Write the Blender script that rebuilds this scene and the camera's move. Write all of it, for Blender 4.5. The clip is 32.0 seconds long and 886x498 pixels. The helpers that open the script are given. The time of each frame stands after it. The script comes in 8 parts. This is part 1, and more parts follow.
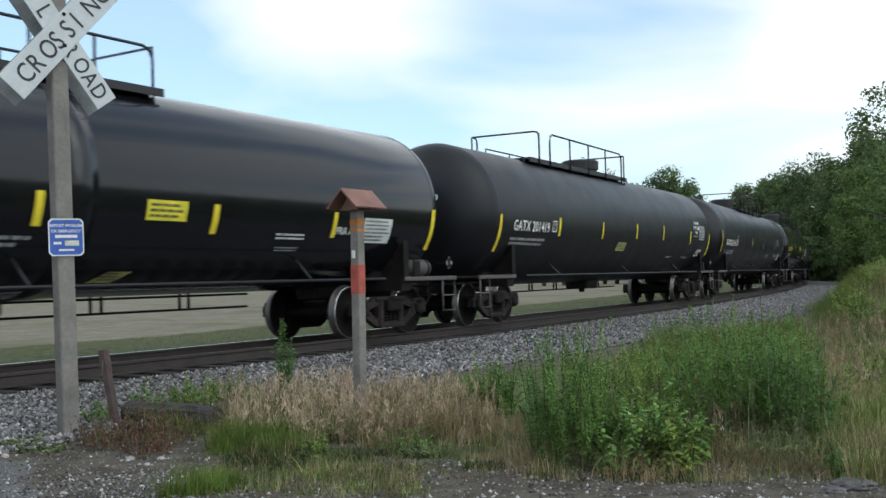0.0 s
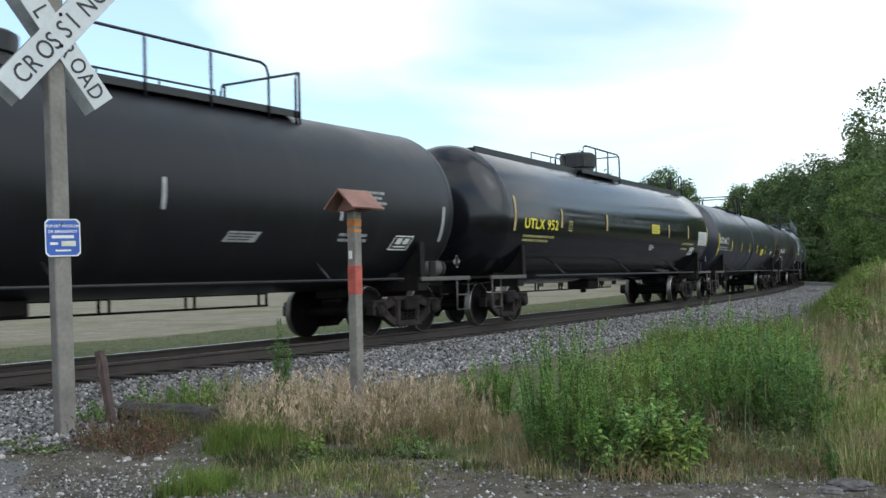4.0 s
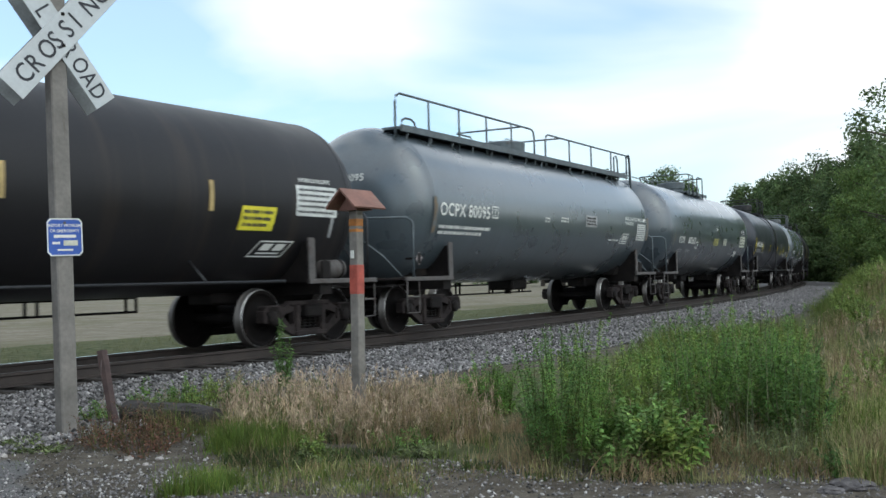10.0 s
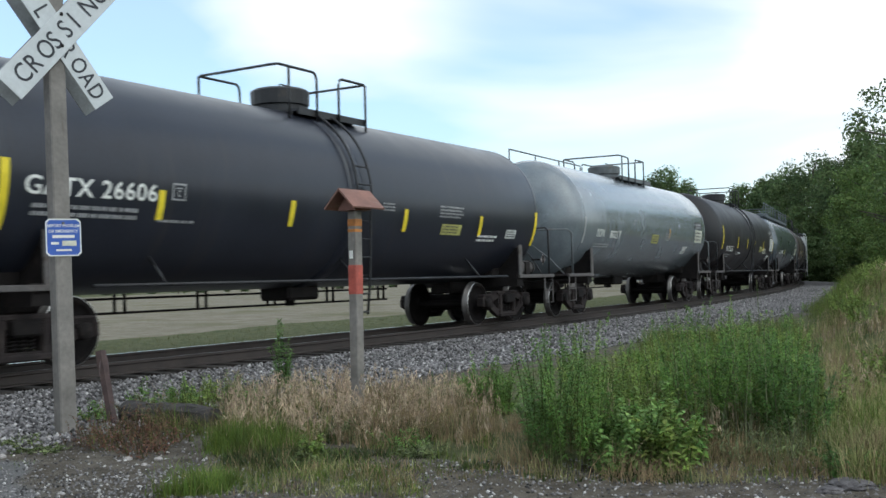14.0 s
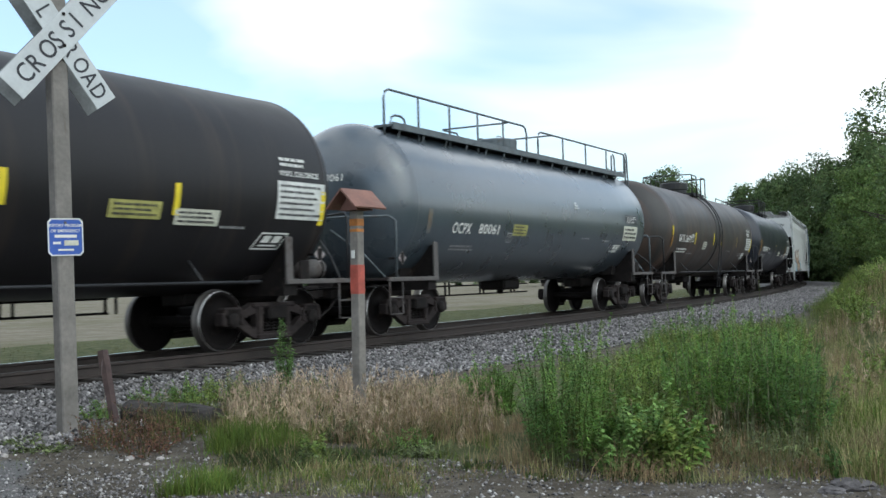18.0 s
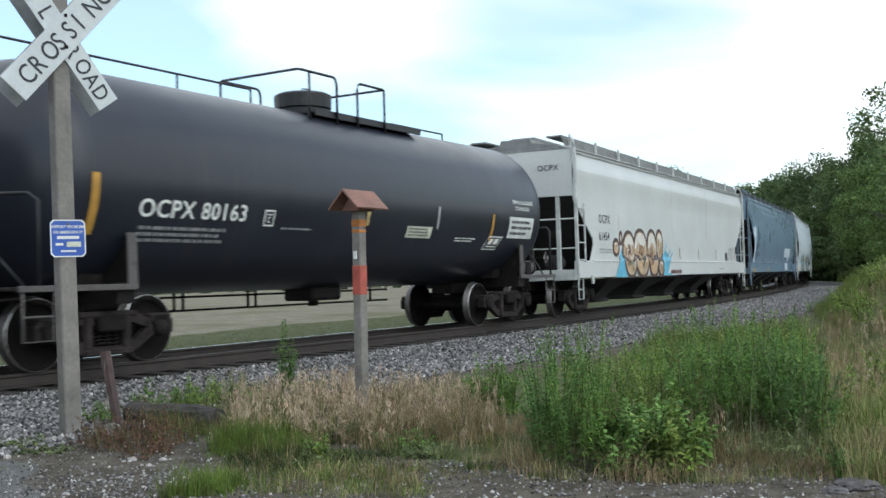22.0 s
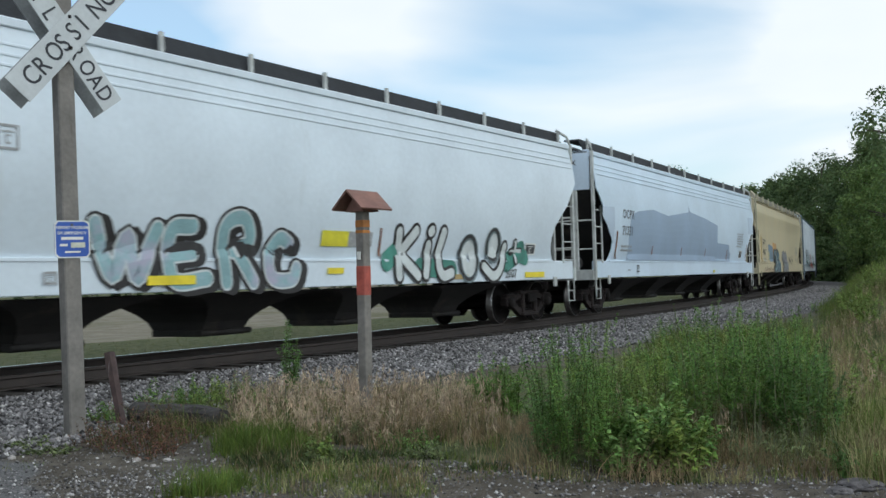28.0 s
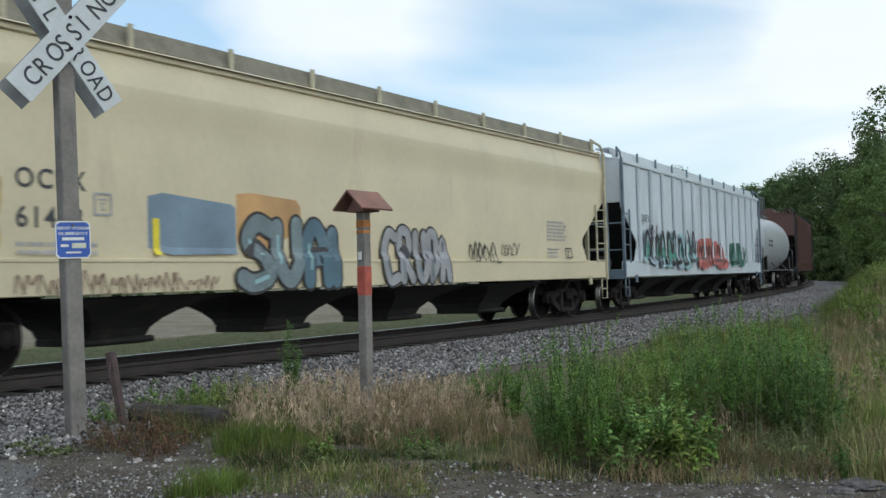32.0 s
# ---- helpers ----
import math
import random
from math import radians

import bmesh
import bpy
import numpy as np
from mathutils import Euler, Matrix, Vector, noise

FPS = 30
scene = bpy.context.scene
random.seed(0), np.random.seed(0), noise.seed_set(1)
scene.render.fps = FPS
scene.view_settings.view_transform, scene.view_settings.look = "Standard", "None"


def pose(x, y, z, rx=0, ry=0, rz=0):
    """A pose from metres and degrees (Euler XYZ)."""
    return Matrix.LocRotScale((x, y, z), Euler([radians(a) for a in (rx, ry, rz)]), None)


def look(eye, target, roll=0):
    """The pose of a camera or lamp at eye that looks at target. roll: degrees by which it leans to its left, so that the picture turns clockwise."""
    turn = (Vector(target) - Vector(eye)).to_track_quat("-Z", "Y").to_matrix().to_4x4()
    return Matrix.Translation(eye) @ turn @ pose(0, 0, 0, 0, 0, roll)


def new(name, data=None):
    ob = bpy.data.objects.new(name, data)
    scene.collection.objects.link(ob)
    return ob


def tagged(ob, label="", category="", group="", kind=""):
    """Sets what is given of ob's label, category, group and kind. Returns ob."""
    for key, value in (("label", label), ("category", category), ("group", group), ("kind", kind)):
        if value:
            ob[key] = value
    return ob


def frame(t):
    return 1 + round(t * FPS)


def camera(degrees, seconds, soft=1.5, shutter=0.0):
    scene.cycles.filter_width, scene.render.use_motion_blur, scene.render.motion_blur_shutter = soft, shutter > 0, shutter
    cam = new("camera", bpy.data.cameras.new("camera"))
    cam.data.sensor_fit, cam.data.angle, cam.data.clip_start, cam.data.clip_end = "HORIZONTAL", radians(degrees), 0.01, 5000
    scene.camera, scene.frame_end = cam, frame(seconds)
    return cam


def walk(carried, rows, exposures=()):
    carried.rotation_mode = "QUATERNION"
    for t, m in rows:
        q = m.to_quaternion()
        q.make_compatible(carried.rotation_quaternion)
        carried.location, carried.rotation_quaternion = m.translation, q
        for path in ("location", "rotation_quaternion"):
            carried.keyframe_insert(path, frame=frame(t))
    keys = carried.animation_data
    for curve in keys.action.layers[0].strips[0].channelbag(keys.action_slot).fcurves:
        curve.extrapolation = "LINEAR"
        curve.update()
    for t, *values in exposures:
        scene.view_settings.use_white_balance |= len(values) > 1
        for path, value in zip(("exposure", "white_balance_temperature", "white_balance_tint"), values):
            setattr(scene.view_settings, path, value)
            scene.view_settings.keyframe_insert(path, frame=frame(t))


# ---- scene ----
# ---- camera, barely swaying on its stand ----
RAIL_TOP = 0.35
EYE = Vector((0.0, 0.0, RAIL_TOP + 1.017))
cam = camera(45.79, 32.0, soft=1.5, shutter=0.2)
SWAY = [  # seconds, turn to the left, tilt up, roll, in degrees
    (0, 0.076, 1.699, -1.60),
    (0.5, 0.066, 1.713, -1.60),
    (1, 0.054, 1.713, -1.60),
    (1.5, 0.088, 1.696, -1.61),
    (2, 0.119, 1.682, -1.61),
    (2.5, 0.085, 1.688, -1.58),
    (3, 0.017, 1.701, -1.56),
    (3.5, -0.046, 1.709, -1.58),
    (5.5, -0.124, 1.764, -1.61),
    (6, -0.036, 1.706, -1.60),
    (6.5, 0.005, 1.696, -1.56),
    (7, 0.005, 1.702, -1.54),
    (7.5, -0.012, 1.713, -1.54),
    (8, -0.047, 1.736, -1.54),
    (8.5, -0.059, 1.736, -1.54),
    (9, -0.024, 1.717, -1.56),
    (9.5, -0.000, 1.710, -1.57),
    (10, 0.012, 1.706, -1.56),
    (10.5, 0.030, 1.702, -1.55),
    (11, 0.032, 1.701, -1.56),
    (11.5, 0.021, 1.701, -1.56),
    (12, 0.004, 1.701, -1.55),
    (12.5, -0.007, 1.703, -1.55),
    (13, -0.017, 1.709, -1.58),
    (13.5, -0.038, 1.711, -1.60),
    (14, -0.054, 1.709, -1.59),
    (14.5, -0.047, 1.718, -1.60),
    (16.5, 0.056, 1.691, -1.57),
    (17, 0.049, 1.691, -1.58),
    (17.5, 0.059, 1.694, -1.56),
    (18, 0.049, 1.703, -1.56),
    (18.5, 0.028, 1.713, -1.59),
    (19, 0.030, 1.717, -1.62),
    (19.5, 0.039, 1.719, -1.62),
    (20, 0.049, 1.716, -1.63),
    (20.5, 0.059, 1.709, -1.65),
    (21, 0.080, 1.711, -1.64),
    (21.5, 0.123, 1.723, -1.64),
    (22, 0.165, 1.736, -1.67),
    (22.5, 0.210, 1.749, -1.69),
    (23, 0.257, 1.763, -1.70),
    (23.5, 0.285, 1.772, -1.69),
    (24, 0.280, 1.780, -1.69),
    (24.5, 0.255, 1.787, -1.70),
    (25, 0.232, 1.789, -1.71),
    (25.5, 0.208, 1.789, -1.70),
    (27.5, 0.358, 1.760, -1.72),
    (28, 0.371, 1.767, -1.72),
    (28.5, 0.385, 1.776, -1.74),
    (29, 0.415, 1.774, -1.74),
    (29.5, 0.443, 1.766, -1.74),
    (30, 0.467, 1.757, -1.75),
    (30.5, 0.474, 1.756, -1.76),
    (31, 0.455, 1.768, -1.77),
    (31.5, 0.438, 1.770, -1.78),
    (32, 0.415, 1.776, -1.78),
]


def aimed(turn, tilt, roll):
    a, b = radians(turn), radians(tilt)
    way = Vector((-math.sin(a) * math.cos(b), math.cos(a) * math.cos(b), math.sin(b)))
    return look(EYE, EYE + way * 50, roll)


walk(cam, [(t, aimed(a, b, c)) for t, a, b, c in SWAY], exposures=[(t, e, 6100.0, 8.0) for t, e in ((0.0, -0.32), (0.8, -0.14), (7.0, -0.11), (8.0, -0.24), (14.5, -0.26), (17.0, -0.2), (19.0, -0.12), (21.0, -0.07), (22.4, -0.08), (23.0, -0.13), (23.6, -0.3), (24.2, -0.43), (25.5, -0.45), (28.0, -0.51), (29.0, -0.59), (30.5, -0.57), (32.0, -0.49))])

# ---- sky and light: a bright hazy sky with soft cloud ----
world = bpy.data.worlds.new("world")
scene.world = world
world.use_nodes = True
wn, wl = world.node_tree.nodes, world.node_tree.links
wn.clear()
w_out = wn.new("ShaderNodeOutputWorld")
w_bg = wn.new("ShaderNodeBackground")
w_sky = wn.new("ShaderNodeTexSky")
w_sky.sky_type = "NISHITA"
w_sky.sun_disc = False
w_sky.sun_elevation, w_sky.sun_rotation = radians(41.5), radians(133)
w_sky.dust_density, w_sky.air_density = 1.6, 1.0
w_gain = wn.new("ShaderNodeMix")
w_gain.data_type, w_gain.blend_type = "RGBA", "MULTIPLY"
w_gain.inputs[0].default_value = 1.0
w_gain.inputs[7].default_value = (1.5, 1.9, 1.92, 1)
wl.new(w_sky.outputs[0], w_gain.inputs[6])
w_co = wn.new("ShaderNodeTexCoord")
w_map = wn.new("ShaderNodeMapping")
w_map.inputs["Scale"].default_value = (1.0, 1.0, 2.6)
w_map.inputs["Location"].default_value = (0.55, 0.1, 0.25)
w_n = wn.new("ShaderNodeTexNoise")
w_n.inputs["Scale"].default_value, w_n.inputs["Detail"].default_value = 2.4, 5.0
w_n.inputs["Roughness"].default_value, w_n.inputs["Distortion"].default_value = 0.45, 0.4
w_r = wn.new("ShaderNodeValToRGB")
w_r.color_ramp.elements[0].position, w_r.color_ramp.elements[1].position = 0.4, 0.58
w_r.color_ramp.elements[0].color = (0.3, 0.3, 0.3, 1)
w_n2 = wn.new("ShaderNodeTexNoise")
w_n2.inputs["Scale"].default_value, w_n2.inputs["Detail"].default_value = 3.5, 6.0
w_c = wn.new("ShaderNodeMix")
w_c.data_type = "RGBA"
w_c.inputs[6].default_value, w_c.inputs[7].default_value = (9.4, 10.0, 10.2, 1), (12.6, 12.6, 12.5, 1)
w_mix = wn.new("ShaderNodeMix")
w_mix.data_type = "RGBA"
wl.new(w_co.outputs["Generated"], w_map.inputs[0])
wl.new(w_map.outputs[0], w_n.inputs["Vector"])
wl.new(w_map.outputs[0], w_n2.inputs["Vector"])
# gaps in the cloud, where the blue shows, and one thick bank: centre, stretch, reach, depth
w_sum = w_n.outputs["Fac"]
for way, stretch, wide, deep in (((0.12, 0.965, 0.215), (0.7, 1.0, 1.9), 0.25, 0.16), ((-0.33, 0.92, 0.24), (1.0, 1.0, 1.6), 0.24, 0.24), ((0.36, 0.9, 0.32), (1.0, 1.0, 2.4), 0.2, 0.08),
                                 ((-0.09, 0.965, 0.235), (1.0, 1.0, 1.5), 0.16, -0.2), ((0.36, 0.92, 0.2), (1.0, 1.0, 1.8), 0.13, -0.2), ((0.05, 0.86, 0.5), (1.0, 1.0, 1.0), 0.2, -0.1)):
    w_off = wn.new("ShaderNodeVectorMath")
    w_off.operation = "SUBTRACT"
    w_off.inputs[1].default_value = way
    wl.new(w_co.outputs["Generated"], w_off.inputs[0])
    w_str = wn.new("ShaderNodeVectorMath")
    w_str.operation = "MULTIPLY"
    w_str.inputs[1].default_value = stretch
    wl.new(w_off.outputs[0], w_str.inputs[0])
    w_dist = wn.new("ShaderNodeVectorMath")
    w_dist.operation = "LENGTH"
    wl.new(w_str.outputs[0], w_dist.inputs[0])
    w_gap = wn.new("ShaderNodeMapRange")
    w_gap.interpolation_type = "SMOOTHSTEP"
    w_gap.inputs["From Min"].default_value, w_gap.inputs["From Max"].default_value = 0.0, wide
    w_gap.inputs["To Min"].default_value, w_gap.inputs["To Max"].default_value = deep, 0.0
    wl.new(w_dist.outputs["Value"], w_gap.inputs["Value"])
    w_sub = wn.new("ShaderNodeMath")
    w_sub.operation = "SUBTRACT"
    wl.new(w_sum, w_sub.inputs[0])
    wl.new(w_gap.outputs[0], w_sub.inputs[1])
    w_sum = w_sub.outputs[0]
wl.new(w_sum, w_r.inputs[0])
wl.new(w_n2.outputs["Fac"], w_c.inputs[0])
wl.new(w_r.outputs[0], w_mix.inputs[0])
wl.new(w_gain.outputs[2], w_mix.inputs[6])
wl.new(w_c.outputs[2], w_mix.inputs[7])
wl.new(w_mix.outputs[2], w_bg.inputs[0])
w_bg.inputs[1].default_value = 0.125
wl.new(w_bg.outputs[0], w_out.inputs[0])

sun = new("sun", bpy.data.lights.new("sun", "SUN"))
sun.data.energy, sun.data.angle, sun.data.color = 1.0, radians(70), (1.0, 0.95, 0.88)
sun.matrix_world = look((28, -26, 34), (0, 0, 0))

# ---- materials ----
MATS = {}


def paint(name, base, rough=0.55, metal=0.0, var=0.25, scale=3.0, fine=40.0, bump=0.15, depth=0.01, spec=0.5, coat=0.0,
          stain=None, stain_at=0.6, stain_scale=(1, 1, 1), island=0.0, per_object=0.0):
    """A surface with broad and fine variation, fine relief and, if wanted, stains of another colour."""
    if name in MATS:
        return MATS[name]
    m = bpy.data.materials.new(name)
    m.use_nodes = True
    n, l = m.node_tree.nodes, m.node_tree.links
    b = n["Principled BSDF"]
    co = n.new("ShaderNodeTexCoord")
    big, small = n.new("ShaderNodeTexNoise"), n.new("ShaderNodeTexNoise")
    big.inputs["Scale"].default_value, big.inputs["Detail"].default_value = scale, 4.0
    small.inputs["Scale"].default_value, small.inputs["Detail"].default_value = fine, 3.0
    for t in (big, small):
        l.new(co.outputs["Object"], t.inputs["Vector"])
    add = n.new("ShaderNodeMath")
    add.operation = "MULTIPLY_ADD"
    add.inputs[1].default_value = 0.45
    l.new(small.outputs["Fac"], add.inputs[0])
    l.new(big.outputs["Fac"], add.inputs[2])
    ramp = n.new("ShaderNodeMapRange")
    ramp.inputs["From Min"].default_value, ramp.inputs["From Max"].default_value = 0.45, 1.0
    ramp.inputs["To Min"].default_value, ramp.inputs["To Max"].default_value = 1 - var, 1 + var
    l.new(add.outputs[0], ramp.inputs["Value"])
    gain = ramp.outputs[0]
    for on, src in ((island, "island"), (per_object, "object")):
        if on:
            g = n.new("ShaderNodeNewGeometry") if src == "island" else n.new("ShaderNodeObjectInfo")
            mr = n.new("ShaderNodeMapRange")
            mr.inputs["To Min"].default_value, mr.inputs["To Max"].default_value = 1 - on, 1 + on
            l.new(g.outputs["Random Per Island" if src == "island" else "Random"], mr.inputs["Value"])
            mu = n.new("ShaderNodeMath")
            mu.operation = "MULTIPLY"
            l.new(gain, mu.inputs[0])
            l.new(mr.outputs[0], mu.inputs[1])
            gain = mu.outputs[0]
    mul = n.new("ShaderNodeMix")
    mul.data_type, mul.blend_type = "RGBA", "MULTIPLY"
    mul.inputs[0].default_value = 1.0
    mul.inputs[6].default_value = (*base, 1)
    l.new(gain, mul.inputs[7])
    col = mul.outputs[2]
    if stain:
        mp = n.new("ShaderNodeMapping")
        mp.inputs["Scale"].default_value = stain_scale
        st = n.new("ShaderNodeTexNoise")
        st.inputs["Scale"].default_value, st.inputs["Detail"].default_value, st.inputs["Roughness"].default_value = 1.0, 6.0, 0.65
        l.new(co.outputs["Object"], mp.inputs[0])
        l.new(mp.outputs[0], st.inputs["Vector"])
        mr = n.new("ShaderNodeMapRange")
        mr.inputs["From Min"].default_value, mr.inputs["From Max"].default_value = stain_at, stain_at + 0.16
        l.new(st.outputs["Fac"], mr.inputs["Value"])
        mx = n.new("ShaderNodeMix")
        mx.data_type = "RGBA"
        mx.inputs[7].default_value = (*stain, 1)
        l.new(mr.outputs[0], mx.inputs[0])
        l.new(col, mx.inputs[6])
        col = mx.outputs[2]
    l.new(col, b.inputs["Base Color"])
    rr = n.new("ShaderNodeMapRange")
    rr.inputs["To Min"].default_value, rr.inputs["To Max"].default_value = max(rough - 0.12, 0.03), min(rough + 0.12, 1)
    l.new(big.outputs["Fac"], rr.inputs["Value"])
    l.new(rr.outputs[0], b.inputs["Roughness"])
    b.inputs["Metallic"].default_value = metal
    b.inputs["Specular IOR Level"].default_value = spec
    b.inputs["Coat Weight"].default_value, b.inputs["Coat Roughness"].default_value = coat, 0.22
    if bump:
        bp = n.new("ShaderNodeBump")
        bp.inputs["Strength"].default_value, bp.inputs["Distance"].default_value = bump, depth
        l.new(add.outputs[0], bp.inputs["Height"])
        l.new(bp.outputs[0], b.inputs["Normal"])
    MATS[name] = m
    return m


# ---- small mesh tools ----
def mesh_of(name, verts, faces, mat, smooth=False):
    me = bpy.data.meshes.new(name)
    me.from_pydata([tuple(v) for v in verts], [], faces)
    me.materials.append(mat)
    if smooth:
        me.shade_smooth()
    me.update()
    return me


def part(name, data, mat, parent, label="", m=None):
    """Links a bmesh or a mesh as one object under a thing or part."""
    if isinstance(data, bmesh.types.BMesh):
        me = bpy.data.meshes.new(name)
        bmesh.ops.recalc_face_normals(data, faces=data.faces)
        data.to_mesh(me)
        data.free()
    else:
        me = data
    if mat and not me.materials:
        me.materials.append(mat)
    ob = new(name, me)
    ob.parent = parent
    if m is not None:
        ob.matrix_local = m
    if label:
        ob["label"] = label
    return ob


def box(bm, x0, x1, y0, y1, z0, z1, bevel=0.0, m=None):
    r = bmesh.ops.create_cube(bm, size=1.0)
    vs = r["verts"]
    for v in vs:
        v.co = Vector(((x0 + x1) / 2 + v.co.x * (x1 - x0), (y0 + y1) / 2 + v.co.y * (y1 - y0), (z0 + z1) / 2 + v.co.z * (z1 - z0)))
    if bevel:
        es = list({e for v in vs for e in v.link_edges})
        r2 = bmesh.ops.bevel(bm, geom=es, offset=bevel, segments=1, affect="EDGES")
        vs = list({v for f in r2["faces"] for v in f.verts} | {v for v in vs if v.is_valid})
    if m is not None:
        bmesh.ops.transform(bm, matrix=m, verts=[v for v in vs if v.is_valid])
    return bm


def tube(bm, pts, r=0.02, sides=6):
    """A round bar along a line of points."""
    pts = [Vector(p) for p in pts]
    rings = []
    for i, p in enumerate(pts):
        d = (pts[min(i + 1, len(pts) - 1)] - pts[max(i - 1, 0)]).normalized()
        u = d.orthogonal().normalized() if abs(d.z) > 0.9 else d.cross(Vector((0, 0, 1))).normalized()
        w = d.cross(u)
        rings.append([bm.verts.new(p + r * (math.cos(2 * math.pi * k / sides) * u + math.sin(2 * math.pi * k / sides) * w)) for k in range(sides)])
    for a, b in zip(rings, rings[1:]):
        for k in range(sides):
            f = bm.faces.new((a[k], a[(k + 1) % sides], b[(k + 1) % sides], b[k]))
            f.smooth = True
    bm.faces.new(rings[0][::-1])
    bm.faces.new(rings[-1])
    return bm


def lathe_x(bm, prof, sides=32, cy=0.0, cz=0.0, smooth=True):
    """Turns a profile of (x, radius) round the x axis."""
    rings = []
    for x, r in prof:
        if r < 1e-4:
            rings.append([bm.verts.new((x, cy, cz))])
        else:
            rings.append([bm.verts.new((x, cy + r * math.cos(2 * math.pi * k / sides), cz + r * math.sin(2 * math.pi * k / sides))) for k in range(sides)])
    for a, b in zip(rings, rings[1:]):
        for k in range(sides):
            q = (k + 1) % sides
            vs = [a[0] if len(a) == 1 else a[k], a[0] if len(a) == 1 else a[q], b[0] if len(b) == 1 else b[q], b[0] if len(b) == 1 else b[k]]
            u = []
            for v in vs:
                if v not in u:
                    u.append(v)
            if len(u) > 2:
                bm.faces.new(u).smooth = smooth
    return bm


def prism(bm, outline, y0, y1):
    """An outline of (x, z) drawn out from y0 to y1."""
    a = [bm.verts.new((x, y0, z)) for x, z in outline]
    b = [bm.verts.new((x, y1, z)) for x, z in outline]
    bm.faces.new(a)
    bm.faces.new(b[::-1])
    n = len(a)
    for i in range(n):
        bm.faces.new((a[i], b[i], b[(i + 1) % n], a[(i + 1) % n]))
    return bm


# ---- the line of the track ----
STEP = 0.5
S_MIN, S_MAX = -430.0, 480.0


def heading(s):
    if s < -40:
        return heading(-40)
    if s < 100:
        return 1.0211 + 0.0035 * s - 0.000012 * s * s
    return heading(99.99) + 0.0035 * (min(s, 205) - 100)


_n0 = int(-S_MIN / STEP)
_n1 = int(S_MAX / STEP)
_pos = [None] * (_n0 + _n1 + 1)
_pos[_n0] = (-4.6918, 15.9982)
for _i in range(_n0, _n0 + _n1):
    _a = heading((_i - _n0 + 0.5) * STEP)
    _pos[_i + 1] = (_pos[_i][0] + STEP * math.cos(_a), _pos[_i][1] + STEP * math.sin(_a))
for _i in range(_n0, 0, -1):
    _a = heading((_i - _n0 - 0.5) * STEP)
    _pos[_i - 1] = (_pos[_i][0] - STEP * math.cos(_a), _pos[_i][1] - STEP * math.sin(_a))


def on_track(s, lat=0.0, z=0.0):
    """A place on the line: s metres along it, lat metres to the near side, z above the rail top."""
    q = (s - S_MIN) / STEP
    i = max(0, min(int(math.floor(q)), len(_pos) - 2))
    f = q - i
    x = _pos[i][0] * (1 - f) + _pos[i + 1][0] * f
    y = _pos[i][1] * (1 - f) + _pos[i + 1][1] * f
    a = heading(s)
    return Vector((x + lat * math.sin(a), y - lat * math.cos(a), RAIL_TOP + z))


_pa = np.array(_pos)


def lat_of(x, y):
    """How far a place lies from the track, to its near side, and where along it (arrays)."""
    x, y = np.atleast_1d(np.asarray(x, float)), np.atleast_1d(np.asarray(y, float))
    lat, along = np.empty(len(x)), np.empty(len(x))
    ss = np.arange(0, len(_pa), 2)
    pp = _pa[ss]
    sv = S_MIN + ss * STEP
    hd = np.array([heading(v) for v in sv])
    for k in range(0, len(x), 4000):
        d2 = (x[k:k + 4000, None] - pp[None, :, 0]) ** 2 + (y[k:k + 4000, None] - pp[None, :, 1]) ** 2
        j = d2.argmin(1)
        along[k:k + 4000] = sv[j]
        lat[k:k + 4000] = (x[k:k + 4000] - pp[j, 0]) * np.sin(hd[j]) - (y[k:k + 4000] - pp[j, 1]) * np.cos(hd[j])
    return lat, along

# ---- ground, road, ballast and rails ----
GROUND_Z = RAIL_TOP - 0.25


def smooth01(v, a, b):
    v = np.clip((v - a) / (b - a), 0, 1)
    return v * v * (3 - 2 * v)


def wavy(x, y, s, seed=0.0):
    return (np.sin(x * s + 1.3 + seed) * np.cos(y * s * 0.83 + 0.7 - seed) + 0.5 * np.sin(x * s * 2.3 - y * s * 1.7 + 2.1 + seed)
            + 0.25 * np.sin(x * s * 4.9 + y * s * 5.3 + seed * 2))


def ground_height(x, y):
    x, y = np.atleast_1d(np.asarray(x, float)), np.atleast_1d(np.asarray(y, float))
    z = np.full(len(x), GROUND_Z) + 0.035 * wavy(x, y, 0.55)
    # bank on the right that rises towards the trees
    z += 0.75 * smooth01(x - 0.36 * y, 0.6, 5.5) * smooth01(y, 7.0, 16.0) * (1 - 0.35 * smooth01(y, 40, 70))
    # the berm's steep shoulder beside the curve
    z += 0.95 * smooth01(x - 0.355 * y, -0.2, 1.3) * smooth01(y, 11.0, 19.0) * (1 - smooth01(y, 34, 60))
    # flatter, lower edge of the road by the crossing
    z -= 0.05 * smooth01(-x - 0.1 * y, 1.2, 3.0) * smooth01(9.0 - y, 0.0, 2.0)
    far = smooth01(np.hypot(x, y), 60, 140)
    return z * (1 - far) + (GROUND_Z - 0.15) * far


def spread(lo, hi, fine_lo, fine_hi, step, grow):
    v = list(np.arange(fine_lo, fine_hi + 1e-6, step))
    d = step
    while v[-1] < hi:
        d *= grow
        v.append(v[-1] + d)
    d = step
    while v[0] > lo:
        d *= grow
        v.insert(0, v[0] - d)
    return np.array(v)


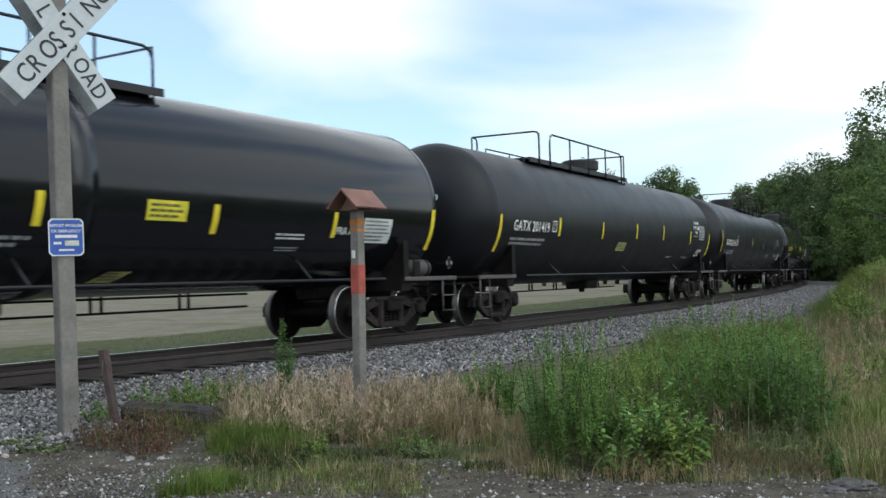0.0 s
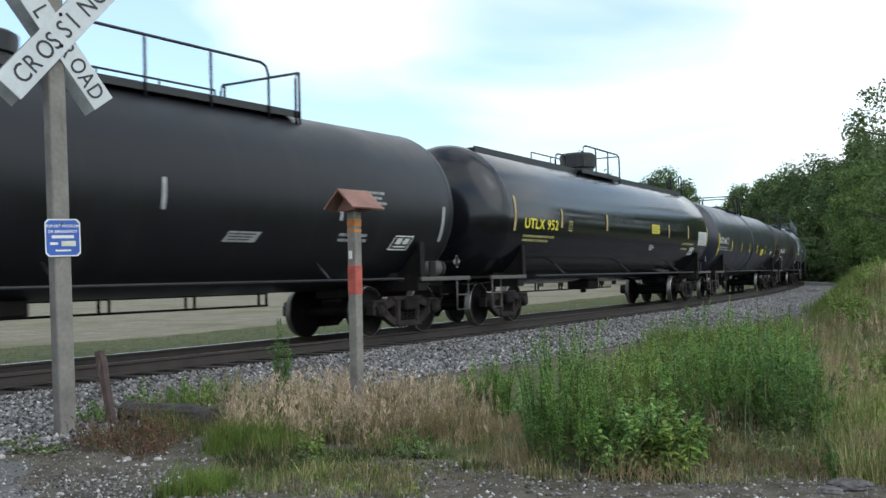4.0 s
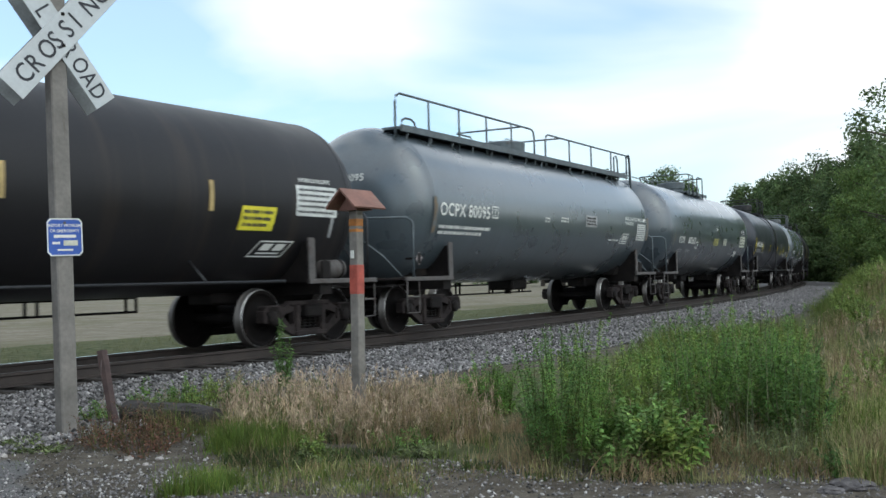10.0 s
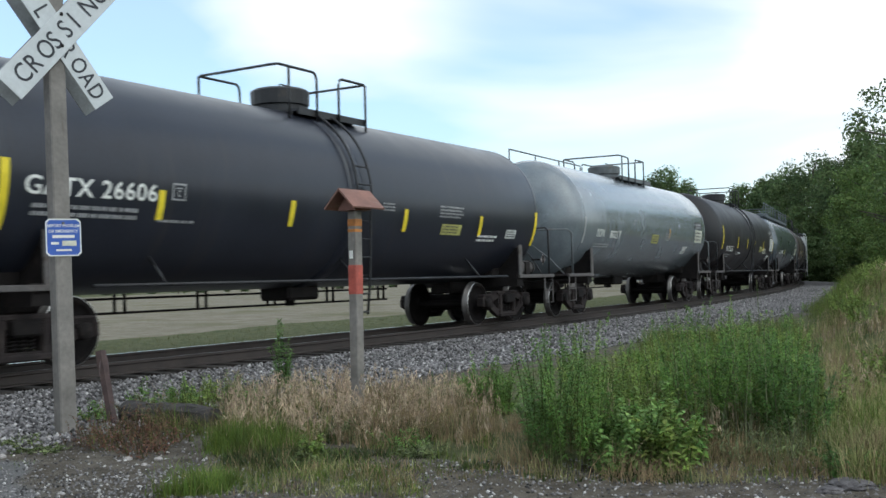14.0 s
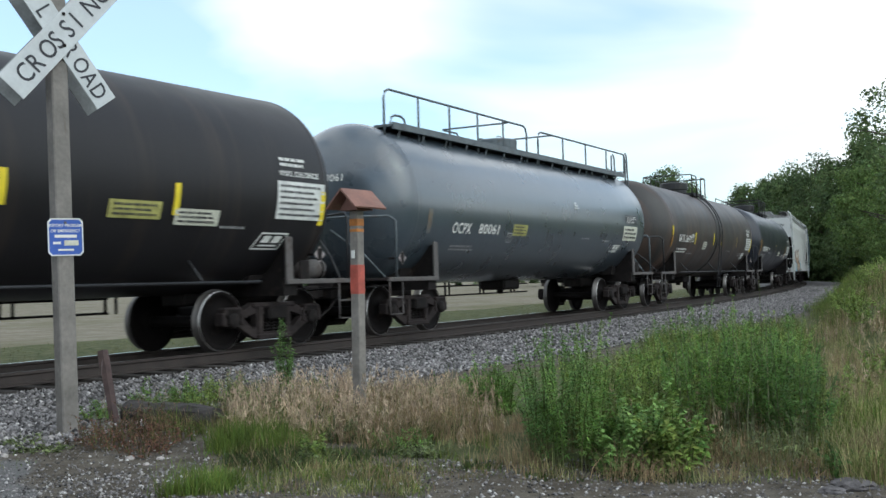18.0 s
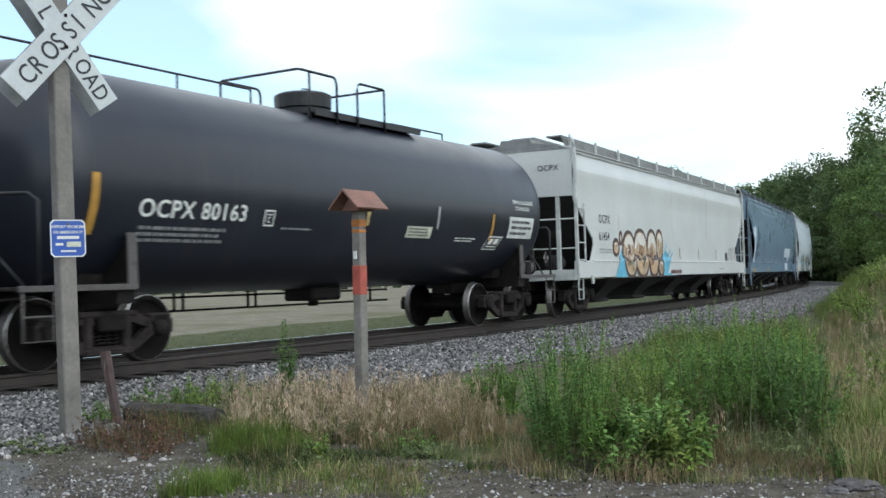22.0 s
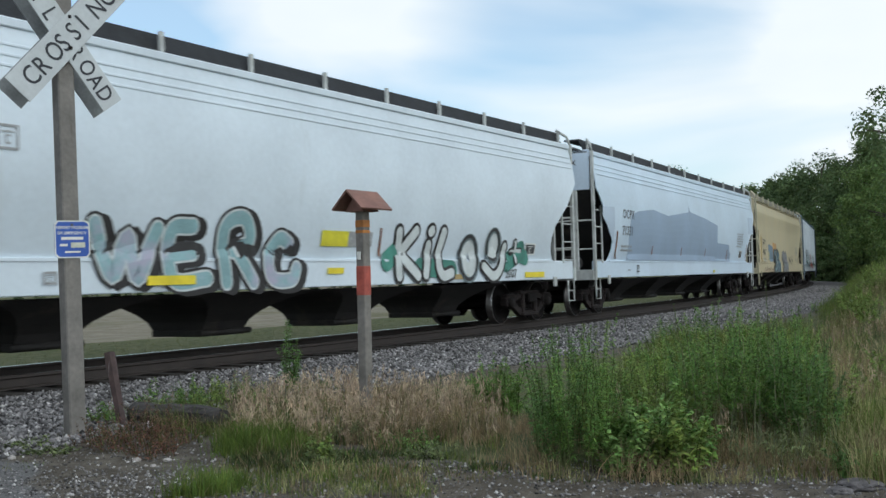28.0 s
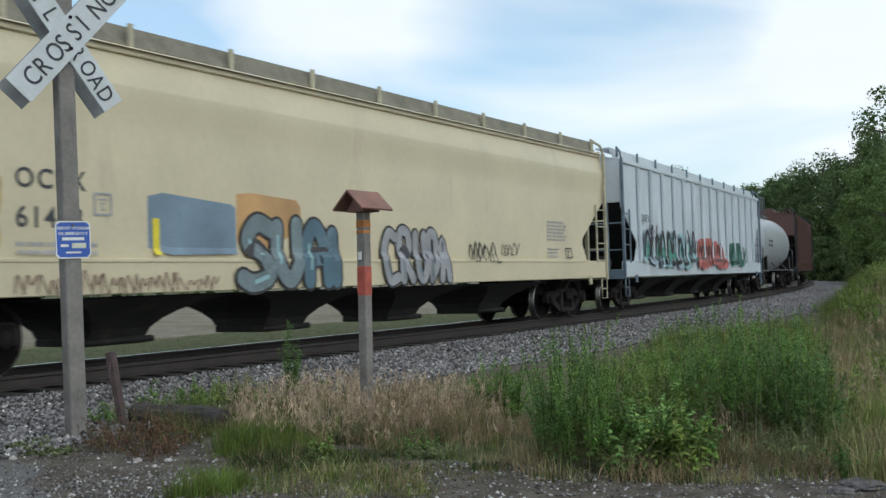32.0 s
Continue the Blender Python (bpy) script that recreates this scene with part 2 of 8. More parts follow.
def ground_material():
    m = bpy.data.materials.new("ground")
    m.use_nodes = True
    n, l = m.node_tree.nodes, m.node_tree.links
    b = n["Principled BSDF"]
    b.inputs["Roughness"].default_value = 0.95
    b.inputs["Specular IOR Level"].default_value = 0.2
    co = n.new("ShaderNodeTexCoord")

    def tex(scale, detail=5.0, kind="ShaderNodeTexNoise"):
        t = n.new(kind)
        t.inputs["Scale"].default_value = scale
        if kind == "ShaderNodeTexNoise":
            t.inputs["Detail"].default_value = detail
        l.new(co.outputs["Object"], t.inputs["Vector"])
        return t

    def mix(fac, a, c):
        x = n.new("ShaderNodeMix")
        x.data_type = "RGBA"
        for sock, v in ((0, fac), (6, a), (7, c)):
            if isinstance(v, tuple):
                x.inputs[sock].default_value = (*v, 1)
            else:
                l.new(v, x.inputs[sock])
        return x.outputs[2]

    def ramp(src, a, c):
        x = n.new("ShaderNodeMapRange")
        x.inputs["From Min"].default_value, x.inputs["From Max"].default_value = a, c
        l.new(src, x.inputs["Value"])
        return x.outputs[0]

    def zone(name, spread_by):
        at = n.new("ShaderNodeAttribute")
        at.attribute_name = name
        s = n.new("ShaderNodeMath")
        s.operation = "MULTIPLY_ADD"
        s.inputs[1].default_value = spread_by
        l.new(patch.outputs["Fac"], s.inputs[0])
        l.new(at.outputs["Fac"], s.inputs[2])
        return ramp(s.outputs[0], 0.45 + spread_by / 2, 0.6 + spread_by / 2)

    patch, mid, fine = tex(1.1, 6.0), tex(6.0, 6.0), tex(55.0, 4.0)
    stones = tex(30.0, kind="ShaderNodeTexVoronoi")
    soil = mix(ramp(mid.outputs["Fac"], 0.35, 0.65), (0.058, 0.048, 0.036), (0.125, 0.108, 0.086))
    soil = mix(ramp(fine.outputs["Fac"], 0.55, 0.75), soil, (0.2, 0.18, 0.152))
    stone = mix(ramp(stones.outputs["Distance"], 0.0, 0.5), (0.23, 0.215, 0.205), (0.062, 0.057, 0.056))
    stone = mix(ramp(fine.outputs["Fac"], 0.35, 0.7), stone, (0.135, 0.127, 0.125))
    grass = mix(ramp(mid.outputs["Fac"], 0.35, 0.65), (0.045, 0.065, 0.02), (0.12, 0.115, 0.055))
    sand = mix(ramp(patch.outputs["Fac"], 0.35, 0.65), (0.17, 0.148, 0.108), (0.25, 0.223, 0.172))
    streaks = n.new("ShaderNodeTexNoise")
    streaks.inputs["Scale"].default_value, streaks.inputs["Detail"].default_value = 0.16, 6.0
    l.new(co.outputs["Object"], streaks.inputs["Vector"])
    sand = mix(ramp(mid.outputs["Fac"], 0.45, 0.75), sand, (0.15, 0.135, 0.085))
    sand = mix(ramp(streaks.outputs["Fac"], 0.5, 0.66), sand, (0.135, 0.125, 0.07))
    tar = mix(ramp(fine.outputs["Fac"], 0.35, 0.7), (0.1, 0.098, 0.095), (0.19, 0.183, 0.18))
    col = mix(zone("stony", 0.5), soil, stone)
    col = mix(zone("sandy", 0.25), col, sand)
    col = mix(zone("grassy", 0.5), col, grass)
    col = mix(zone("tarred", 0.3), col, tar)
    l.new(col, b.inputs["Base Color"])
    bp = n.new("ShaderNodeBump")
    bp.inputs["Strength"].default_value, bp.inputs["Distance"].default_value = 0.7, 0.03
    l.new(fine.outputs["Fac"], bp.inputs["Height"])
    l.new(bp.outputs[0], b.inputs["Normal"])
    return m


def build_ground():
    xs = spread(-1500, 1500, -12.0, 22.0, 0.4, 1.13)
    ys = spread(-900, 2000, -7.0, 40.0, 0.4, 1.13)
    gx, gy = np.meshgrid(xs, ys)
    x, y = gx.ravel(), gy.ravel()
    z = ground_height(x, y)
    lat, along = lat_of(x, y)
    z = np.where(np.abs(lat) < 2.4, np.minimum(z, GROUND_Z - 0.1), z)
    nx, ny = len(xs), len(ys)
    faces = [(j * nx + i, j * nx + i + 1, (j + 1) * nx + i + 1, (j + 1) * nx + i) for j in range(ny - 1) for i in range(nx - 1)]
    me = mesh_of("ground", np.c_[x, y, z], faces, ground_material(), smooth=True)
    zones = {
        "stony": smooth01(lat, 0.0, 1.0) * (1 - smooth01(lat - 0.03 * np.maximum(along, 0), 4.6, 5.4)),
        "sandy": smooth01(-lat, 7.5, 9.5),
        "grassy": np.maximum(smooth01(-lat, 2.2, 3.0) * (1 - smooth01(-lat, 8.0, 9.5)),
                             np.maximum(smooth01(-lat, 110, 125), 0.8 * smooth01(lat - 0.03 * np.maximum(along, 0), 5.0, 6.2) * smooth01(x + 0.25 * y, 0.8, 2.2) * smooth01(y, 6.7, 7.6))),
        "tarred": smooth01(-x - 0.42 * (y - 6.2), 2.2, 2.7) * smooth01(8.6 - y, 0.0, 0.8),
    }
    for name, v in zones.items():
        me.attributes.new(name, "FLOAT", "POINT").data.foreach_set("value", v.astype(np.float32))
    return tagged(new("ground", me), "open ground of dirt, gravel, weeds and a pale bare field", "ground", kind="structure")


ground = build_ground()


def sweep(name, prof, s0, s1, step, mat, closed=False, rough=0.0, seed=1):
    """A profile of (lat, z) drawn along the track."""
    rng = np.random.RandomState(seed)
    ss = np.arange(s0, s1 + 1e-6, step)
    verts, faces = [], []
    k = len(prof)
    for s in ss:
        for a, z in prof:
            verts.append(on_track(float(s), a + rough * rng.randn(), z + 0.5 * rough * rng.randn()))
    for i in range(len(ss) - 1):
        for j in range(k if closed else k - 1):
            q = (j + 1) % k
            faces.append((i * k + j, i * k + q, (i + 1) * k + q, (i + 1) * k + j))
    return mesh_of(name, verts, faces, mat)


m_ballast = paint("ballast", (0.13, 0.122, 0.12), 0.95, var=0.6, scale=9.0, fine=34.0, bump=1.0, depth=0.05, spec=0.2)
m_rail = paint("rail_steel", (0.04, 0.03, 0.026), 0.7, var=0.35, scale=4, fine=60)
m_tread = paint("polished_steel", (0.85, 0.85, 0.85), 0.2, 1.0, var=0.1, bump=0.03)
# same steel, but the near rail's lack of glint is put into its colour
m_noglint = paint("glintless_rail_head", (0.06, 0.052, 0.048), 0.55, 0.3, var=0.3, scale=3, bump=0.05)
m_tie = paint("creosoted_wood", (0.035, 0.029, 0.025), 0.9, var=0.5, scale=6, fine=50, bump=0.6, per_object=0.3)

bed_prof = [(-4.3, -0.40), (-3.0, -0.34), (-1.75, -0.20), (-1.3, -0.22), (-0.7, -0.27), (0.7, -0.27), (1.3, -0.22), (1.75, -0.21), (2.6, -0.26), (3.4, -0.29), (4.4, -0.36)]
tagged(new("ballast_bed", sweep("ballast_bed", bed_prof, -420, 470, 1.0, m_ballast)), "grey crushed-stone bed under the railway track", "ballast", kind="structure")

track = tagged(new("railway_track"), "single curved railway track on wooden ties", "railway track", kind="structure")
head = [(-0.036, -0.004), (-0.03, 0.0), (0.03, 0.0), (0.036, -0.004), (0.036, -0.035), (0.012, -0.05), (0.01, -0.145), (0.07, -0.16), (0.07, -0.175),
        (-0.07, -0.175), (-0.07, -0.16), (-0.01, -0.145), (-0.012, -0.05), (-0.036, -0.035)]
for side in (0.753, -0.753):
    rail = part("rail", sweep("rail", [(a + side, z) for a, z in head], -420, 470, 1.0, m_rail, closed=True), None, track)
    part("running_surface", sweep("running_surface", [(side - 0.024, 0.0012), (side + 0.024, 0.0012)], -420, 470, 1.0, m_tread if side < 0 else m_noglint), None, rail)

# ---- the train: cars of one length after another, all at one steady speed ----
SPEED = 10.339
m_steel = paint("dark_steel", (0.013, 0.0105, 0.01), 0.8, 0.0, spec=0.2, var=0.5, scale=5, fine=40, bump=0.3, stain=(0.04, 0.03, 0.025), stain_at=0.58, stain_scale=(3, 3, 3))
m_frame = paint("dusty_cast_frame", (0.027, 0.0212, 0.0205), 0.85, 0.0, spec=0.2, var=0.5, scale=4, fine=30, bump=0.4, stain=(0.05, 0.04, 0.036), stain_at=0.52, stain_scale=(3, 3, 3))
m_wheel = paint("wheel_steel", (0.009, 0.0072, 0.007), 0.8, 0.0, spec=0.14, var=0.4, scale=6, fine=50, stain=(0.034, 0.024, 0.02), stain_at=0.6, stain_scale=(4, 4, 4))
m_rim = paint("worn_rim", (0.13, 0.12, 0.115), 0.45, 0.9, var=0.3, bump=0.05)
m_edge = paint("bright_worn_edge", (0.62, 0.6, 0.58), 0.3, 0.9, var=0.2, bump=0.02)
m_white = paint("white_lettering", (0.74, 0.74, 0.7), 0.6, var=0.15, scale=6, bump=0)
m_yellow = paint("yellow_tape", (0.78, 0.62, 0.03), 0.5, var=0.15, scale=5, bump=0)
m_fadeyellow = paint("faded_yellow_tape", (0.45, 0.33, 0.14), 0.6, var=0.4, scale=5, bump=0)
m_amber = paint("amber_tape", (0.45, 0.24, 0.04), 0.6, var=0.3, scale=5, bump=0)
m_darktext = paint("dark_lettering", (0.05, 0.05, 0.055), 0.6, var=0.2, scale=6, bump=0)
m_greytext = paint("grey_lettering", (0.33, 0.33, 0.33), 0.6, var=0.3, scale=9, bump=0)

m_dusty = paint("dusty_grey_steel", (0.1, 0.09, 0.086), 0.75, var=0.4, scale=4, fine=30, stain=(0.05, 0.036, 0.03), stain_at=0.5, stain_scale=(4, 4, 4))

TRUCK = {}


def truck_meshes():
    """Meshes shared by every truck: side frame, bolster, wheelset parts, springs."""
    bm = bmesh.new()
    out = [(-1.16, 0.52), (-1.02, 0.62), (-0.72, 0.62), (-0.5, 0.72), (0.5, 0.72), (0.72, 0.62), (1.02, 0.62), (1.16, 0.52), (1.14, 0.4), (0.82, 0.38), (0.5, 0.2),
           (0.36, 0.16), (-0.36, 0.16), (-0.5, 0.2), (-0.82, 0.38), (-1.14, 0.4)]
    hole_a = [(-0.7, 0.5), (-0.42, 0.58), (-0.4, 0.36), (-0.47, 0.32)]
    hole_c = [(-0.26, 0.56), (0.26, 0.56), (0.26, 0.27), (-0.26, 0.27)]
    hole_b = [(-x, z) for x, z in hole_a][::-1]

    def loops(y):
        es = []
        for ring in (out, hole_a, hole_b, hole_c):
            vs = [bm.verts.new((x, y, z)) for x, z in ring]
            es += [bm.edges.new((vs[i], vs[(i + 1) % len(vs)])) for i in range(len(vs))]
        return es
    es = loops(-0.06)
    bmesh.ops.triangle_fill(bm, use_beauty=True, edges=es)
    r = bmesh.ops.extrude_face_region(bm, geom=list(bm.faces))
    bmesh.ops.translate(bm, vec=(0, 0.12, 0), verts=[g for g in r["geom"] if isinstance(g, bmesh.types.BMVert)])
    bmesh.ops.recalc_face_normals(bm, faces=bm.faces)
    for x in (-0.94, 0.94):
        box(bm, x - 0.2, x + 0.2, -0.1, 0.09, 0.56, 0.68, 0.025)
        box(bm, x - 0.24, x - 0.17, -0.09, 0.08, 0.4, 0.6, 0.015)
        box(bm, x + 0.17, x + 0.24, -0.09, 0.08, 0.4, 0.6, 0.015)
    box(bm, -0.5, 0.5, -0.1, 0.09, 0.66, 0.74, 0.02)
    box(bm, -0.4, 0.4, -0.12, 0.09, 0.15, 0.24, 0.02)
    for x in (-0.33, 0.33):
        box(bm, x - 0.06, x + 0.06, -0.1, 0.08, 0.22, 0.68, 0.02)
    me = bpy.data.meshes.new("side_frame")
    bm.to_mesh(me)
    bm.free()
    me.materials.append(m_frame)
    TRUCK["side_frame"] = me
    bm = bmesh.new()
    pts = [(0.055 * math.cos(a), 0.055 * math.sin(a), 0.27 + 0.2 * i / 40) for i in range(41) for a in [i * 2 * math.pi * 4 / 40]]
    tube(bm, pts, 0.016, 5)
    me = bpy.data.meshes.new("spring")
    bm.to_mesh(me)
    bm.free()
    me.materials.append(m_steel)
    TRUCK["spring"] = me
    bm = bmesh.new()
    box(bm, -0.22, 0.22, -1.2, 1.2, 0.46, 0.68, 0.03)
    box(bm, -0.3, 0.3, -0.3, 0.3, 0.66, 0.78, 0.02)
    me = bpy.data.meshes.new("bolster")
    bm.to_mesh(me)
    bm.free()
    me.materials.append(m_steel)
    TRUCK["bolster"] = me
    # a wheelset about the x axis, turned afterwards to lie across
    bm = bmesh.new()
    for sg in (1, -1):
        prof = [(0.69, 0.0), (0.69, 0.13), (0.715, 0.14), (0.73, 0.2), (0.735, 0.36), (0.7, 0.385), (0.69, 0.4), (0.69, 0.475), (0.705, 0.484), (0.725, 0.482)]
        lathe_x(bm, [(sg * a, r) for a, r in prof], 36)
        prof = [(0.725, 0.482), (0.74, 0.459), (0.83, 0.455), (0.835, 0.445), (0.832, 0.385), (0.815, 0.375), (0.79, 0.36), (0.775, 0.2), (0.81, 0.15), (0.86, 0.13), (0.86, 0.0)]
        lathe_x(bm, [(sg * a, r) for a, r in prof], 36)
    lathe_x(bm, [(-1.08, 0.0), (-1.08, 0.075), (-0.86, 0.085), (-0.6, 0.085), (0.6, 0.085), (0.86, 0.085), (1.08, 0.075), (1.08, 0.0)], 12)
    bmesh.ops.rotate(bm, cent=(0, 0, 0), matrix=Matrix.Rotation(math.pi / 2, 3, "Z"), verts=bm.verts)
    bmesh.ops.recalc_face_normals(bm, faces=bm.faces)
    bmesh.ops.scale(bm, vec=(1.04, 1.0, 1.04), verts=bm.verts)
    me = bpy.data.meshes.new("wheelset")
    bm.to_mesh(me)
    bm.free()
    me.materials.append(m_wheel)
    me.materials.append(m_rim)
    me.materials.append(m_edge)
    for f in me.polygons:
        c = f.center
        r = math.hypot(c.x, c.z)
        if r > 0.47 and abs(c.y) < 0.85:
            f.material_index = 1
        if abs(c.y) > 0.829 and 0.452 < r < 0.475:
            f.material_index = 2
    TRUCK["wheelset"] = me
    bm = bmesh.new()
    lathe_x(bm, [(-0.1, 0.0), (-0.1, 0.12), (0.1, 0.12), (0.13, 0.1), (0.13, 0.0)], 14)
    bmesh.ops.rotate(bm, cent=(0, 0, 0), matrix=Matrix.Rotation(-math.pi / 2, 3, "Z"), verts=bm.verts)
    box(bm, -0.15, 0.15, -0.1, 0.06, 0.04, 0.2, 0.02)
    me = bpy.data.meshes.new("axle_box")
    bm.to_mesh(me)
    bm.free()
    me.materials.append(m_steel)
    TRUCK["axle_box"] = me
    bm = bmesh.new()
    for x in (-0.38, 0.38):
        box(bm, x - 0.05, x + 0.05, -0.75, 0.75, 0.32, 0.42, 0.02)
        for y in (-0.75, 0.75):
            box(bm, x - 0.09 + (0.1 if x < 0 else -0.1) * 0, x + 0.09, y - 0.06, y + 0.06, 0.3, 0.56, 0.02)
    me = bpy.data.meshes.new("brake_beam")
    bm.to_mesh(me)
    bm.free()
    me.materials.append(m_steel)
    TRUCK["brake_beam"] = me


truck_meshes()
WHEELSETS = []


def add_truck(car, x):
    t = part("truck", TRUCK["bolster"], None, car, m=pose(x, 0, 0))
    for y in (-1.02, 1.02):
        part("side_frame", TRUCK["side_frame"], None, t, m=pose(0, y, 0))
        for dx in (-0.14, 0.0, 0.14):
            part("spring", TRUCK["spring"], None, t, m=pose(dx, y, 0))
        for dx in (-0.94, 0.94):
            part("axle_box", TRUCK["axle_box"], None, t, m=pose(dx, y, 0.474, 0, 0, 0 if y < 0 else 180))
    for dx in (-0.94, 0.94):
        w = part("wheelset", TRUCK["wheelset"], None, t, m=pose(dx, 0, 0.474))
        WHEELSETS.append((w, dx))
    part("brake_beam", TRUCK["brake_beam"], None, t)
    return t


def coupler(car, x, sg):
    bm = bmesh.new()
    box(bm, min(x, x - sg * 0.9), max(x, x - sg * 0.9), -0.07, 0.07, 0.76, 0.93, 0.02)
    box(bm, min(x + sg * 0.06, x - sg * 0.2), max(x + sg * 0.06, x - sg * 0.2), -0.16, 0.12, 0.72, 0.98, 0.03)
    part("coupler", bm, m_steel, car)
    bm = bmesh.new()
    pts = [(x - sg * 0.5, -0.3, 0.72), (x - sg * 0.3, -0.3, 0.55), (x - sg * 0.05, -0.25, 0.4), (x + sg * 0.05, -0.2, 0.38)]
    tube(bm, pts, 0.022, 6)
    part("air_hose", bm, m_steel, car)


# flat shapes laid on a side: u runs along the car to the rear, v up
def lettering(words, size, space=1.0, bold=0.0):
    """A flat mesh of words with Blender's own letters; its lower left corner at the origin."""
    cu = bpy.data.curves.new("words", "FONT")
    cu.body, cu.size, cu.space_character, cu.offset, cu.resolution_u = words, size, space, bold, 3
    ob = bpy.data.objects.new("words", cu)
    me = bpy.data.meshes.new_from_object(ob)
    bpy.data.objects.remove(ob)
    co = np.array([v.co[:] for v in me.vertices])
    if len(co):
        lo = co.min(0)
        for v in me.vertices:
            v.co.x -= lo[0]
            v.co.y -= lo[1]
    me.materials.clear()
    return me


def sized(me, w, h):
    """Stretches a flat shape to a width and height."""
    wx, wy = max(v.co.x for v in me.vertices), max(v.co.y for v in me.vertices)
    for v in me.vertices:
        v.co.x *= w / wx
        v.co.y *= h / wy
    return me


def bars(rows, w, h, gap=0.5, seed=0):
    """Rows of small bars in place of writing too small to read."""
    rng = random.Random(seed)
    bm = bmesh.new()
    ph = h / rows
    ch = ph * (1 - gap)
    for i in range(rows):
        u, end = 0.0, w * rng.uniform(0.75, 1.0)
        while u < end - 0.3 * ch:
            for _ in range(rng.randint(2, 6)):
                k = ch * rng.uniform(0.35, 0.7)
                z0, z1 = h - (i + 1) * ph + ph * gap * 0.5, h - (i + 1) * ph + ph * (1 - gap * 0.5)
                if u + k < w:
                    bm.faces.new([bm.verts.new((a, b, 0)) for a, b in ((u, z0), (u + k, z0), (u + k, z1), (u, z1))])
                u += k + 0.16 * ch
            u += 0.45 * ch
    me = bpy.data.meshes.new("bars")
    bm.to_mesh(me)
    bm.free()
    return me


def slab(w, h, nu=1, nv=4, slant=0.0):
    bm = bmesh.new()
    g = [[bm.verts.new((w * i / nu + slant * j / nv, h * j / nv, 0)) for i in range(nu + 1)] for j in range(nv + 1)]
    for j in range(nv):
        for i in range(nu):
            bm.faces.new((g[j][i], g[j][i + 1], g[j + 1][i + 1], g[j + 1][i]))
    me = bpy.data.meshes.new("slab")
    bm.to_mesh(me)
    bm.free()
    return me


def frame_shape(w, h, t=0.03, split=True, slant=0.0):
    bm = bmesh.new()

    def rect(a, b, c, d):
        bm.faces.new([bm.verts.new((x + slant * y / h, y, 0)) for x, y in ((a, c), (b, c), (b, d), (a, d))])
    rect(0, w, 0, t), rect(0, w, h - t, h), rect(0, t, t, h - t), rect(w - t, w, t, h - t)
    if split:
        if slant:
            rect(w * 0.18, w * 0.46, h * 0.42, h * 0.82), rect(w * 0.56, w * 0.84, h * 0.42, h * 0.82), rect(w * 0.18, w * 0.84, h * 0.2, h * 0.3)
        else:
            rect(w * 0.25, w * 0.75, h * 0.68, h * 0.75), rect(w * 0.4, w * 0.6, h * 0.22, h * 0.3), rect(w * 0.4, w * 0.46, h * 0.3, h * 0.52), rect(w * 0.4, w * 0.6, h * 0.52, h * 0.6)
    me = bpy.data.meshes.new("frame_shape")
    bm.to_mesh(me)
    bm.free()
    return me


def on_tank(me, u, z, R, zc, proud=0.012):
    """Wraps a flat shape on the near side of a tank: lower left corner at u along and z up."""
    a0 = math.asin(max(-1, min(1, (z - zc) / R)))
    r = R + proud
    for v in me.vertices:
        a = a0 + v.co.y / R
        v.co = Vector((u + v.co.x, -r * math.cos(a), zc + r * math.sin(a)))
    return me


def on_flat(me, u, z, y):
    for v in me.vertices:
        v.co = Vector((u + v.co.x, y, z + v.co.y))
    return me


def on_head(me, y, z, x, zc):
    """On the leading end plate: v.x runs to the far side's opposite, so that it reads from in front."""
    for v in me.vertices:
        v.co = Vector((x, y - v.co.x, z + v.co.y))
    return me

CARS = []  # (thing, place of its leading end along the train, length, inset of its trucks)


def railing(car, pts, posts, r=0.02, mat=None, name="railing"):
    """A bar along pts, and upright posts given as (x, y, z0, z1)."""
    bm = bmesh.new()
    tube(bm, pts, r, 6)
    for x, y, z0, z1 in posts:
        tube(bm, [(x, y, z0), (x, y, z1)], r, 5)
    return part(name, bm, mat, car)


def rounded(x0, x1, y, z0, z1, c=0.18):
    """An upside-down U with rounded corners."""
    return [(x0, y, z0), (x0, y, z1 - c), (x0 + 0.3 * c, y, z1 - 0.3 * c), (x0 + c, y, z1), (x1 - c, y, z1), (x1 - 0.3 * c, y, z1 - 0.3 * c), (x1, y, z1 - c), (x1, y, z0)]


def side_mark(car, name, me, mat, u, z, R, zc, label=""):
    return part(name, on_tank(me, u, z, R, zc), mat, car, label)


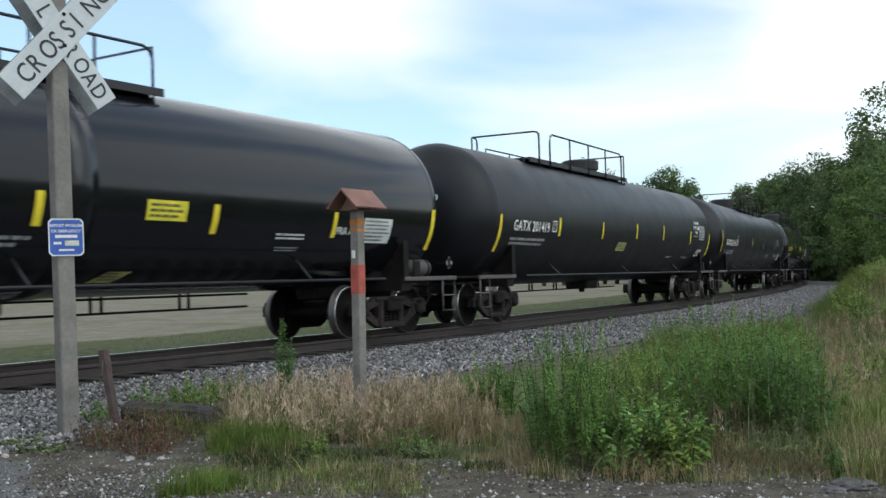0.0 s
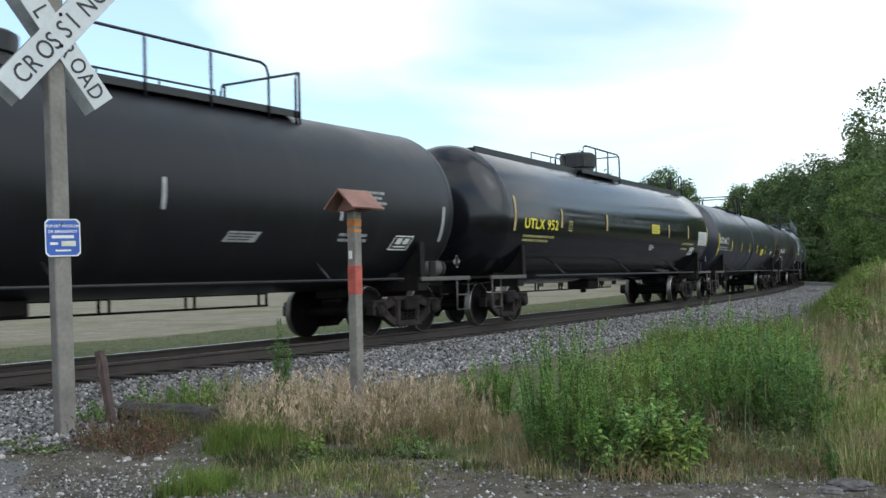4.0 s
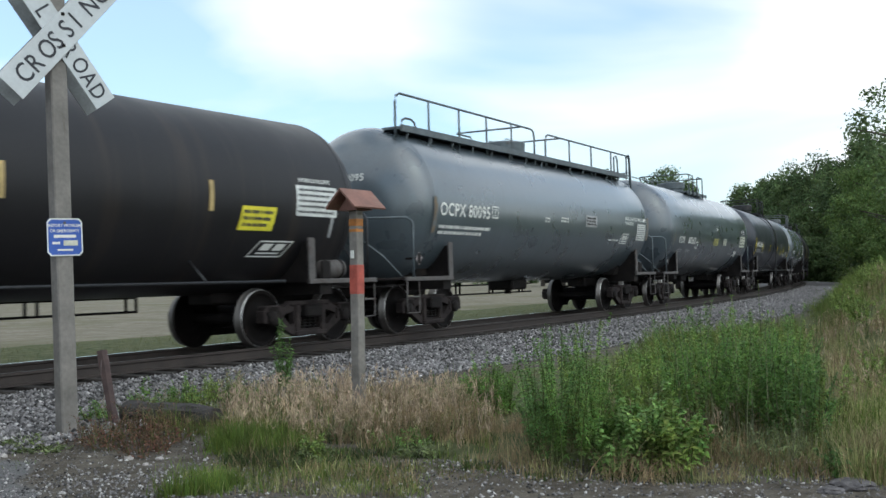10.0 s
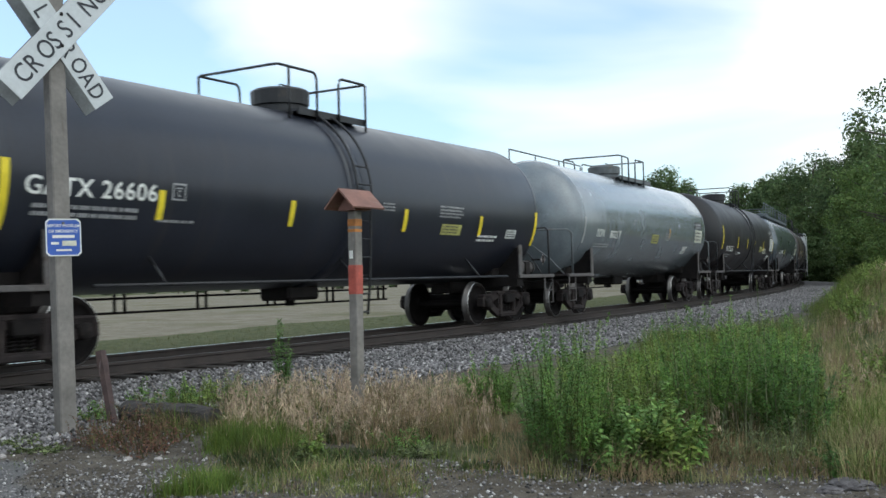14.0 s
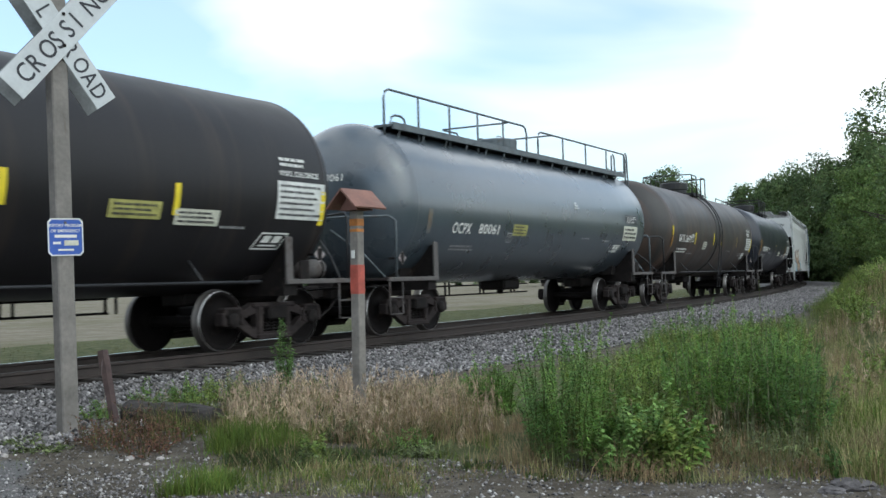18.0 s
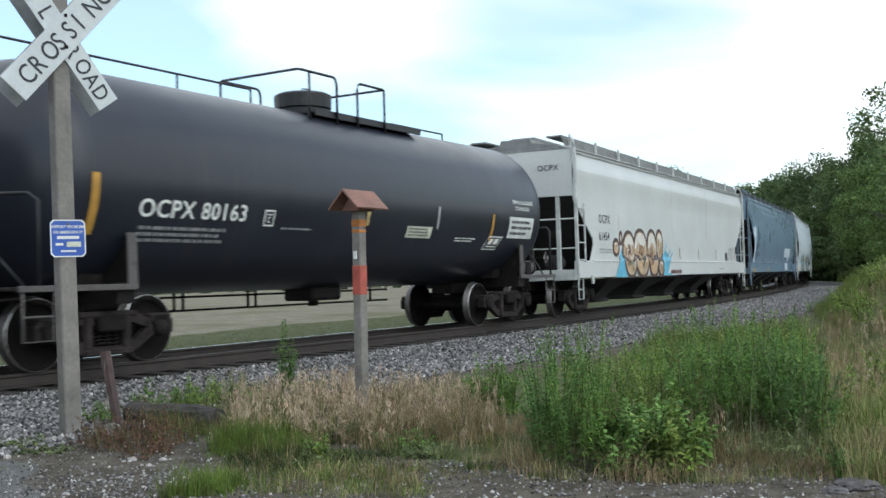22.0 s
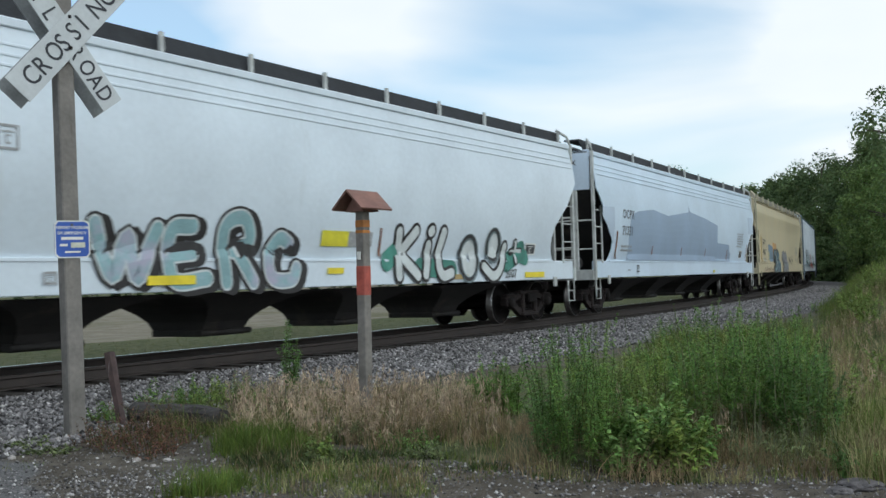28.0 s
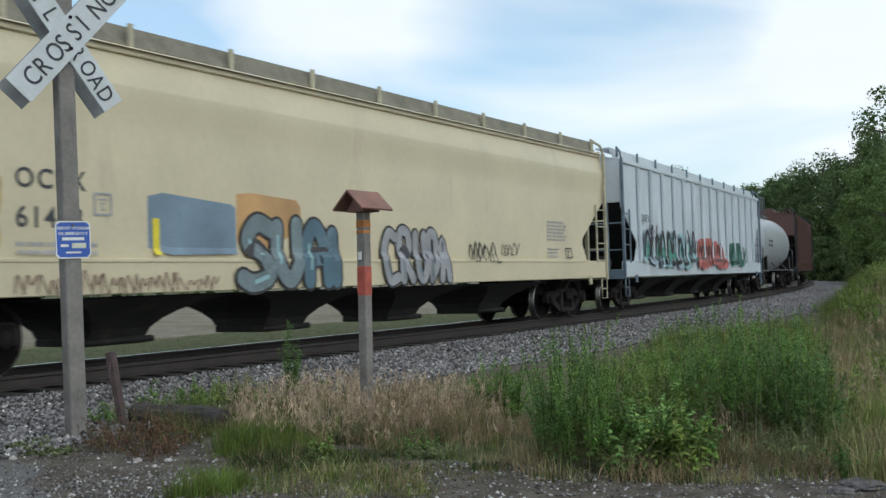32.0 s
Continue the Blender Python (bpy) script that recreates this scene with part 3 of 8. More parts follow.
def tank_car(label, front, length, R, zc, start, shell, trim, group, marks=(), full_rail=True, ladder_at=None, dome=None, platform=None,
             rails=(), walkway=None, band_at=None, end_rails=True, spill=(), truck_in=2.15, bulge=0.52, rear=None):
    car = tagged(new("tank_car"), label, "tank car", group)
    h = length / 2
    top = zc + R
    x0, x1 = -h + start, h - (start if rear is None else rear)
    hd = bulge * R
    prof = [(x0 - hd * math.sin(a), R * math.cos(a)) for a in [math.pi / 2 * k / 9 for k in range(9, -1, -1)]]
    prof += [(x0 + (x1 - x0) * k / 6, R) for k in range(1, 6)]
    prof += [(x1 + hd * math.sin(a), R * math.cos(a)) for a in [math.pi / 2 * k / 9 for k in range(0, 10)]]
    tank = part("tank_shell", lathe_x(bmesh.new(), prof, 72, 0, zc), shell, car)
    for x in (x0, x1) + tuple(-h + b for b in spill):
        part("weld_band", lathe_x(bmesh.new(), [(x - 0.03, R - 0.004), (x - 0.015, R + 0.003), (x + 0.015, R + 0.003), (x + 0.03, R - 0.004)], 72, 0, zc), shell, tank)
    if band_at is not None:
        x = -h + band_at
        part("strap", lathe_x(bmesh.new(), [(x - 0.2, R - 0.01), (x - 0.19, R + 0.02), (x + 0.19, R + 0.02), (x + 0.2, R - 0.01)], 72, 0, zc), shell, tank)
    for sg in (-1, 1):
        e = sg * (h - 0.42)
        i = sg * (h - 3.3)
        bm = bmesh.new()
        box(bm, min(e, i), max(e, i), -0.28, 0.28, 0.72, 1.05, 0.03)
        part("draft_sill", bm, m_steel, car)
        bm = bmesh.new()
        tx = sg * (h - truck_in)
        prism(bm, [(tx - 0.16, 0.84), (tx + 0.16, 0.84), (tx + 0.16, 1.12), (tx - 0.16, 1.12)], -1.45, 1.45)
        part("bolster_beam", bm, m_steel, car)
        bm = bmesh.new()
        prism(bm, [(tx - 0.5, 1.05), (tx + 0.5, 1.05), (tx + 0.35, zc - R * 0.8), (tx - 0.35, zc - R * 0.8)], -0.95, 0.95)
        part("saddle", bm, m_steel, car)
        # end platform, with steps and handrails
        bm = bmesh.new()
        pe, pi = sg * (h - 0.45), sg * (h - 1.25)
        box(bm, min(pe, pi), max(pe, pi), -1.5, 1.5, 1.04, 1.09, 0.01)
        part("end_platform", bm, m_frame, car)
        for y in (-1.5, 1.5):
            a, b = sorted((pe, sg * (h - 2.3)))
            bm = box(bmesh.new(), a, b, y - 0.03, y + 0.03, 1.02, 1.1, 0.008)
            part("side_channel", bm, m_dusty, car)
            q = sg * (h - 2.22)
            bm = bmesh.new()
            prism(bm, [(q - 0.08, 1.03), (q + 0.08, 1.03), (q + 0.07, 1.78), (q - 0.09, 1.78)], y - 0.015, y + 0.015)
            bracket = part("bracket", bm, m_dusty if end_rails else m_steel, car)
            ys = 1 if y > 0 else -1
            bm = bmesh.new()
            rim = [bm.verts.new(v) for v in ((q, y, 1.05), (q, y, 1.76), (q, ys * 1.25, 1.66), (q, ys * 0.8, 1.12), (q, ys * 0.8, 1.05))]
            f = bm.faces.new(rim)
            g = bmesh.ops.extrude_face_region(bm, geom=[f])
            bmesh.ops.translate(bm, vec=(-sg * 0.02, 0, 0), verts=[v for v in g["geom"] if isinstance(v, bmesh.types.BMVert)])
            part("gusset", bm, m_steel, bracket)
        for y in (-1.5, 1.5):
            bm = bmesh.new()
            a, b = sorted((sg * (h - 0.5), sg * (h - 0.95)))
            tube(bm, [(a, y, 1.04), (a, y, 0.42), (b, y, 0.42), (b, y, 1.04)], 0.018, 5)
            tube(bm, [(a, y, 0.72), (b, y, 0.72)], 0.016, 5)
            part("step", bm, m_dusty, car)
        if end_rails:
            a, b = sorted((sg * (h - 0.72), sg * (h - 2.9)))
            e = a if sg < 0 else b
            bm = tube(bmesh.new(), [(e, -1.52, 1.1), (e, -1.52, 2.14), (e + sg * 0.06, -1.42, 2.23), (e + sg * 0.46, -0.7, 2.23), (e + sg * 0.46, 0.7, 2.23), (e + sg * 0.06, 1.42, 2.23), (e, 1.52, 2.14), (e, 1.52, 1.1)], 0.026, 6)
            rail = part("handrail", bm, trim, car)
            for y in (-1.3, 1.3):
                part("brace", tube(bmesh.new(), [(e + sg * 0.46, y * 0.3, 2.0), (e + sg * 0.2, y * 0.75, 1.5), (e + sg * 0.05, y, 1.1)], 0.02, 5), trim, rail)
        coupler(car, sg * h, sg)
        add_truck(car, tx)
    # brake gear at the leading end and the brake pipe on the far side
    bm = lathe_x(bmesh.new(), [(-h + 0.6, 0.0), (-h + 0.6, 0.2), (-h + 1.05, 0.2), (-h + 1.05, 0.0)], 14, 0.55, 1.32)
    part("brake_cylinder", bm, m_steel, car)
    x = h - 1.3
    tank_r = lathe_x(bmesh.new(), [(x - 0.36, 0.0), (x - 0.34, 0.12), (x - 0.28, 0.165), (x + 0.28, 0.165), (x + 0.34, 0.12), (x + 0.36, 0.0)], 18, -1.12, 1.27)
    res = part("air_reservoir", tank_r, m_dusty, car, "dusty grey air reservoir")
    for d in (-0.2, 0.2):
        part("strap", lathe_x(bmesh.new(), [(x + d - 0.03, 0.16), (x + d - 0.025, 0.175), (x + d + 0.025, 0.175), (x + d + 0.03, 0.16)], 18, -1.12, 1.27), m_steel, res)
    bm = box(bmesh.new(), h - 1.95, h - 1.72, -1.5, -1.46, 1.1, 1.4, 0.01)
    part("valve_box", bm, m_steel, car)
    for sg in (-1, 1):
        bm = tube(bmesh.new(), [(sg * (h - 0.5), -1.45, 0.95), (sg * (h - 0.42), -1.1, 0.93), (sg * (h - 0.4), -0.3, 0.9), (sg * (h - 0.15), -0.12, 0.96)], 0.016, 5)
        part("uncoupling_lever", bm, m_steel, car)
    bm = bmesh.new()
    a, b = -h + 3.4, h - 3.4
    for z in (0.62, 0.86):
        tube(bm, [(a, 1.42, z), (b, 1.42, z)], 0.022, 5)
    k = a + 0.5
    while k < b:
        for d in (0.0, 0.22):
            tube(bm, [(k + d, 1.42, 0.6), (k + d, 1.42, 1.02)], 0.028, 5)
        k += 1.95
    part("brake_pipe", bm, m_steel, car)
    bm = bmesh.new()
    box(bm, -0.45, 0.45, -0.35, 0.35, zc - R - 0.22, zc - R + 0.06, 0.05)
    tube(bm, [(0, 0, zc - R - 0.1), (0, 0, zc - R - 0.32)], 0.09, 8)
    part("outlet_valve", bm, m_steel, car)
    if full_rail:
        for y in (-1.5, 1.5):
            bm = tube(bmesh.new(), [(-h + 2.9, y, 1.07), (h - 2.9, y, 1.07)], 0.027, 6)
            for f in (-0.26, 0.0, 0.26):
                tube(bm, [(f * length, y, 1.07), (f * length, y * 0.72, zc - R * 0.62)], 0.022, 5)
            part("side_rail", bm, trim, car)
    if ladder_at is not None:
        bm = bmesh.new()
        for d in (-0.21, 0.21):
            pts = []
            for k in range(15):
                a = radians(62) - radians(72) * k / 14
                pts.append((-h + ladder_at + d, -(R + 0.1) * math.cos(a), zc + (R + 0.1) * math.sin(a)))
            pts += [(-h + ladder_at + d, -1.62, 1.1), (-h + ladder_at + d, -1.55, 0.45)]
            tube(bm, pts, 0.024, 6)
        for k in range(9):
            z = 0.5 + 0.32 * k
            y = -1.58 if z < 1.3 else -(math.sqrt(max((R + 0.1) ** 2 - (z - zc) ** 2, 0.1)) if z > zc else 1.64)
            tube(bm, [(-h + ladder_at - 0.21, y, z), (-h + ladder_at + 0.21, y, z)], 0.017, 5)
        part("side_ladder", bm, trim, car)
    if dome:
        x, r, hh = dome
        bm = bmesh.new()
        n = 20
        lv = [(r * 0.96, top - 0.08), (r * 0.96, top + hh * 0.25), (r * 1.06, top + hh * 0.3), (r * 1.08, top + hh * 0.9), (r * 0.95, top + hh), (0.001, top + hh)]
        rings = [[bm.verts.new((-h + x + q * math.cos(2 * math.pi * k / n), q * math.sin(2 * math.pi * k / n), z)) for k in range(n)] for q, z in lv]
        for ra, rb in zip(rings, rings[1:]):
            for k in range(n):
                bm.faces.new((ra[k], ra[(k + 1) % n], rb[(k + 1) % n], rb[k]))
        bm.faces.new(rings[-1])
        d = part("manway_dome", bm, trim, car)
        bm = tube(bmesh.new(), rounded(-h + x - 0.15, -h + x + 0.15, -0.1, top + hh - 0.02, top + hh + 0.09, 0.05), 0.014, 5)
        part("lid_handle", bm, trim, d)
    if platform:
        a, b, w = platform
        bm = bmesh.new()
        for y in (-w, w):
            box(bm, -h + a, -h + b, y - 0.25, y + 0.25, top - 0.1, top - 0.05)
            box(bm, -h + a, -h + b, y - 0.27, y - 0.24, top - 0.16, top - 0.04)
        for k in range(int((b - a) / 0.6) + 1):
            x = -h + a + k * 0.6
            for sg in (-1, 1):
                tube(bm, [(x, sg * w * 1.2, top - 0.1), (x, sg * (w - 0.05), top - 0.42)], 0.02, 4)
        part("top_platform", bm, trim, car)
    if walkway:
        a, b, w = walkway
        bm = bmesh.new()
        box(bm, -h + a, -h + b, -w - 0.22, -w + 0.22, top - 0.11, top - 0.06)
        box(bm, -h + a, -h + b, -w - 0.24, -w - 0.2, top - 0.16, top - 0.03)
        k = a + 0.3
        while k < b:
            tube(bm, [(-h + k, -w - 0.2, top - 0.12), (-h + k, -w - 0.12, top - 0.45)], 0.022, 4)
            k += 0.95
        part("top_walkway", bm, trim, car)
        bm = bmesh.new()
        xt = h - 0.95
        for y in (-w - 0.2, -w + 0.2):
            tube(bm, [(-h + b, y, top - 0.1), (-h + b, y, top + 0.55), (xt - 0.1, y, top + 0.6), (xt, y, top + 0.5), (h - 0.6, y, 1.1)], 0.024, 6)
        for k in range(1, 10):
            f = k / 10
            x, z = xt * (1 - f) + (h - 0.6) * f, (top + 0.4) * (1 - f) + 1.1 * f
            tube(bm, [(x, -w - 0.2, z), (x, -w + 0.2, z)], 0.017, 5)
        part("end_ladder", bm, trim, car)
    for r in rails:
        kind, a, b, y, z1 = r[:5]
        yz = math.sqrt(max(R * R - y * y, 0)) + zc - 0.05
        if kind == "loop":
            posts = [(-h + a + (b - a) * k / r[5], y, yz, top + z1) for k in range(1, r[5])]
            railing(car, rounded(-h + a, -h + b, y, yz, top + z1), posts, 0.024, trim)
        elif kind == "guard":
            # two bent rails, before and behind the manway, open at the sides between them
            ra, rb = r[5:7]
            za, zb = top + z1, top + z1
            for at, back in ((a, ra), (b, -rb)):
                foot = -h + at + back
                bend = 0.1 if back > 0 else -0.1
                pts = [(foot, -y, yz), (foot, -y, za - 0.12), (foot - bend * 0.4, -y, za - 0.03), (foot - bend, -y, za), (-h + at + bend * 0.4, -y, za), (-h + at, -y + 0.04, za)]
                pts += [(-h + at, y - 0.04, zb), (-h + at + bend * 0.4, y, zb), (foot - bend, y, zb), (foot - bend * 0.3, y, zb - 0.04), (foot, y, zb - 0.14), (foot, y, yz)]
                railing(car, pts, [(-h + at + (0.3 if back > 0 else 0.0), -y, yz, za), (-h + at, y, yz, zb)], 0.024, trim, "manway_guard")
        elif kind == "far_guard":
            for at, back in ((a, 0.9), (b, -0.8)):
                foot = -h + at + back
                railing(car, [(-h + at, -y, top + z1), (-h + at, y - 0.04, top + z1), (-h + at + 0.1 * back, y, top + z1), (foot - 0.1 * back, y, top + z1), (foot, y, top + z1 - 0.12), (foot, y, yz)], [], 0.023, trim, "manway_guard")
        elif kind == "low":
            posts = [(-h + a + (b - a) * k / r[5], y, yz, top + z1) for k in range(0, r[5] + 1)]
            railing(car, [(-h + a, y, top + z1), (-h + b, y, top + z1)], posts, 0.02, trim)
        elif kind == "cross":
            railing(car, [(-h + a, -y, yz), (-h + a, -y, top + z1), (-h + a, y, top + z1), (-h + a, y, yz)], [], 0.022, trim)
    for mk in marks:
        kind, u, z, mat = mk[:4]
        x = -h + u
        if kind == "strip":
            side_mark(car, "reflective_strip", slab(mk[4] if len(mk) > 4 else 0.1, mk[5] if len(mk) > 5 else 0.45, 1, 5), mat, x, z, R, zc)
        elif kind == "words":
            side_mark(car, "lettering", sized(lettering(mk[4], mk[5], 1.08, 0.016 * mk[5]), mk[6], mk[5]), mat, x, z, R, zc)
        elif kind == "bars":
            tagged(side_mark(car, "stencil", bars(mk[4], mk[5], mk[6], 0.45, seed=int(u * 10 + mk[4])), mat, x, z, R, zc), kind="stuff")
        elif kind == "plate":
            ob = side_mark(car, "placard", slab(mk[4], mk[5], 2, 4, mk[6] if len(mk) > 6 else 0), mat, x, z, R, zc)
            if mat is not m_darktext and mk[5] > 0.17:
                small = on_tank(bars(3, mk[4] * 0.84, mk[5] * 0.8, 0.5, seed=int(u * 5)), x + mk[4] * 0.08 + (mk[6] / 2 if len(mk) > 6 else 0), z + mk[5] * 0.1, R, zc, 0.017)
                tagged(part("stencil", small, m_darktext if mat is not G else m_steel, ob), kind="stuff")
        elif kind == "box":
            side_mark(car, "data_frame", frame_shape(mk[4], mk[5], 0.025, True, mk[6] if len(mk) > 6 else 0), mat, x, z, R, zc)
        elif kind == "table":
            ob = side_mark(car, "data_panel", slab(mk[4], mk[5], 2, 4), mat, x, z, R, zc)
            side = on_tank(bars(mk[6], mk[4] * 0.9, mk[5] * 0.9, 0.6, seed=int(u * 7)), x + mk[4] * 0.05, z + mk[5] * 0.05, R, zc, 0.017)
            tagged(part("stencil", side, mk[7], ob), kind="stuff")
        elif kind == "diamond":
            bm = bmesh.new()
            s = mk[4]
            y = -1.54
            q = [bm.verts.new((x + a * s, y, z + b * s)) for a, b in ((0, -0.7), (0.7, 0), (0, 0.7), (-0.7, 0))]
            bm.faces.new(q)
            ob = part("hazard_placard", bm, mat, car, "white diamond hazard placard with a dark symbol")
            bm = bmesh.new()
            box(bm, x - 0.06, x + 0.06, y - 0.006, y - 0.003, z - 0.1, z + 0.1)
            part("symbol", bm, m_steel, ob)
            bm = bmesh.new()
            box(bm, x - 0.02, x + 0.02, y + 0.004, y + 0.02, z - 0.5 * s, z + 0.5 * s)
            box(bm, x - 0.02, x + 0.02, y + 0.004, y + 0.3, z - 0.02, z + 0.02)
            part("placard_holder", bm, m_steel, ob)
        elif kind == "head":
            me = on_head(lettering(mk[4], mk[5], 1.1, 0.003), u, z, 0.0, zc)
            for v in me.vertices:
                rr = math.hypot(v.co.y, v.co.z - zc) / R
                v.co.x = x0 - hd * math.sqrt(max(1 - rr * rr, 0.02)) - 0.015
            part("end_lettering", me, mat, car)
    CARS.append((car, front, length, truck_in))
    return car


# shell paints
def shell_paint(name, base, rough, stain, at=0.6, coat=0.0, spec=0.5):
    return paint(name, base, rough, 0.0, var=0.22, scale=1.3, fine=18, bump=0.06, depth=0.004, coat=coat, spec=spec, stain=stain, stain_at=at, stain_scale=(2.6, 0.25, 0.22))


k_gloss = shell_paint("gloss_black", (0.0065, 0.007, 0.0095), 0.14, (0.02, 0.019, 0.019), 0.62)
k_black = shell_paint("satin_black", (0.009, 0.0092, 0.0115), 0.4, (0.018, 0.0165, 0.0165), 0.56, spec=0.33)
k_slate = shell_paint("slate_black", (0.019, 0.0215, 0.031), 0.34, (0.031, 0.029, 0.033), 0.56, spec=0.36, coat=0.2)
k_brown = shell_paint("sooty_brown_black", (0.015, 0.014, 0.0155), 0.44, (0.032, 0.025, 0.022), 0.52, spec=0.33)
k_olive = shell_paint("dusty_olive_grey", (0.032, 0.029, 0.027), 0.42, (0.07, 0.045, 0.033), 0.46)
k_blue = shell_paint("blue_grey", (0.058, 0.075, 0.091), 0.3, (0.052, 0.064, 0.075), 0.55, coat=1.0, spec=0.7)
k_blue2 = shell_paint("pale_blue_grey", (0.076, 0.094, 0.108), 0.3, (0.066, 0.08, 0.09), 0.55, coat=1.0, spec=0.7)
k_pale = shell_paint("worn_silver_blue", (0.155, 0.178, 0.194), 0.24, (0.12, 0.13, 0.138), 0.55, coat=1.0)
k_silver = shell_paint("silver_grey", (0.34, 0.36, 0.37), 0.35, (0.2, 0.2, 0.19), 0.6)
t_black = paint("black_trim", (0.015, 0.015, 0.017), 0.5, var=0.4, scale=4, fine=30, stain=(0.05, 0.038, 0.032), stain_at=0.6, stain_scale=(3, 3, 3))
t_grey = paint("grey_trim", (0.11, 0.12, 0.125), 0.55, var=0.4, scale=4, fine=30, stain=(0.1, 0.075, 0.06), stain_at=0.58, stain_scale=(3, 3, 3))
t_blue = paint("blue_grey_trim", (0.1, 0.118, 0.128), 0.55, var=0.4, scale=4, fine=30, stain=(0.09, 0.07, 0.055), stain_at=0.6, stain_scale=(3, 3, 3))
p_white = paint("white_panel", (0.62, 0.63, 0.6), 0.6, var=0.2, scale=5, bump=0)
p_dim = paint("faded_placard", (0.3, 0.26, 0.255), 0.6, var=0.3, scale=6, bump=0)
p_cream = paint("cream_panel", (0.55, 0.55, 0.45), 0.6, var=0.25, scale=5, bump=0)
p_yellow = paint("yellow_panel", (0.7, 0.62, 0.04), 0.55, var=0.2, scale=5, bump=0)
p_dull = paint("dull_yellow_panel", (0.4, 0.38, 0.12), 0.6, var=0.4, scale=6, bump=0)

TANKS = "tank cars of the train"
m_ruststrip = paint("rust_stained_strip", (0.17, 0.125, 0.075), 0.6, var=0.4, scale=3, bump=0, stain=(0.115, 0.14, 0.16), stain_at=0.42, stain_scale=(5, 5, 2))
W, Y, F, A, G, R_ = m_white, m_yellow, m_fadeyellow, m_amber, m_greytext, m_ruststrip

tank_car("glossy black pressure tank car with yellow reflective strips", -13.3, 20.75, 1.55, 2.46, 1.3, k_gloss, t_black, TANKS,
         marks=[("strip", 1.6, 1.75, Y, 0.12, 0.8), ("strip", 5.5, 1.85, Y), ("strip", 10.46, 1.83, Y, 0.12), ("strip", 13.51, 1.8, Y, 0.12), ("strip", 16.37, 1.8, Y), ("strip", 19.4, 1.62, Y, 0.12, 0.82),
                ("plate", 12.24, 1.96, p_yellow, 0.75, 0.29), ("bars", 15.0, 1.74, W, 2, 0.7, 0.13), ("bars", 15.08, 1.56, G, 2, 0.55, 0.1), ("table", 17.25, 1.73, p_white, 0.85, 0.46, 6, m_darktext),
                ("words", 16.5, 1.86, W, "FRA AIP", 0.13, 0.6), ("plate", 11.75, 1.12, p_dull, 0.42, 0.26, 0.25), ("bars", 9.2, 1.56, G, 2, 1.4, 0.2), ("diamond", 20.0, 1.36, p_dim, 0.18)],
         dome=(10.2, 0.55, 0.5), platform=(8.8, 13.2, 0.6), rails=[("loop", 8.8, 13.0, -0.85, 0.55, 4), ("loop", 8.8, 12.6, 0.85, 0.55, 4), ("cross", 13.0, 13.0, 0.85, 0.55)], band_at=11.2, end_rails=False)

tank_car("matt black pressure tank car with yellow reflective strips", 7.45, 20.85, 1.61, 2.48, 1.3, k_black, t_black, TANKS,
         marks=[("strip", 1.36, 1.62, Y, 0.12, 0.85), ("strip", 4.8, 2.03, Y, 0.12), ("strip", 7.95, 2.03, Y), ("strip", 10.94, 2.08, Y), ("strip", 13.69, 2.1, Y), ("strip", 16.95, 2.03, Y), ("strip", 19.5, 1.68, Y, 0.12, 0.8),
                ("words", 2.12, 2.09, W, "GATX 201419", 0.25, 2.08), ("box", 4.4, 2.12, W, 0.27, 0.27), ("bars", 2.05, 1.76, G, 2, 2.0, 0.22), ("plate", 9.35, 1.73, p_dull, 0.72, 0.25, 0.1),
                ("table", 18.1, 2.2, G, 0.75, 0.5, 5, m_darktext), ("bars", 16.55, 1.54, G, 2, 0.75, 0.1), ("bars", 14.6, 1.56, G, 1, 0.8, 0.08), ("words", 17.4, 2.72, W, "LIQUEFIED", 0.12, 0.72), ("words", 17.4, 2.56, W, "PETROLEUM", 0.12, 0.75), ("words", 17.6, 2.4, W, "GAS", 0.12, 0.3), ("bars", 17.4, 2.28, G, 1, 0.6, 0.08), ("box", 18.05, 1.64, W, 0.7, 0.25, 0.12),
                ("diamond", 19.9, 1.4, p_dim, 0.19), ("head", 0.75, 2.72, W, "GATX 201419", 0.2)],
         dome=(10.6, 0.52, 0.42), platform=(4.8, 12.4, 0.6), rails=[("loop", 6.1, 11.85, -0.88, 0.66, 4), ("low", 5.9, 12.0, 0.88, 0.4, 4), ("guard", 5.08, 12.1, 0.88, 0.62, 0.3, 0.25)], end_rails=False)

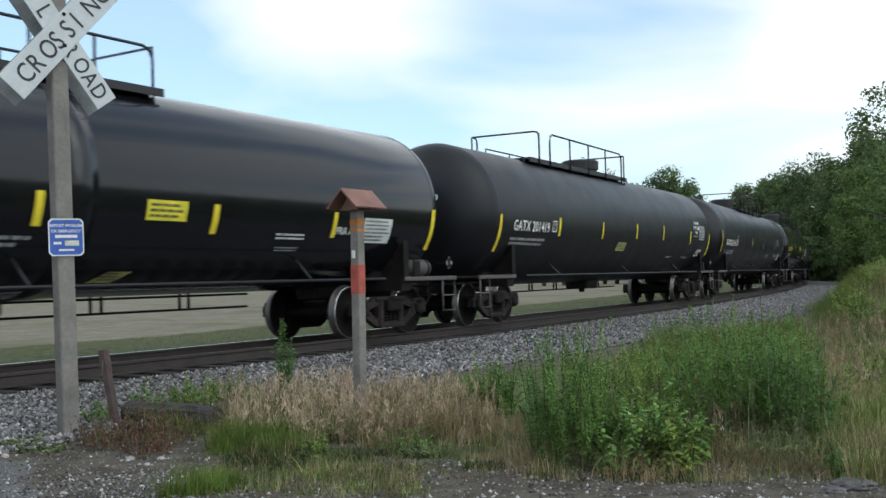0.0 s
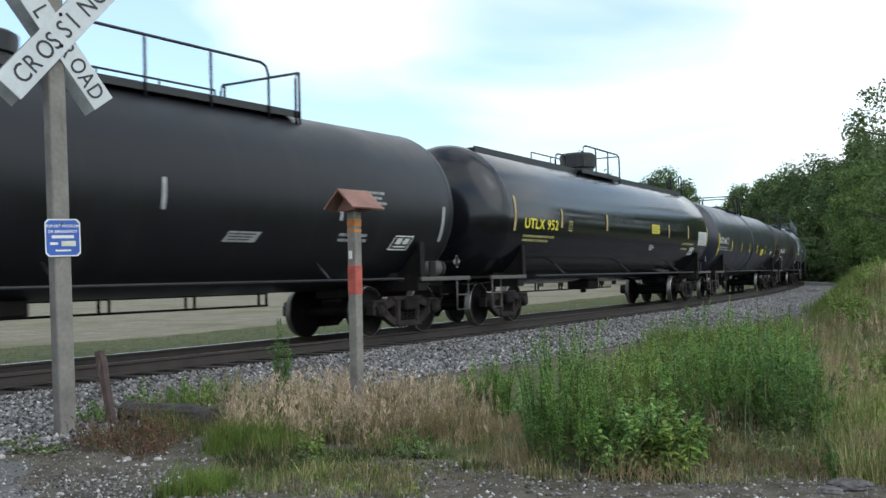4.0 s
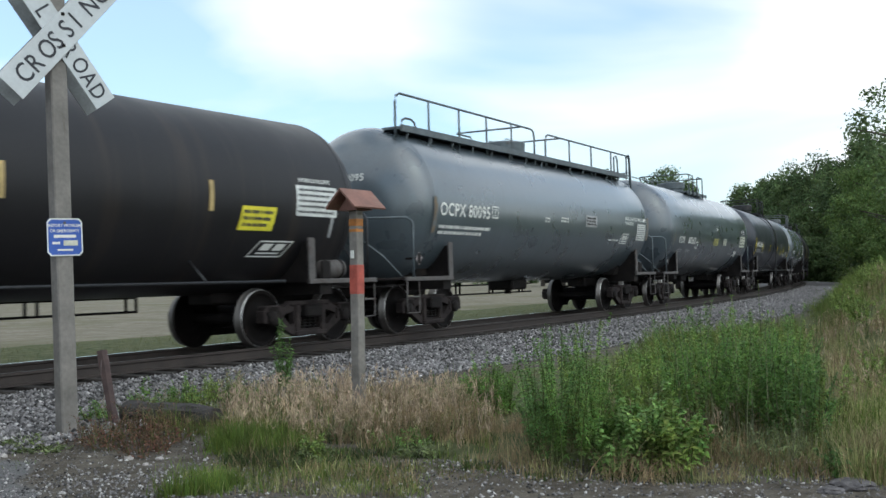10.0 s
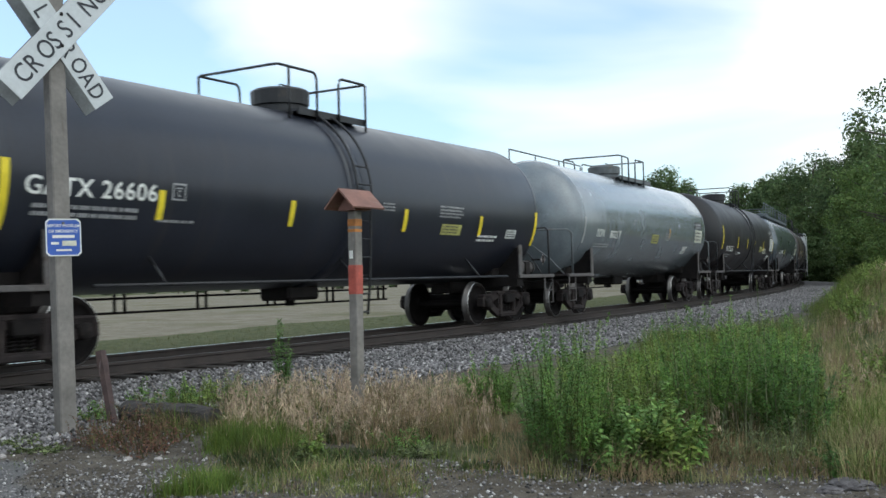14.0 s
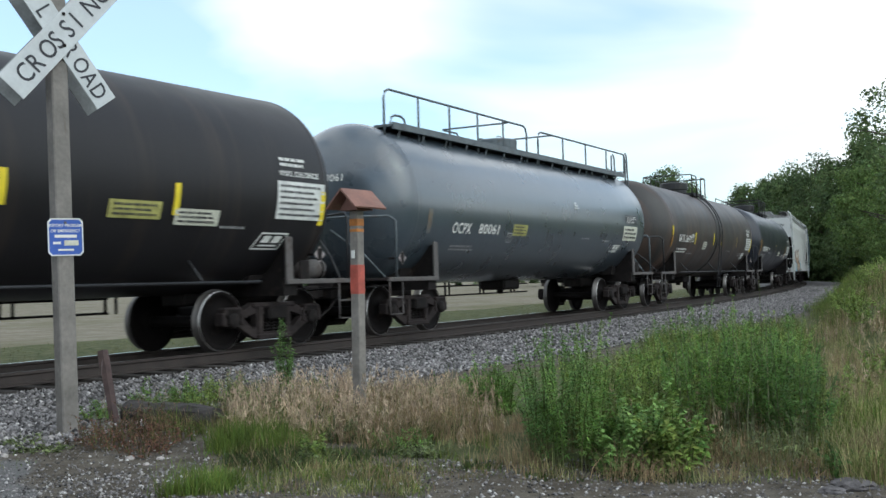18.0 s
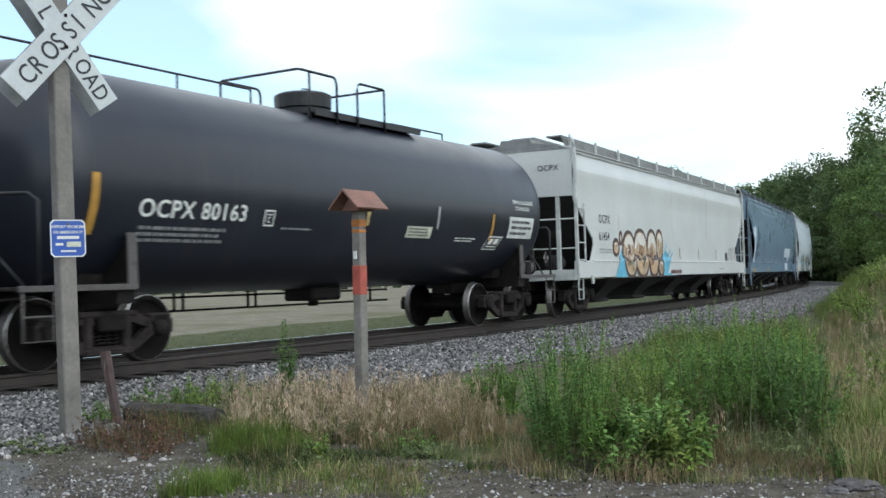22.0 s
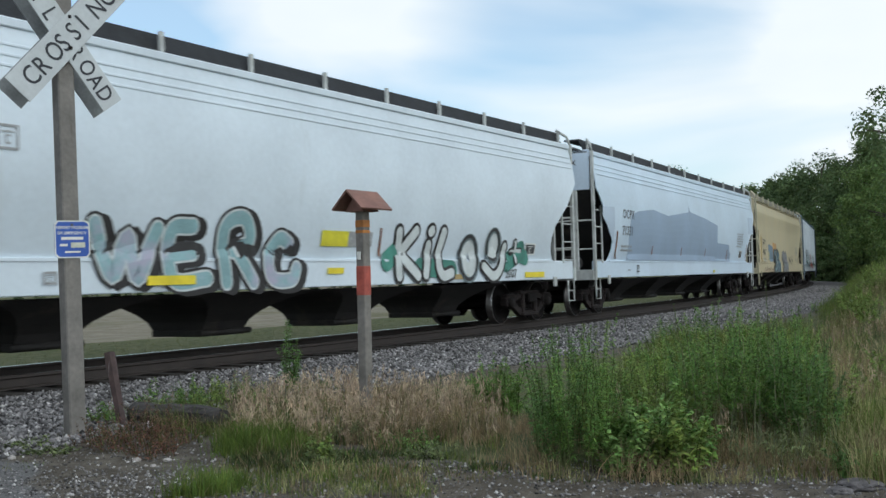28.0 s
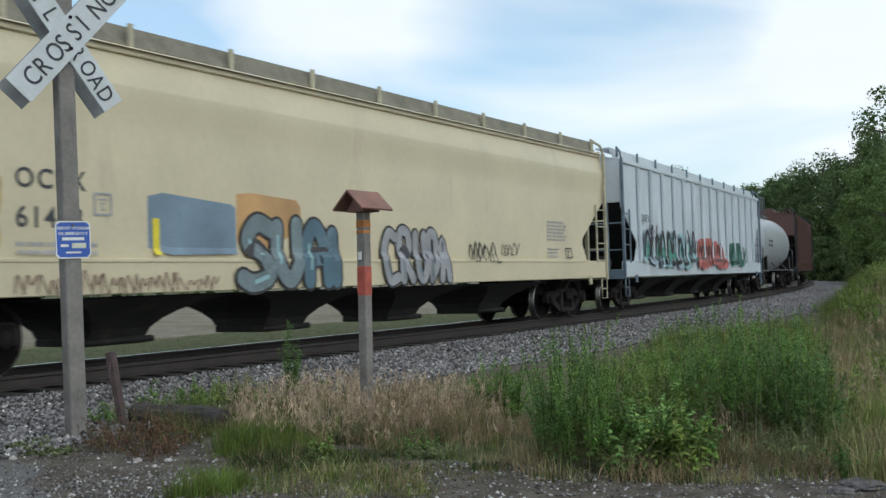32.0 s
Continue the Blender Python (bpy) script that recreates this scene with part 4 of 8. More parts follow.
tank_car("matt black pressure tank car with worn strips", 28.3, 21.2, 1.6, 2.48, 1.3, k_black, t_black, TANKS,
         marks=[("strip", 1.05, 1.83, Y, 0.1, 0.85), ("strip", 4.77, 2.13, G, 0.1, 0.43), ("strip", 8.7, 2.1, F), ("strip", 12.26, 2.12, G, 0.08), ("strip", 16.32, 2.1, G, 0.08, 0.5), ("strip", 19.6, 1.8, G, 0.1, 0.7),
                ("words", 2.0, 2.1, W, "GATX 201589", 0.25, 2.1), ("box", 4.37, 2.12, W, 0.29, 0.26), ("bars", 2.0, 1.75, G, 2, 2.05, 0.22), ("plate", 13.6, 1.7, G, 0.72, 0.18, 0.1), ("bars", 16.9, 2.31, G, 4, 0.8, 0.36),
                ("bars", 16.4, 1.73, G, 2, 0.9, 0.2), ("box", 18.0, 1.62, W, 0.62, 0.3, 0.12), ("diamond", 20.2, 1.4, p_dim, 0.19), ("head", 0.75, 2.72, W, "GATX 201589", 0.2)],
         dome=(10.5, 0.52, 0.42), platform=(9.9, 16.2, 0.6), rails=[("loop", 11.3, 15.35, -0.88, 0.66, 3), ("low", 11.9, 15.9, 0.88, 0.5, 3), ("guard", 9.5, 16.15, 0.88, 0.63, 0.7, 0.1)], end_rails=False)

tank_car("semi-gloss black tank car with yellow lettering and a tall dome", 49.5, 20.2, 1.63, 2.49, 1.25, k_gloss, t_black, TANKS,
         marks=[("strip", 1.5, 2.1, F, 0.1, 0.8), ("strip", 4.33, 2.25, F, 0.1, 0.46), ("strip", 7.72, 2.27, F, 0.1, 0.45), ("strip", 13.85, 2.23, F, 0.1, 0.4), ("strip", 16.28, 2.23, F, 0.09), ("strip", 18.9, 2.0, F, 0.1, 0.7),
                ("words", 2.1, 2.17, p_yellow, "UTLX 952", 0.25, 2.05), ("box", 4.88, 2.18, p_dull, 0.22, 0.26), ("bars", 2.1, 1.86, p_dull, 2, 1.9, 0.2), ("plate", 12.0, 2.31, p_yellow, 0.8, 0.28), ("bars", 12.0, 1.8, W, 3, 0.5, 0.17),
                ("words", 15.58, 2.0, p_dull, "LIQUEFIED PETROLEUM GAS", 0.1, 1.6), ("bars", 15.6, 1.84, p_dull, 1, 0.9, 0.1), ("box", 16.7, 1.7, W, 0.55, 0.26, 0.12), ("table", 17.7, 2.04, p_white, 1.15, 0.48, 6, m_darktext), ("diamond", 19.0, 1.5, p_dim, 0.2)],
         dome=(9.95, 0.5, 0.62), walkway=(1.5, 18.9, 0.45), platform=(8.0, 11.3, 0.6), rails=[("loop", 8.15, 11.35, -0.85, 0.64, 3), ("low", 8.4, 11.4, 0.85, 0.6, 2), ("cross", 11.35, 11.35, 0.85, 0.6), ("loop", 18.5, 18.7, -0.4, 0.45, 1), ("loop", 6.9, 7.7, -0.5, 0.32, 1), ("loop", 16.7, 17.1, -0.4, 0.2, 1)], end_rails=False)

tank_car("slate-black general purpose tank car with bright yellow strips", 69.7, 19.15, 1.56, 2.41, 1.05, k_slate, t_black, TANKS,
         marks=[("strip", 1.18, 1.72, Y, 0.13, 0.88), ("strip", 4.2, 1.91, Y, 0.12), ("strip", 6.74, 1.91, Y, 0.12, 0.42), ("strip", 9.0, 1.91, Y, 0.12, 0.43), ("strip", 11.29, 1.91, Y, 0.12, 0.43), ("strip", 14.17, 1.9, Y, 0.11, 0.44), ("strip", 17.64, 1.78, Y, 0.12, 0.75),
                ("words", 1.36, 2.18, W, "GATX 451", 0.25, 1.57), ("box", 3.07, 2.2, W, 0.27, 0.26), ("bars", 1.36, 1.9, G, 2, 2.05, 0.2), ("bars", 3.44, 1.91, G, 1, 0.7, 0.07), ("plate", 12.48, 1.83, p_yellow, 0.9, 0.3), ("bars", 15.5, 2.12, G, 1, 0.6, 0.08), ("box", 15.86, 1.87, W, 0.47, 0.21, 0.05),
                ("head", 0.7, 2.6, W, "GATX 451", 0.18)],
         dome=(9.0, 0.26, 0.14), platform=(8.0, 10.9, 0.55), rails=[("guard", 9.25, 10.92, 0.88, 0.6, 0.85, 0.18)], band_at=10.1, end_rails=False, bulge=0.44, rear=1.25)

tank_car("dusty black tank car with faded strips and white lettering", 88.85, 19.2, 1.52, 2.4, 1.25, k_brown, t_black, TANKS,
         marks=[("strip", 0.9, 1.92, A, 0.12, 0.7), ("strip", 3.35, 2.16, A, 0.1, 0.46), ("strip", 5.92, 2.17, F, 0.09, 0.43), ("strip", 8.37, 2.13, F, 0.09), ("strip", 11.2, 2.14, F, 0.09), ("strip", 14.66, 2.13, F, 0.09), ("strip", 17.5, 1.8, G, 0.08, 0.7),
                ("words", 2.12, 2.05, W, "SHPX", 0.25, 0.95), ("words", 3.5, 2.05, W, "204803", 0.25, 1.35), ("bars", 2.1, 1.69, W, 2, 2.0, 0.22), ("bars", 4.44, 1.68, W, 1, 0.76, 0.09), ("plate", 15.3, 1.87, p_yellow, 0.78, 0.38, 0.06), ("plate", 1.7, 1.89, p_cream, 0.2, 0.2), ("plate", 1.55, 1.6, G, 0.3, 0.14), ("plate", 1.78, 1.3, p_white, 0.14, 0.1),
                ("box", 15.7, 1.47, W, 0.8, 0.3, 0.2), ("table", 16.6, 2.13, p_white, 1.05, 0.5, 5, m_darktext), ("words", 16.7, 2.68, W, "HYDROCHLORIC", 0.07, 0.8), ("head", 0.7, 2.6, W, "SHPX 204803", 0.17)],
         dome=(9.3, 0.2, 0.12), platform=(8.4, 11.1, 0.55), rails=[("guard", 8.35, 10.7, 0.9, 0.62, 1.45, 0.12)], ladder_at=10.4, band_at=10.3, truck_in=1.8)

tank_car("blue-grey insulated tank car with a long railed top walkway", 108.05, 15.95, 1.6, 2.55, 1.5, k_blue2, t_blue, TANKS,
         marks=[("strip", 1.42, 1.96, R_, 0.16, 0.72), ("strip", 14.5, 2.06, R_, 0.16, 0.68), ("words", 1.68, 2.3, W, "OCPX 80095", 0.27, 2.18), ("box", 3.96, 2.33, W, 0.31, 0.26), ("bars", 1.7, 1.92, W, 2, 2.25, 0.24), ("bars", 6.82, 2.33, W, 2, 0.33, 0.15), ("bars", 7.82, 2.37, W, 2, 0.5, 0.15), ("plate", 9.48, 2.32, G, 0.82, 0.3),
                ("box", 12.25, 1.93, W, 0.58, 0.3, 0.12), ("bars", 11.33, 1.98, W, 1, 0.78, 0.08), ("table", 13.62, 2.05, p_white, 0.74, 0.48, 7, m_darktext), ("words", 12.55, 2.6, W, "VINYL CHLORIDE MONOMER", 0.1, 1.86), ("words", 12.56, 2.47, W, "STABILIZED", 0.09, 0.72), ("head", 0.75, 3.0, W, "OCPX 80095", 0.2), ("diamond", 0.9, 1.45, p_dim, 0.19)],
         full_rail=False, dome=(8.0, 0.5, 0.36), walkway=(1.3, 14.7, 0.75), rails=[("loop", 1.2, 7.88, -0.9, 0.6, 5), ("loop", 8.58, 15.1, -0.9, 0.57, 4), ("far_guard", 7.05, 9.7, 0.9, 0.58), ("loop", 1.9, 2.5, -0.6, 0.22, 1)])

tank_car("blue-grey insulated tank car with rust-edged strips", 124, 15.8, 1.64, 2.57, 1.35, k_blue, t_blue, TANKS,
         marks=[("strip", 1.54, 1.97, R_, 0.16, 0.6), ("words", 2.29, 2.07, W, "OCPX", 0.23, 0.78), ("words", 3.62, 2.07, W, "80262", 0.23, 1.06), ("box", 4.78, 1.92, W, 0.33, 0.24), ("bars", 2.33, 1.77, G, 2, 0.72, 0.12), ("bars", 3.6, 1.76, G, 2, 0.6, 0.12), ("plate", 7.68, 2.07, p_dull, 0.8, 0.26), ("bars", 8.06, 2.62, W, 3, 0.3, 0.18), ("table", 9.43, 2.1, p_cream, 0.6, 0.25, 4, m_darktext), ("box", 11.9, 1.7, W, 0.6, 0.22, 0.12),
                ("plate", 12.78, 2.08, p_cream, 1.05, 0.46), ("plate", 12.95, 2.58, m_darktext, 0.88, 0.22), ("words", 13.0, 2.7, W, "VINYL CHLORIDE", 0.07, 0.78), ("words", 13.1, 2.61, W, "STABILIZED", 0.06, 0.55), ("bars", 11.0, 1.75, G, 1, 0.5, 0.08), ("head", 0.7, 2.95, W, "OCPX 80262", 0.18), ("diamond", 0.9, 1.45, p_dim, 0.19)],
         full_rail=False, dome=(7.85, 0.48, 0.36), platform=(6.8, 10.1, 0.6), rails=[("low", 1.4, 6.9, 0.45, 0.34, 3), ("guard", 6.65, 9.2, 0.9, 0.56, 0.95, 0.92), ("loop", 10.3, 14.4, 0.45, 0.3, 3)])

tank_car("dark slate tank car with yellow strips and a centre ladder", 139.8, 17.4, 1.6, 2.55, 1.55, k_slate, t_black, TANKS,
         marks=[("strip", 1.47, 1.77, Y, 0.13, 0.87), ("strip", 3.98, 1.96, Y, 0.12, 0.42), ("strip", 6.83, 1.96, Y, 0.12, 0.42), ("strip", 10.2, 1.96, Y, 0.12, 0.43), ("strip", 13.16, 1.94, Y, 0.12, 0.43), ("strip", 15.8, 1.78, Y, 0.12, 0.8), ("words", 1.82, 2.2, W, "GATX 26606", 0.24, 2.13), ("box", 4.23, 2.24, G, 0.26, 0.24), ("bars", 1.95, 1.93, G, 2, 2.05, 0.2),
                ("bars", 4.02, 1.92, G, 1, 0.78, 0.07), ("bars", 9.46, 2.31, G, 3, 0.46, 0.17), ("bars", 11.5, 2.26, G, 4, 0.95, 0.26), ("plate", 11.62, 1.94, p_dull, 0.8, 0.22), ("bars", 13.2, 1.82, W, 2, 0.9, 0.18), ("plate", 14.45, 1.92, p_white, 0.48, 0.2), ("head", 0.7, 2.8, W, "GATX 26606", 0.18), ("diamond", 16.3, 1.45, p_dim, 0.19), ("diamond", 0.9, 1.45, p_dim, 0.19)],
         dome=(8.55, 0.5, 0.42), platform=(8.0, 10.0, 0.6), rails=[("guard", 7.4, 9.98, 0.9, 0.62, 1.08, 0.85)], ladder_at=8.75, band_at=8.6)

tank_car("pale blue-grey tank car with data panels", 157.2, 15.85, 1.6, 2.56, 1.5, k_pale, t_grey, TANKS,
         marks=[("strip", 1.5, 1.9, G, 0.12, 0.7), ("words", 2.52, 2.08, W, "OCPX", 0.22, 0.66), ("words", 3.66, 2.07, W, "80217", 0.22, 0.9), ("bars", 2.5, 1.8, G, 2, 1.4, 0.14), ("plate", 7.7, 2.0, p_dull, 0.7, 0.28), ("strip", 9.6, 2.2, A, 0.1, 0.3), ("bars", 9.2, 2.1, G, 4, 0.5, 0.26), ("box", 11.5, 1.72, W, 0.55, 0.26, 0.1), ("plate", 12.92, 2.12, p_cream, 0.95, 0.44),
                ("plate", 12.95, 2.6, m_darktext, 0.85, 0.24), ("words", 13.0, 2.73, W, "VINYL CHLORIDE", 0.07, 0.75), ("words", 13.1, 2.63, W, "STABILIZED", 0.06, 0.55), ("diamond", 14.9, 1.5, p_dim, 0.2), ("head", 0.7, 2.9, W, "OCPX 80217", 0.18)],
         full_rail=False, dome=(7.85, 0.48, 0.36), platform=(6.8, 10.1, 0.6), rails=[("low", 1.4, 6.9, 0.45, 0.34, 3), ("guard", 6.65, 9.2, 0.9, 0.56, 0.95, 0.92), ("loop", 10.8, 14.4, 0.45, 0.32, 3)])

tank_car("sooty brown-black tank car with yellow strips and peeling panels", 173.05, 17.1, 1.67, 2.56, 1.15, k_brown, t_black, TANKS,
         marks=[("strip", 1.43, 1.97, Y, 0.14, 0.9), ("strip", 4.96, 2.06, Y, 0.12, 0.45), ("strip", 7.45, 2.05, Y, 0.12, 0.42), ("strip", 9.58, 2.05, Y, 0.12, 0.44), ("strip", 12.33, 2.03, Y, 0.11, 0.45), ("strip", 15.5, 1.98, Y, 0.12, 0.55), ("words", 2.5, 1.89, W, "GATX 95067", 0.23, 1.62), ("bars", 2.5, 1.65, G, 2, 1.35, 0.17), ("bars", 5.22, 1.76, W, 2, 0.9, 0.13), ("bars", 4.85, 1.8, G, 2, 0.3, 0.14),
                ("plate", 11.22, 1.96, p_dull, 0.9, 0.25), ("plate", 12.38, 1.9, p_cream, 0.86, 0.24), ("table", 14.45, 2.05, p_white, 1.15, 0.6, 6, m_darktext), ("bars", 14.55, 2.86, W, 2, 0.65, 0.18), ("words", 14.5, 2.72, W, "VINYL CHLORIDE", 0.09, 0.95), ("bars", 13.3, 1.86, G, 1, 0.6, 0.07), ("box", 14.1, 1.58, W, 0.62, 0.3, 0.15), ("plate", 8.85, 3.46, p_white, 0.55, 0.26), ("diamond", 15.6, 1.5, p_dim, 0.2), ("head", 0.8, 2.95, W, "GATX 95067", 0.2)],
         dome=(8.7, 0.5, 0.42), platform=(8.4, 10.1, 0.6), rails=[("guard", 7.5, 10.03, 0.9, 0.6, 1.02, 0.76)], ladder_at=8.7, band_at=8.6, bulge=0.42, rear=1.5)

tank_car("blue-grey tank car with a full-length railed walkway", 190.15, 16.2, 1.6, 2.56, 1.45, k_blue, t_blue, TANKS,
         marks=[("strip", 1.85, 1.95, R_, 0.16, 0.48), ("words", 2.9, 1.97, W, "OCPX", 0.23, 0.8), ("words", 4.06, 1.99, W, "80061", 0.22, 0.95), ("bars", 3.05, 1.62, G, 2, 1.25, 0.16), ("plate", 5.74, 1.99, p_dull, 0.72, 0.26), ("box", 5.5, 1.83, G, 0.26, 0.23), ("bars", 9.34, 2.74, W, 3, 0.25, 0.18), ("box", 12.3, 1.69, W, 0.6, 0.22, 0.12), ("plate", 13.0, 2.02, p_cream, 1.15, 0.42),
                ("plate", 13.1, 2.51, m_darktext, 1.0, 0.23), ("words", 13.15, 2.63, W, "VINYL CHLORIDE", 0.08, 0.9), ("words", 13.25, 2.53, W, "STABILIZED", 0.07, 0.6), ("bars", 9.9, 1.98, G, 1, 0.6, 0.07), ("bars", 11.5, 1.95, G, 1, 0.5, 0.07), ("head", 0.75, 2.95, W, "OCPX 80061", 0.2), ("diamond", 0.9, 1.45, p_dim, 0.19)],
         full_rail=False, dome=(8.1, 0.5, 0.36), walkway=(1.6, 15.0, 0.75), rails=[("loop", 1.4, 8.0, -0.9, 0.61, 5), ("loop", 8.69, 15.25, -0.9, 0.57, 4), ("far_guard", 6.9, 9.7, 0.9, 0.58), ("loop", 2.1, 2.7, -0.6, 0.22, 1)])

tank_car("dusty olive-grey tank car with yellow strips and a centre ladder", 206.35, 17.4, 1.645, 2.54, 1.6, k_olive, t_black, TANKS,
         marks=[("strip", 1.53, 2.3, Y, 0.12, 0.3), ("strip", 1.53, 1.93, A, 0.1, 0.36), ("strip", 4.8, 2.05, Y, 0.12, 0.43), ("strip", 7.86, 2.08, Y, 0.12, 0.43), ("strip", 9.28, 2.11, Y, 0.12, 0.43), ("strip", 12.32, 2.06, F, 0.1, 0.43), ("strip", 15.6, 1.9, Y, 0.1, 0.6), ("words", 2.47, 2.1, W, "GATX 26619", 0.25, 1.72), ("box", 4.33, 2.13, W, 0.27, 0.25), ("bars", 2.5, 1.73, W, 2, 1.55, 0.2), ("bars", 4.1, 1.69, G, 1, 0.95, 0.08),
                ("plate", 6.2, 1.9, p_cream, 0.58, 0.28), ("table", 14.5, 1.98, p_white, 1.0, 0.5, 5, m_darktext), ("bars", 14.5, 2.55, W, 2, 0.7, 0.16), ("words", 14.5, 2.76, W, "VINYL CHLORIDE", 0.09, 0.95), ("bars", 10.68, 1.85, G, 1, 0.9, 0.07), ("bars", 13.3, 1.7, G, 2, 0.8, 0.16), ("box", 14.0, 1.6, W, 0.55, 0.26, 0.12), ("diamond", 16.0, 1.5, p_dim, 0.2), ("head", 0.75, 2.8, G, "GATX 26619", 0.18)],
         dome=(8.55, 0.5, 0.4), platform=(8.1, 9.9, 0.6), rails=[("guard", 7.4, 9.98, 0.9, 0.6, 1.08, 0.77)], ladder_at=8.75, band_at=8.6)

tank_car("black tank car with white lettering and a front top rail", 223.75, 16, 1.62, 2.56, 1.5, k_slate, t_black, TANKS,
         marks=[("strip", 1.47, 1.75, A, 0.13, 0.82), ("words", 2.3, 2.0, W, "OCPX 80163", 0.26, 2.13), ("box", 4.85, 1.95, W, 0.24, 0.26), ("bars", 2.36, 1.66, G, 3, 1.8, 0.28), ("bars", 5.3, 1.9, G, 1, 0.8, 0.06), ("strip", 7.58, 2.04, F, 0.09, 0.46), ("strip", 9.98, 2.04, G, 0.08, 0.45), ("plate", 8.95, 1.86, p_cream, 0.9, 0.23), ("strip", 12.25, 1.86, A, 0.1, 0.58), ("box", 12.1, 1.67, W, 0.62, 0.32, 0.15),
                ("bars", 10.83, 1.81, W, 2, 0.83, 0.11), ("plate", 13.05, 1.93, p_white, 1.2, 0.48), ("words", 13.18, 2.68, W, "VINYL CHLORIDE", 0.09, 1.0), ("words", 13.3, 2.55, W, "STABILIZED", 0.08, 0.7), ("diamond", 15.0, 1.5, p_dim, 0.2), ("head", 0.8, 2.9, W, "OCPX 80163", 0.18)],
         full_rail=False, dome=(7.85, 0.5, 0.4), platform=(7.1, 10.6, 0.6), rails=[("low", 1.4, 6.9, 0.45, 0.42, 3), ("guard", 6.6, 9.24, 0.9, 0.58, 1.1, 0.9), ("low", 11.4, 13.6, 0.4, 0.3, 2)])

# ---- covered hoppers ----
HOPPERS = "covered hoppers of the train"
SILL0, SILL1, EAVE, HALF = 0.985, 1.43, 4.27, 1.58


def flare(z, bulge):
    """How far a side stands out at a height: rounded sides swell, the flatter ones have a crease below the eave."""
    if bulge >= 0.1:
        return bulge * math.sin(math.pi * max(z - SILL1, 0) / (EAVE - SILL1)) ** 0.85 if SILL1 < z < EAVE else 0.0
    if bulge and z > 3.75:
        return 0.05 - 0.15 * (z - 3.75) / (EAVE - 3.75)
    return 0.05 * max(z - 3.2, 0) / 0.55 if bulge else 0.0


def side_y(z, bulge, proud):
    """The near side's surface at a height, and a little before it."""
    high = HALF - 0.03 + flare(z, bulge)
    f = min(max((z - SILL1 - 0.04) / 0.1, 0), 1)
    return -((HALF + 0.036) * (1 - f) + high * f) - proud


def on_side(me, u, z, bulge, proud):
    for v in me.vertices:
        zz = z + v.co.y
        v.co = Vector((u + v.co.x, side_y(zz, bulge, proud), zz))
    return me


def side_sheet(length, edge, bulge, y_sign):
    """The side of a hopper: strips from sill to eave, cut back at both ends along the edge, a list of (inset, z)."""
    bm = bmesh.new()
    zs = sorted({round(z, 3) for _, z in edge} | {1.6, 1.9, 2.15, 2.4, 2.7, 3.0, 3.2, 3.4, 3.6, 3.74, 3.76, 3.9, 4.0, 4.1, 4.2})
    ez = sorted(edge, key=lambda q: q[1])
    rows = []
    for z in zs:
        d = float(np.interp(z, [q[1] for q in ez], [q[0] for q in ez]))
        y = y_sign * (HALF - 0.03 + flare(z, bulge))
        xs = [-length / 2 + 0.68 + d] + list(np.linspace(-length / 2 + 2.6, length / 2 - 2.6, 9)) + [length / 2 - 0.68 - d]
        rows.append([bm.verts.new((x, y, z)) for x in xs])
    for a, b in zip(rows, rows[1:]):
        for k in range(len(a) - 1):
            bm.faces.new((a[k], a[k + 1], b[k + 1], b[k])).smooth = True
    geom = bmesh.ops.extrude_face_region(bm, geom=list(bm.faces))
    bmesh.ops.translate(bm, vec=(0, -0.03 * y_sign, 0), verts=[g for g in geom["geom"] if isinstance(g, bmesh.types.BMVert)])
    return bm


ROUND_EDGE = [(0.0, EAVE), (0.0, 3.32), (0.28, 3.05), (0.55, 2.75), (0.95, 2.45), (1.22, 2.2), (1.33, 1.95), (1.33, 1.75), (1.26, 1.6), (1.1, SILL1)]
SHARP_EDGE = [(0.0, EAVE), (0.0, 3.1), (0.05, 2.95), (1.4, 2.0), (1.42, 1.85), (1.15, SILL1)]


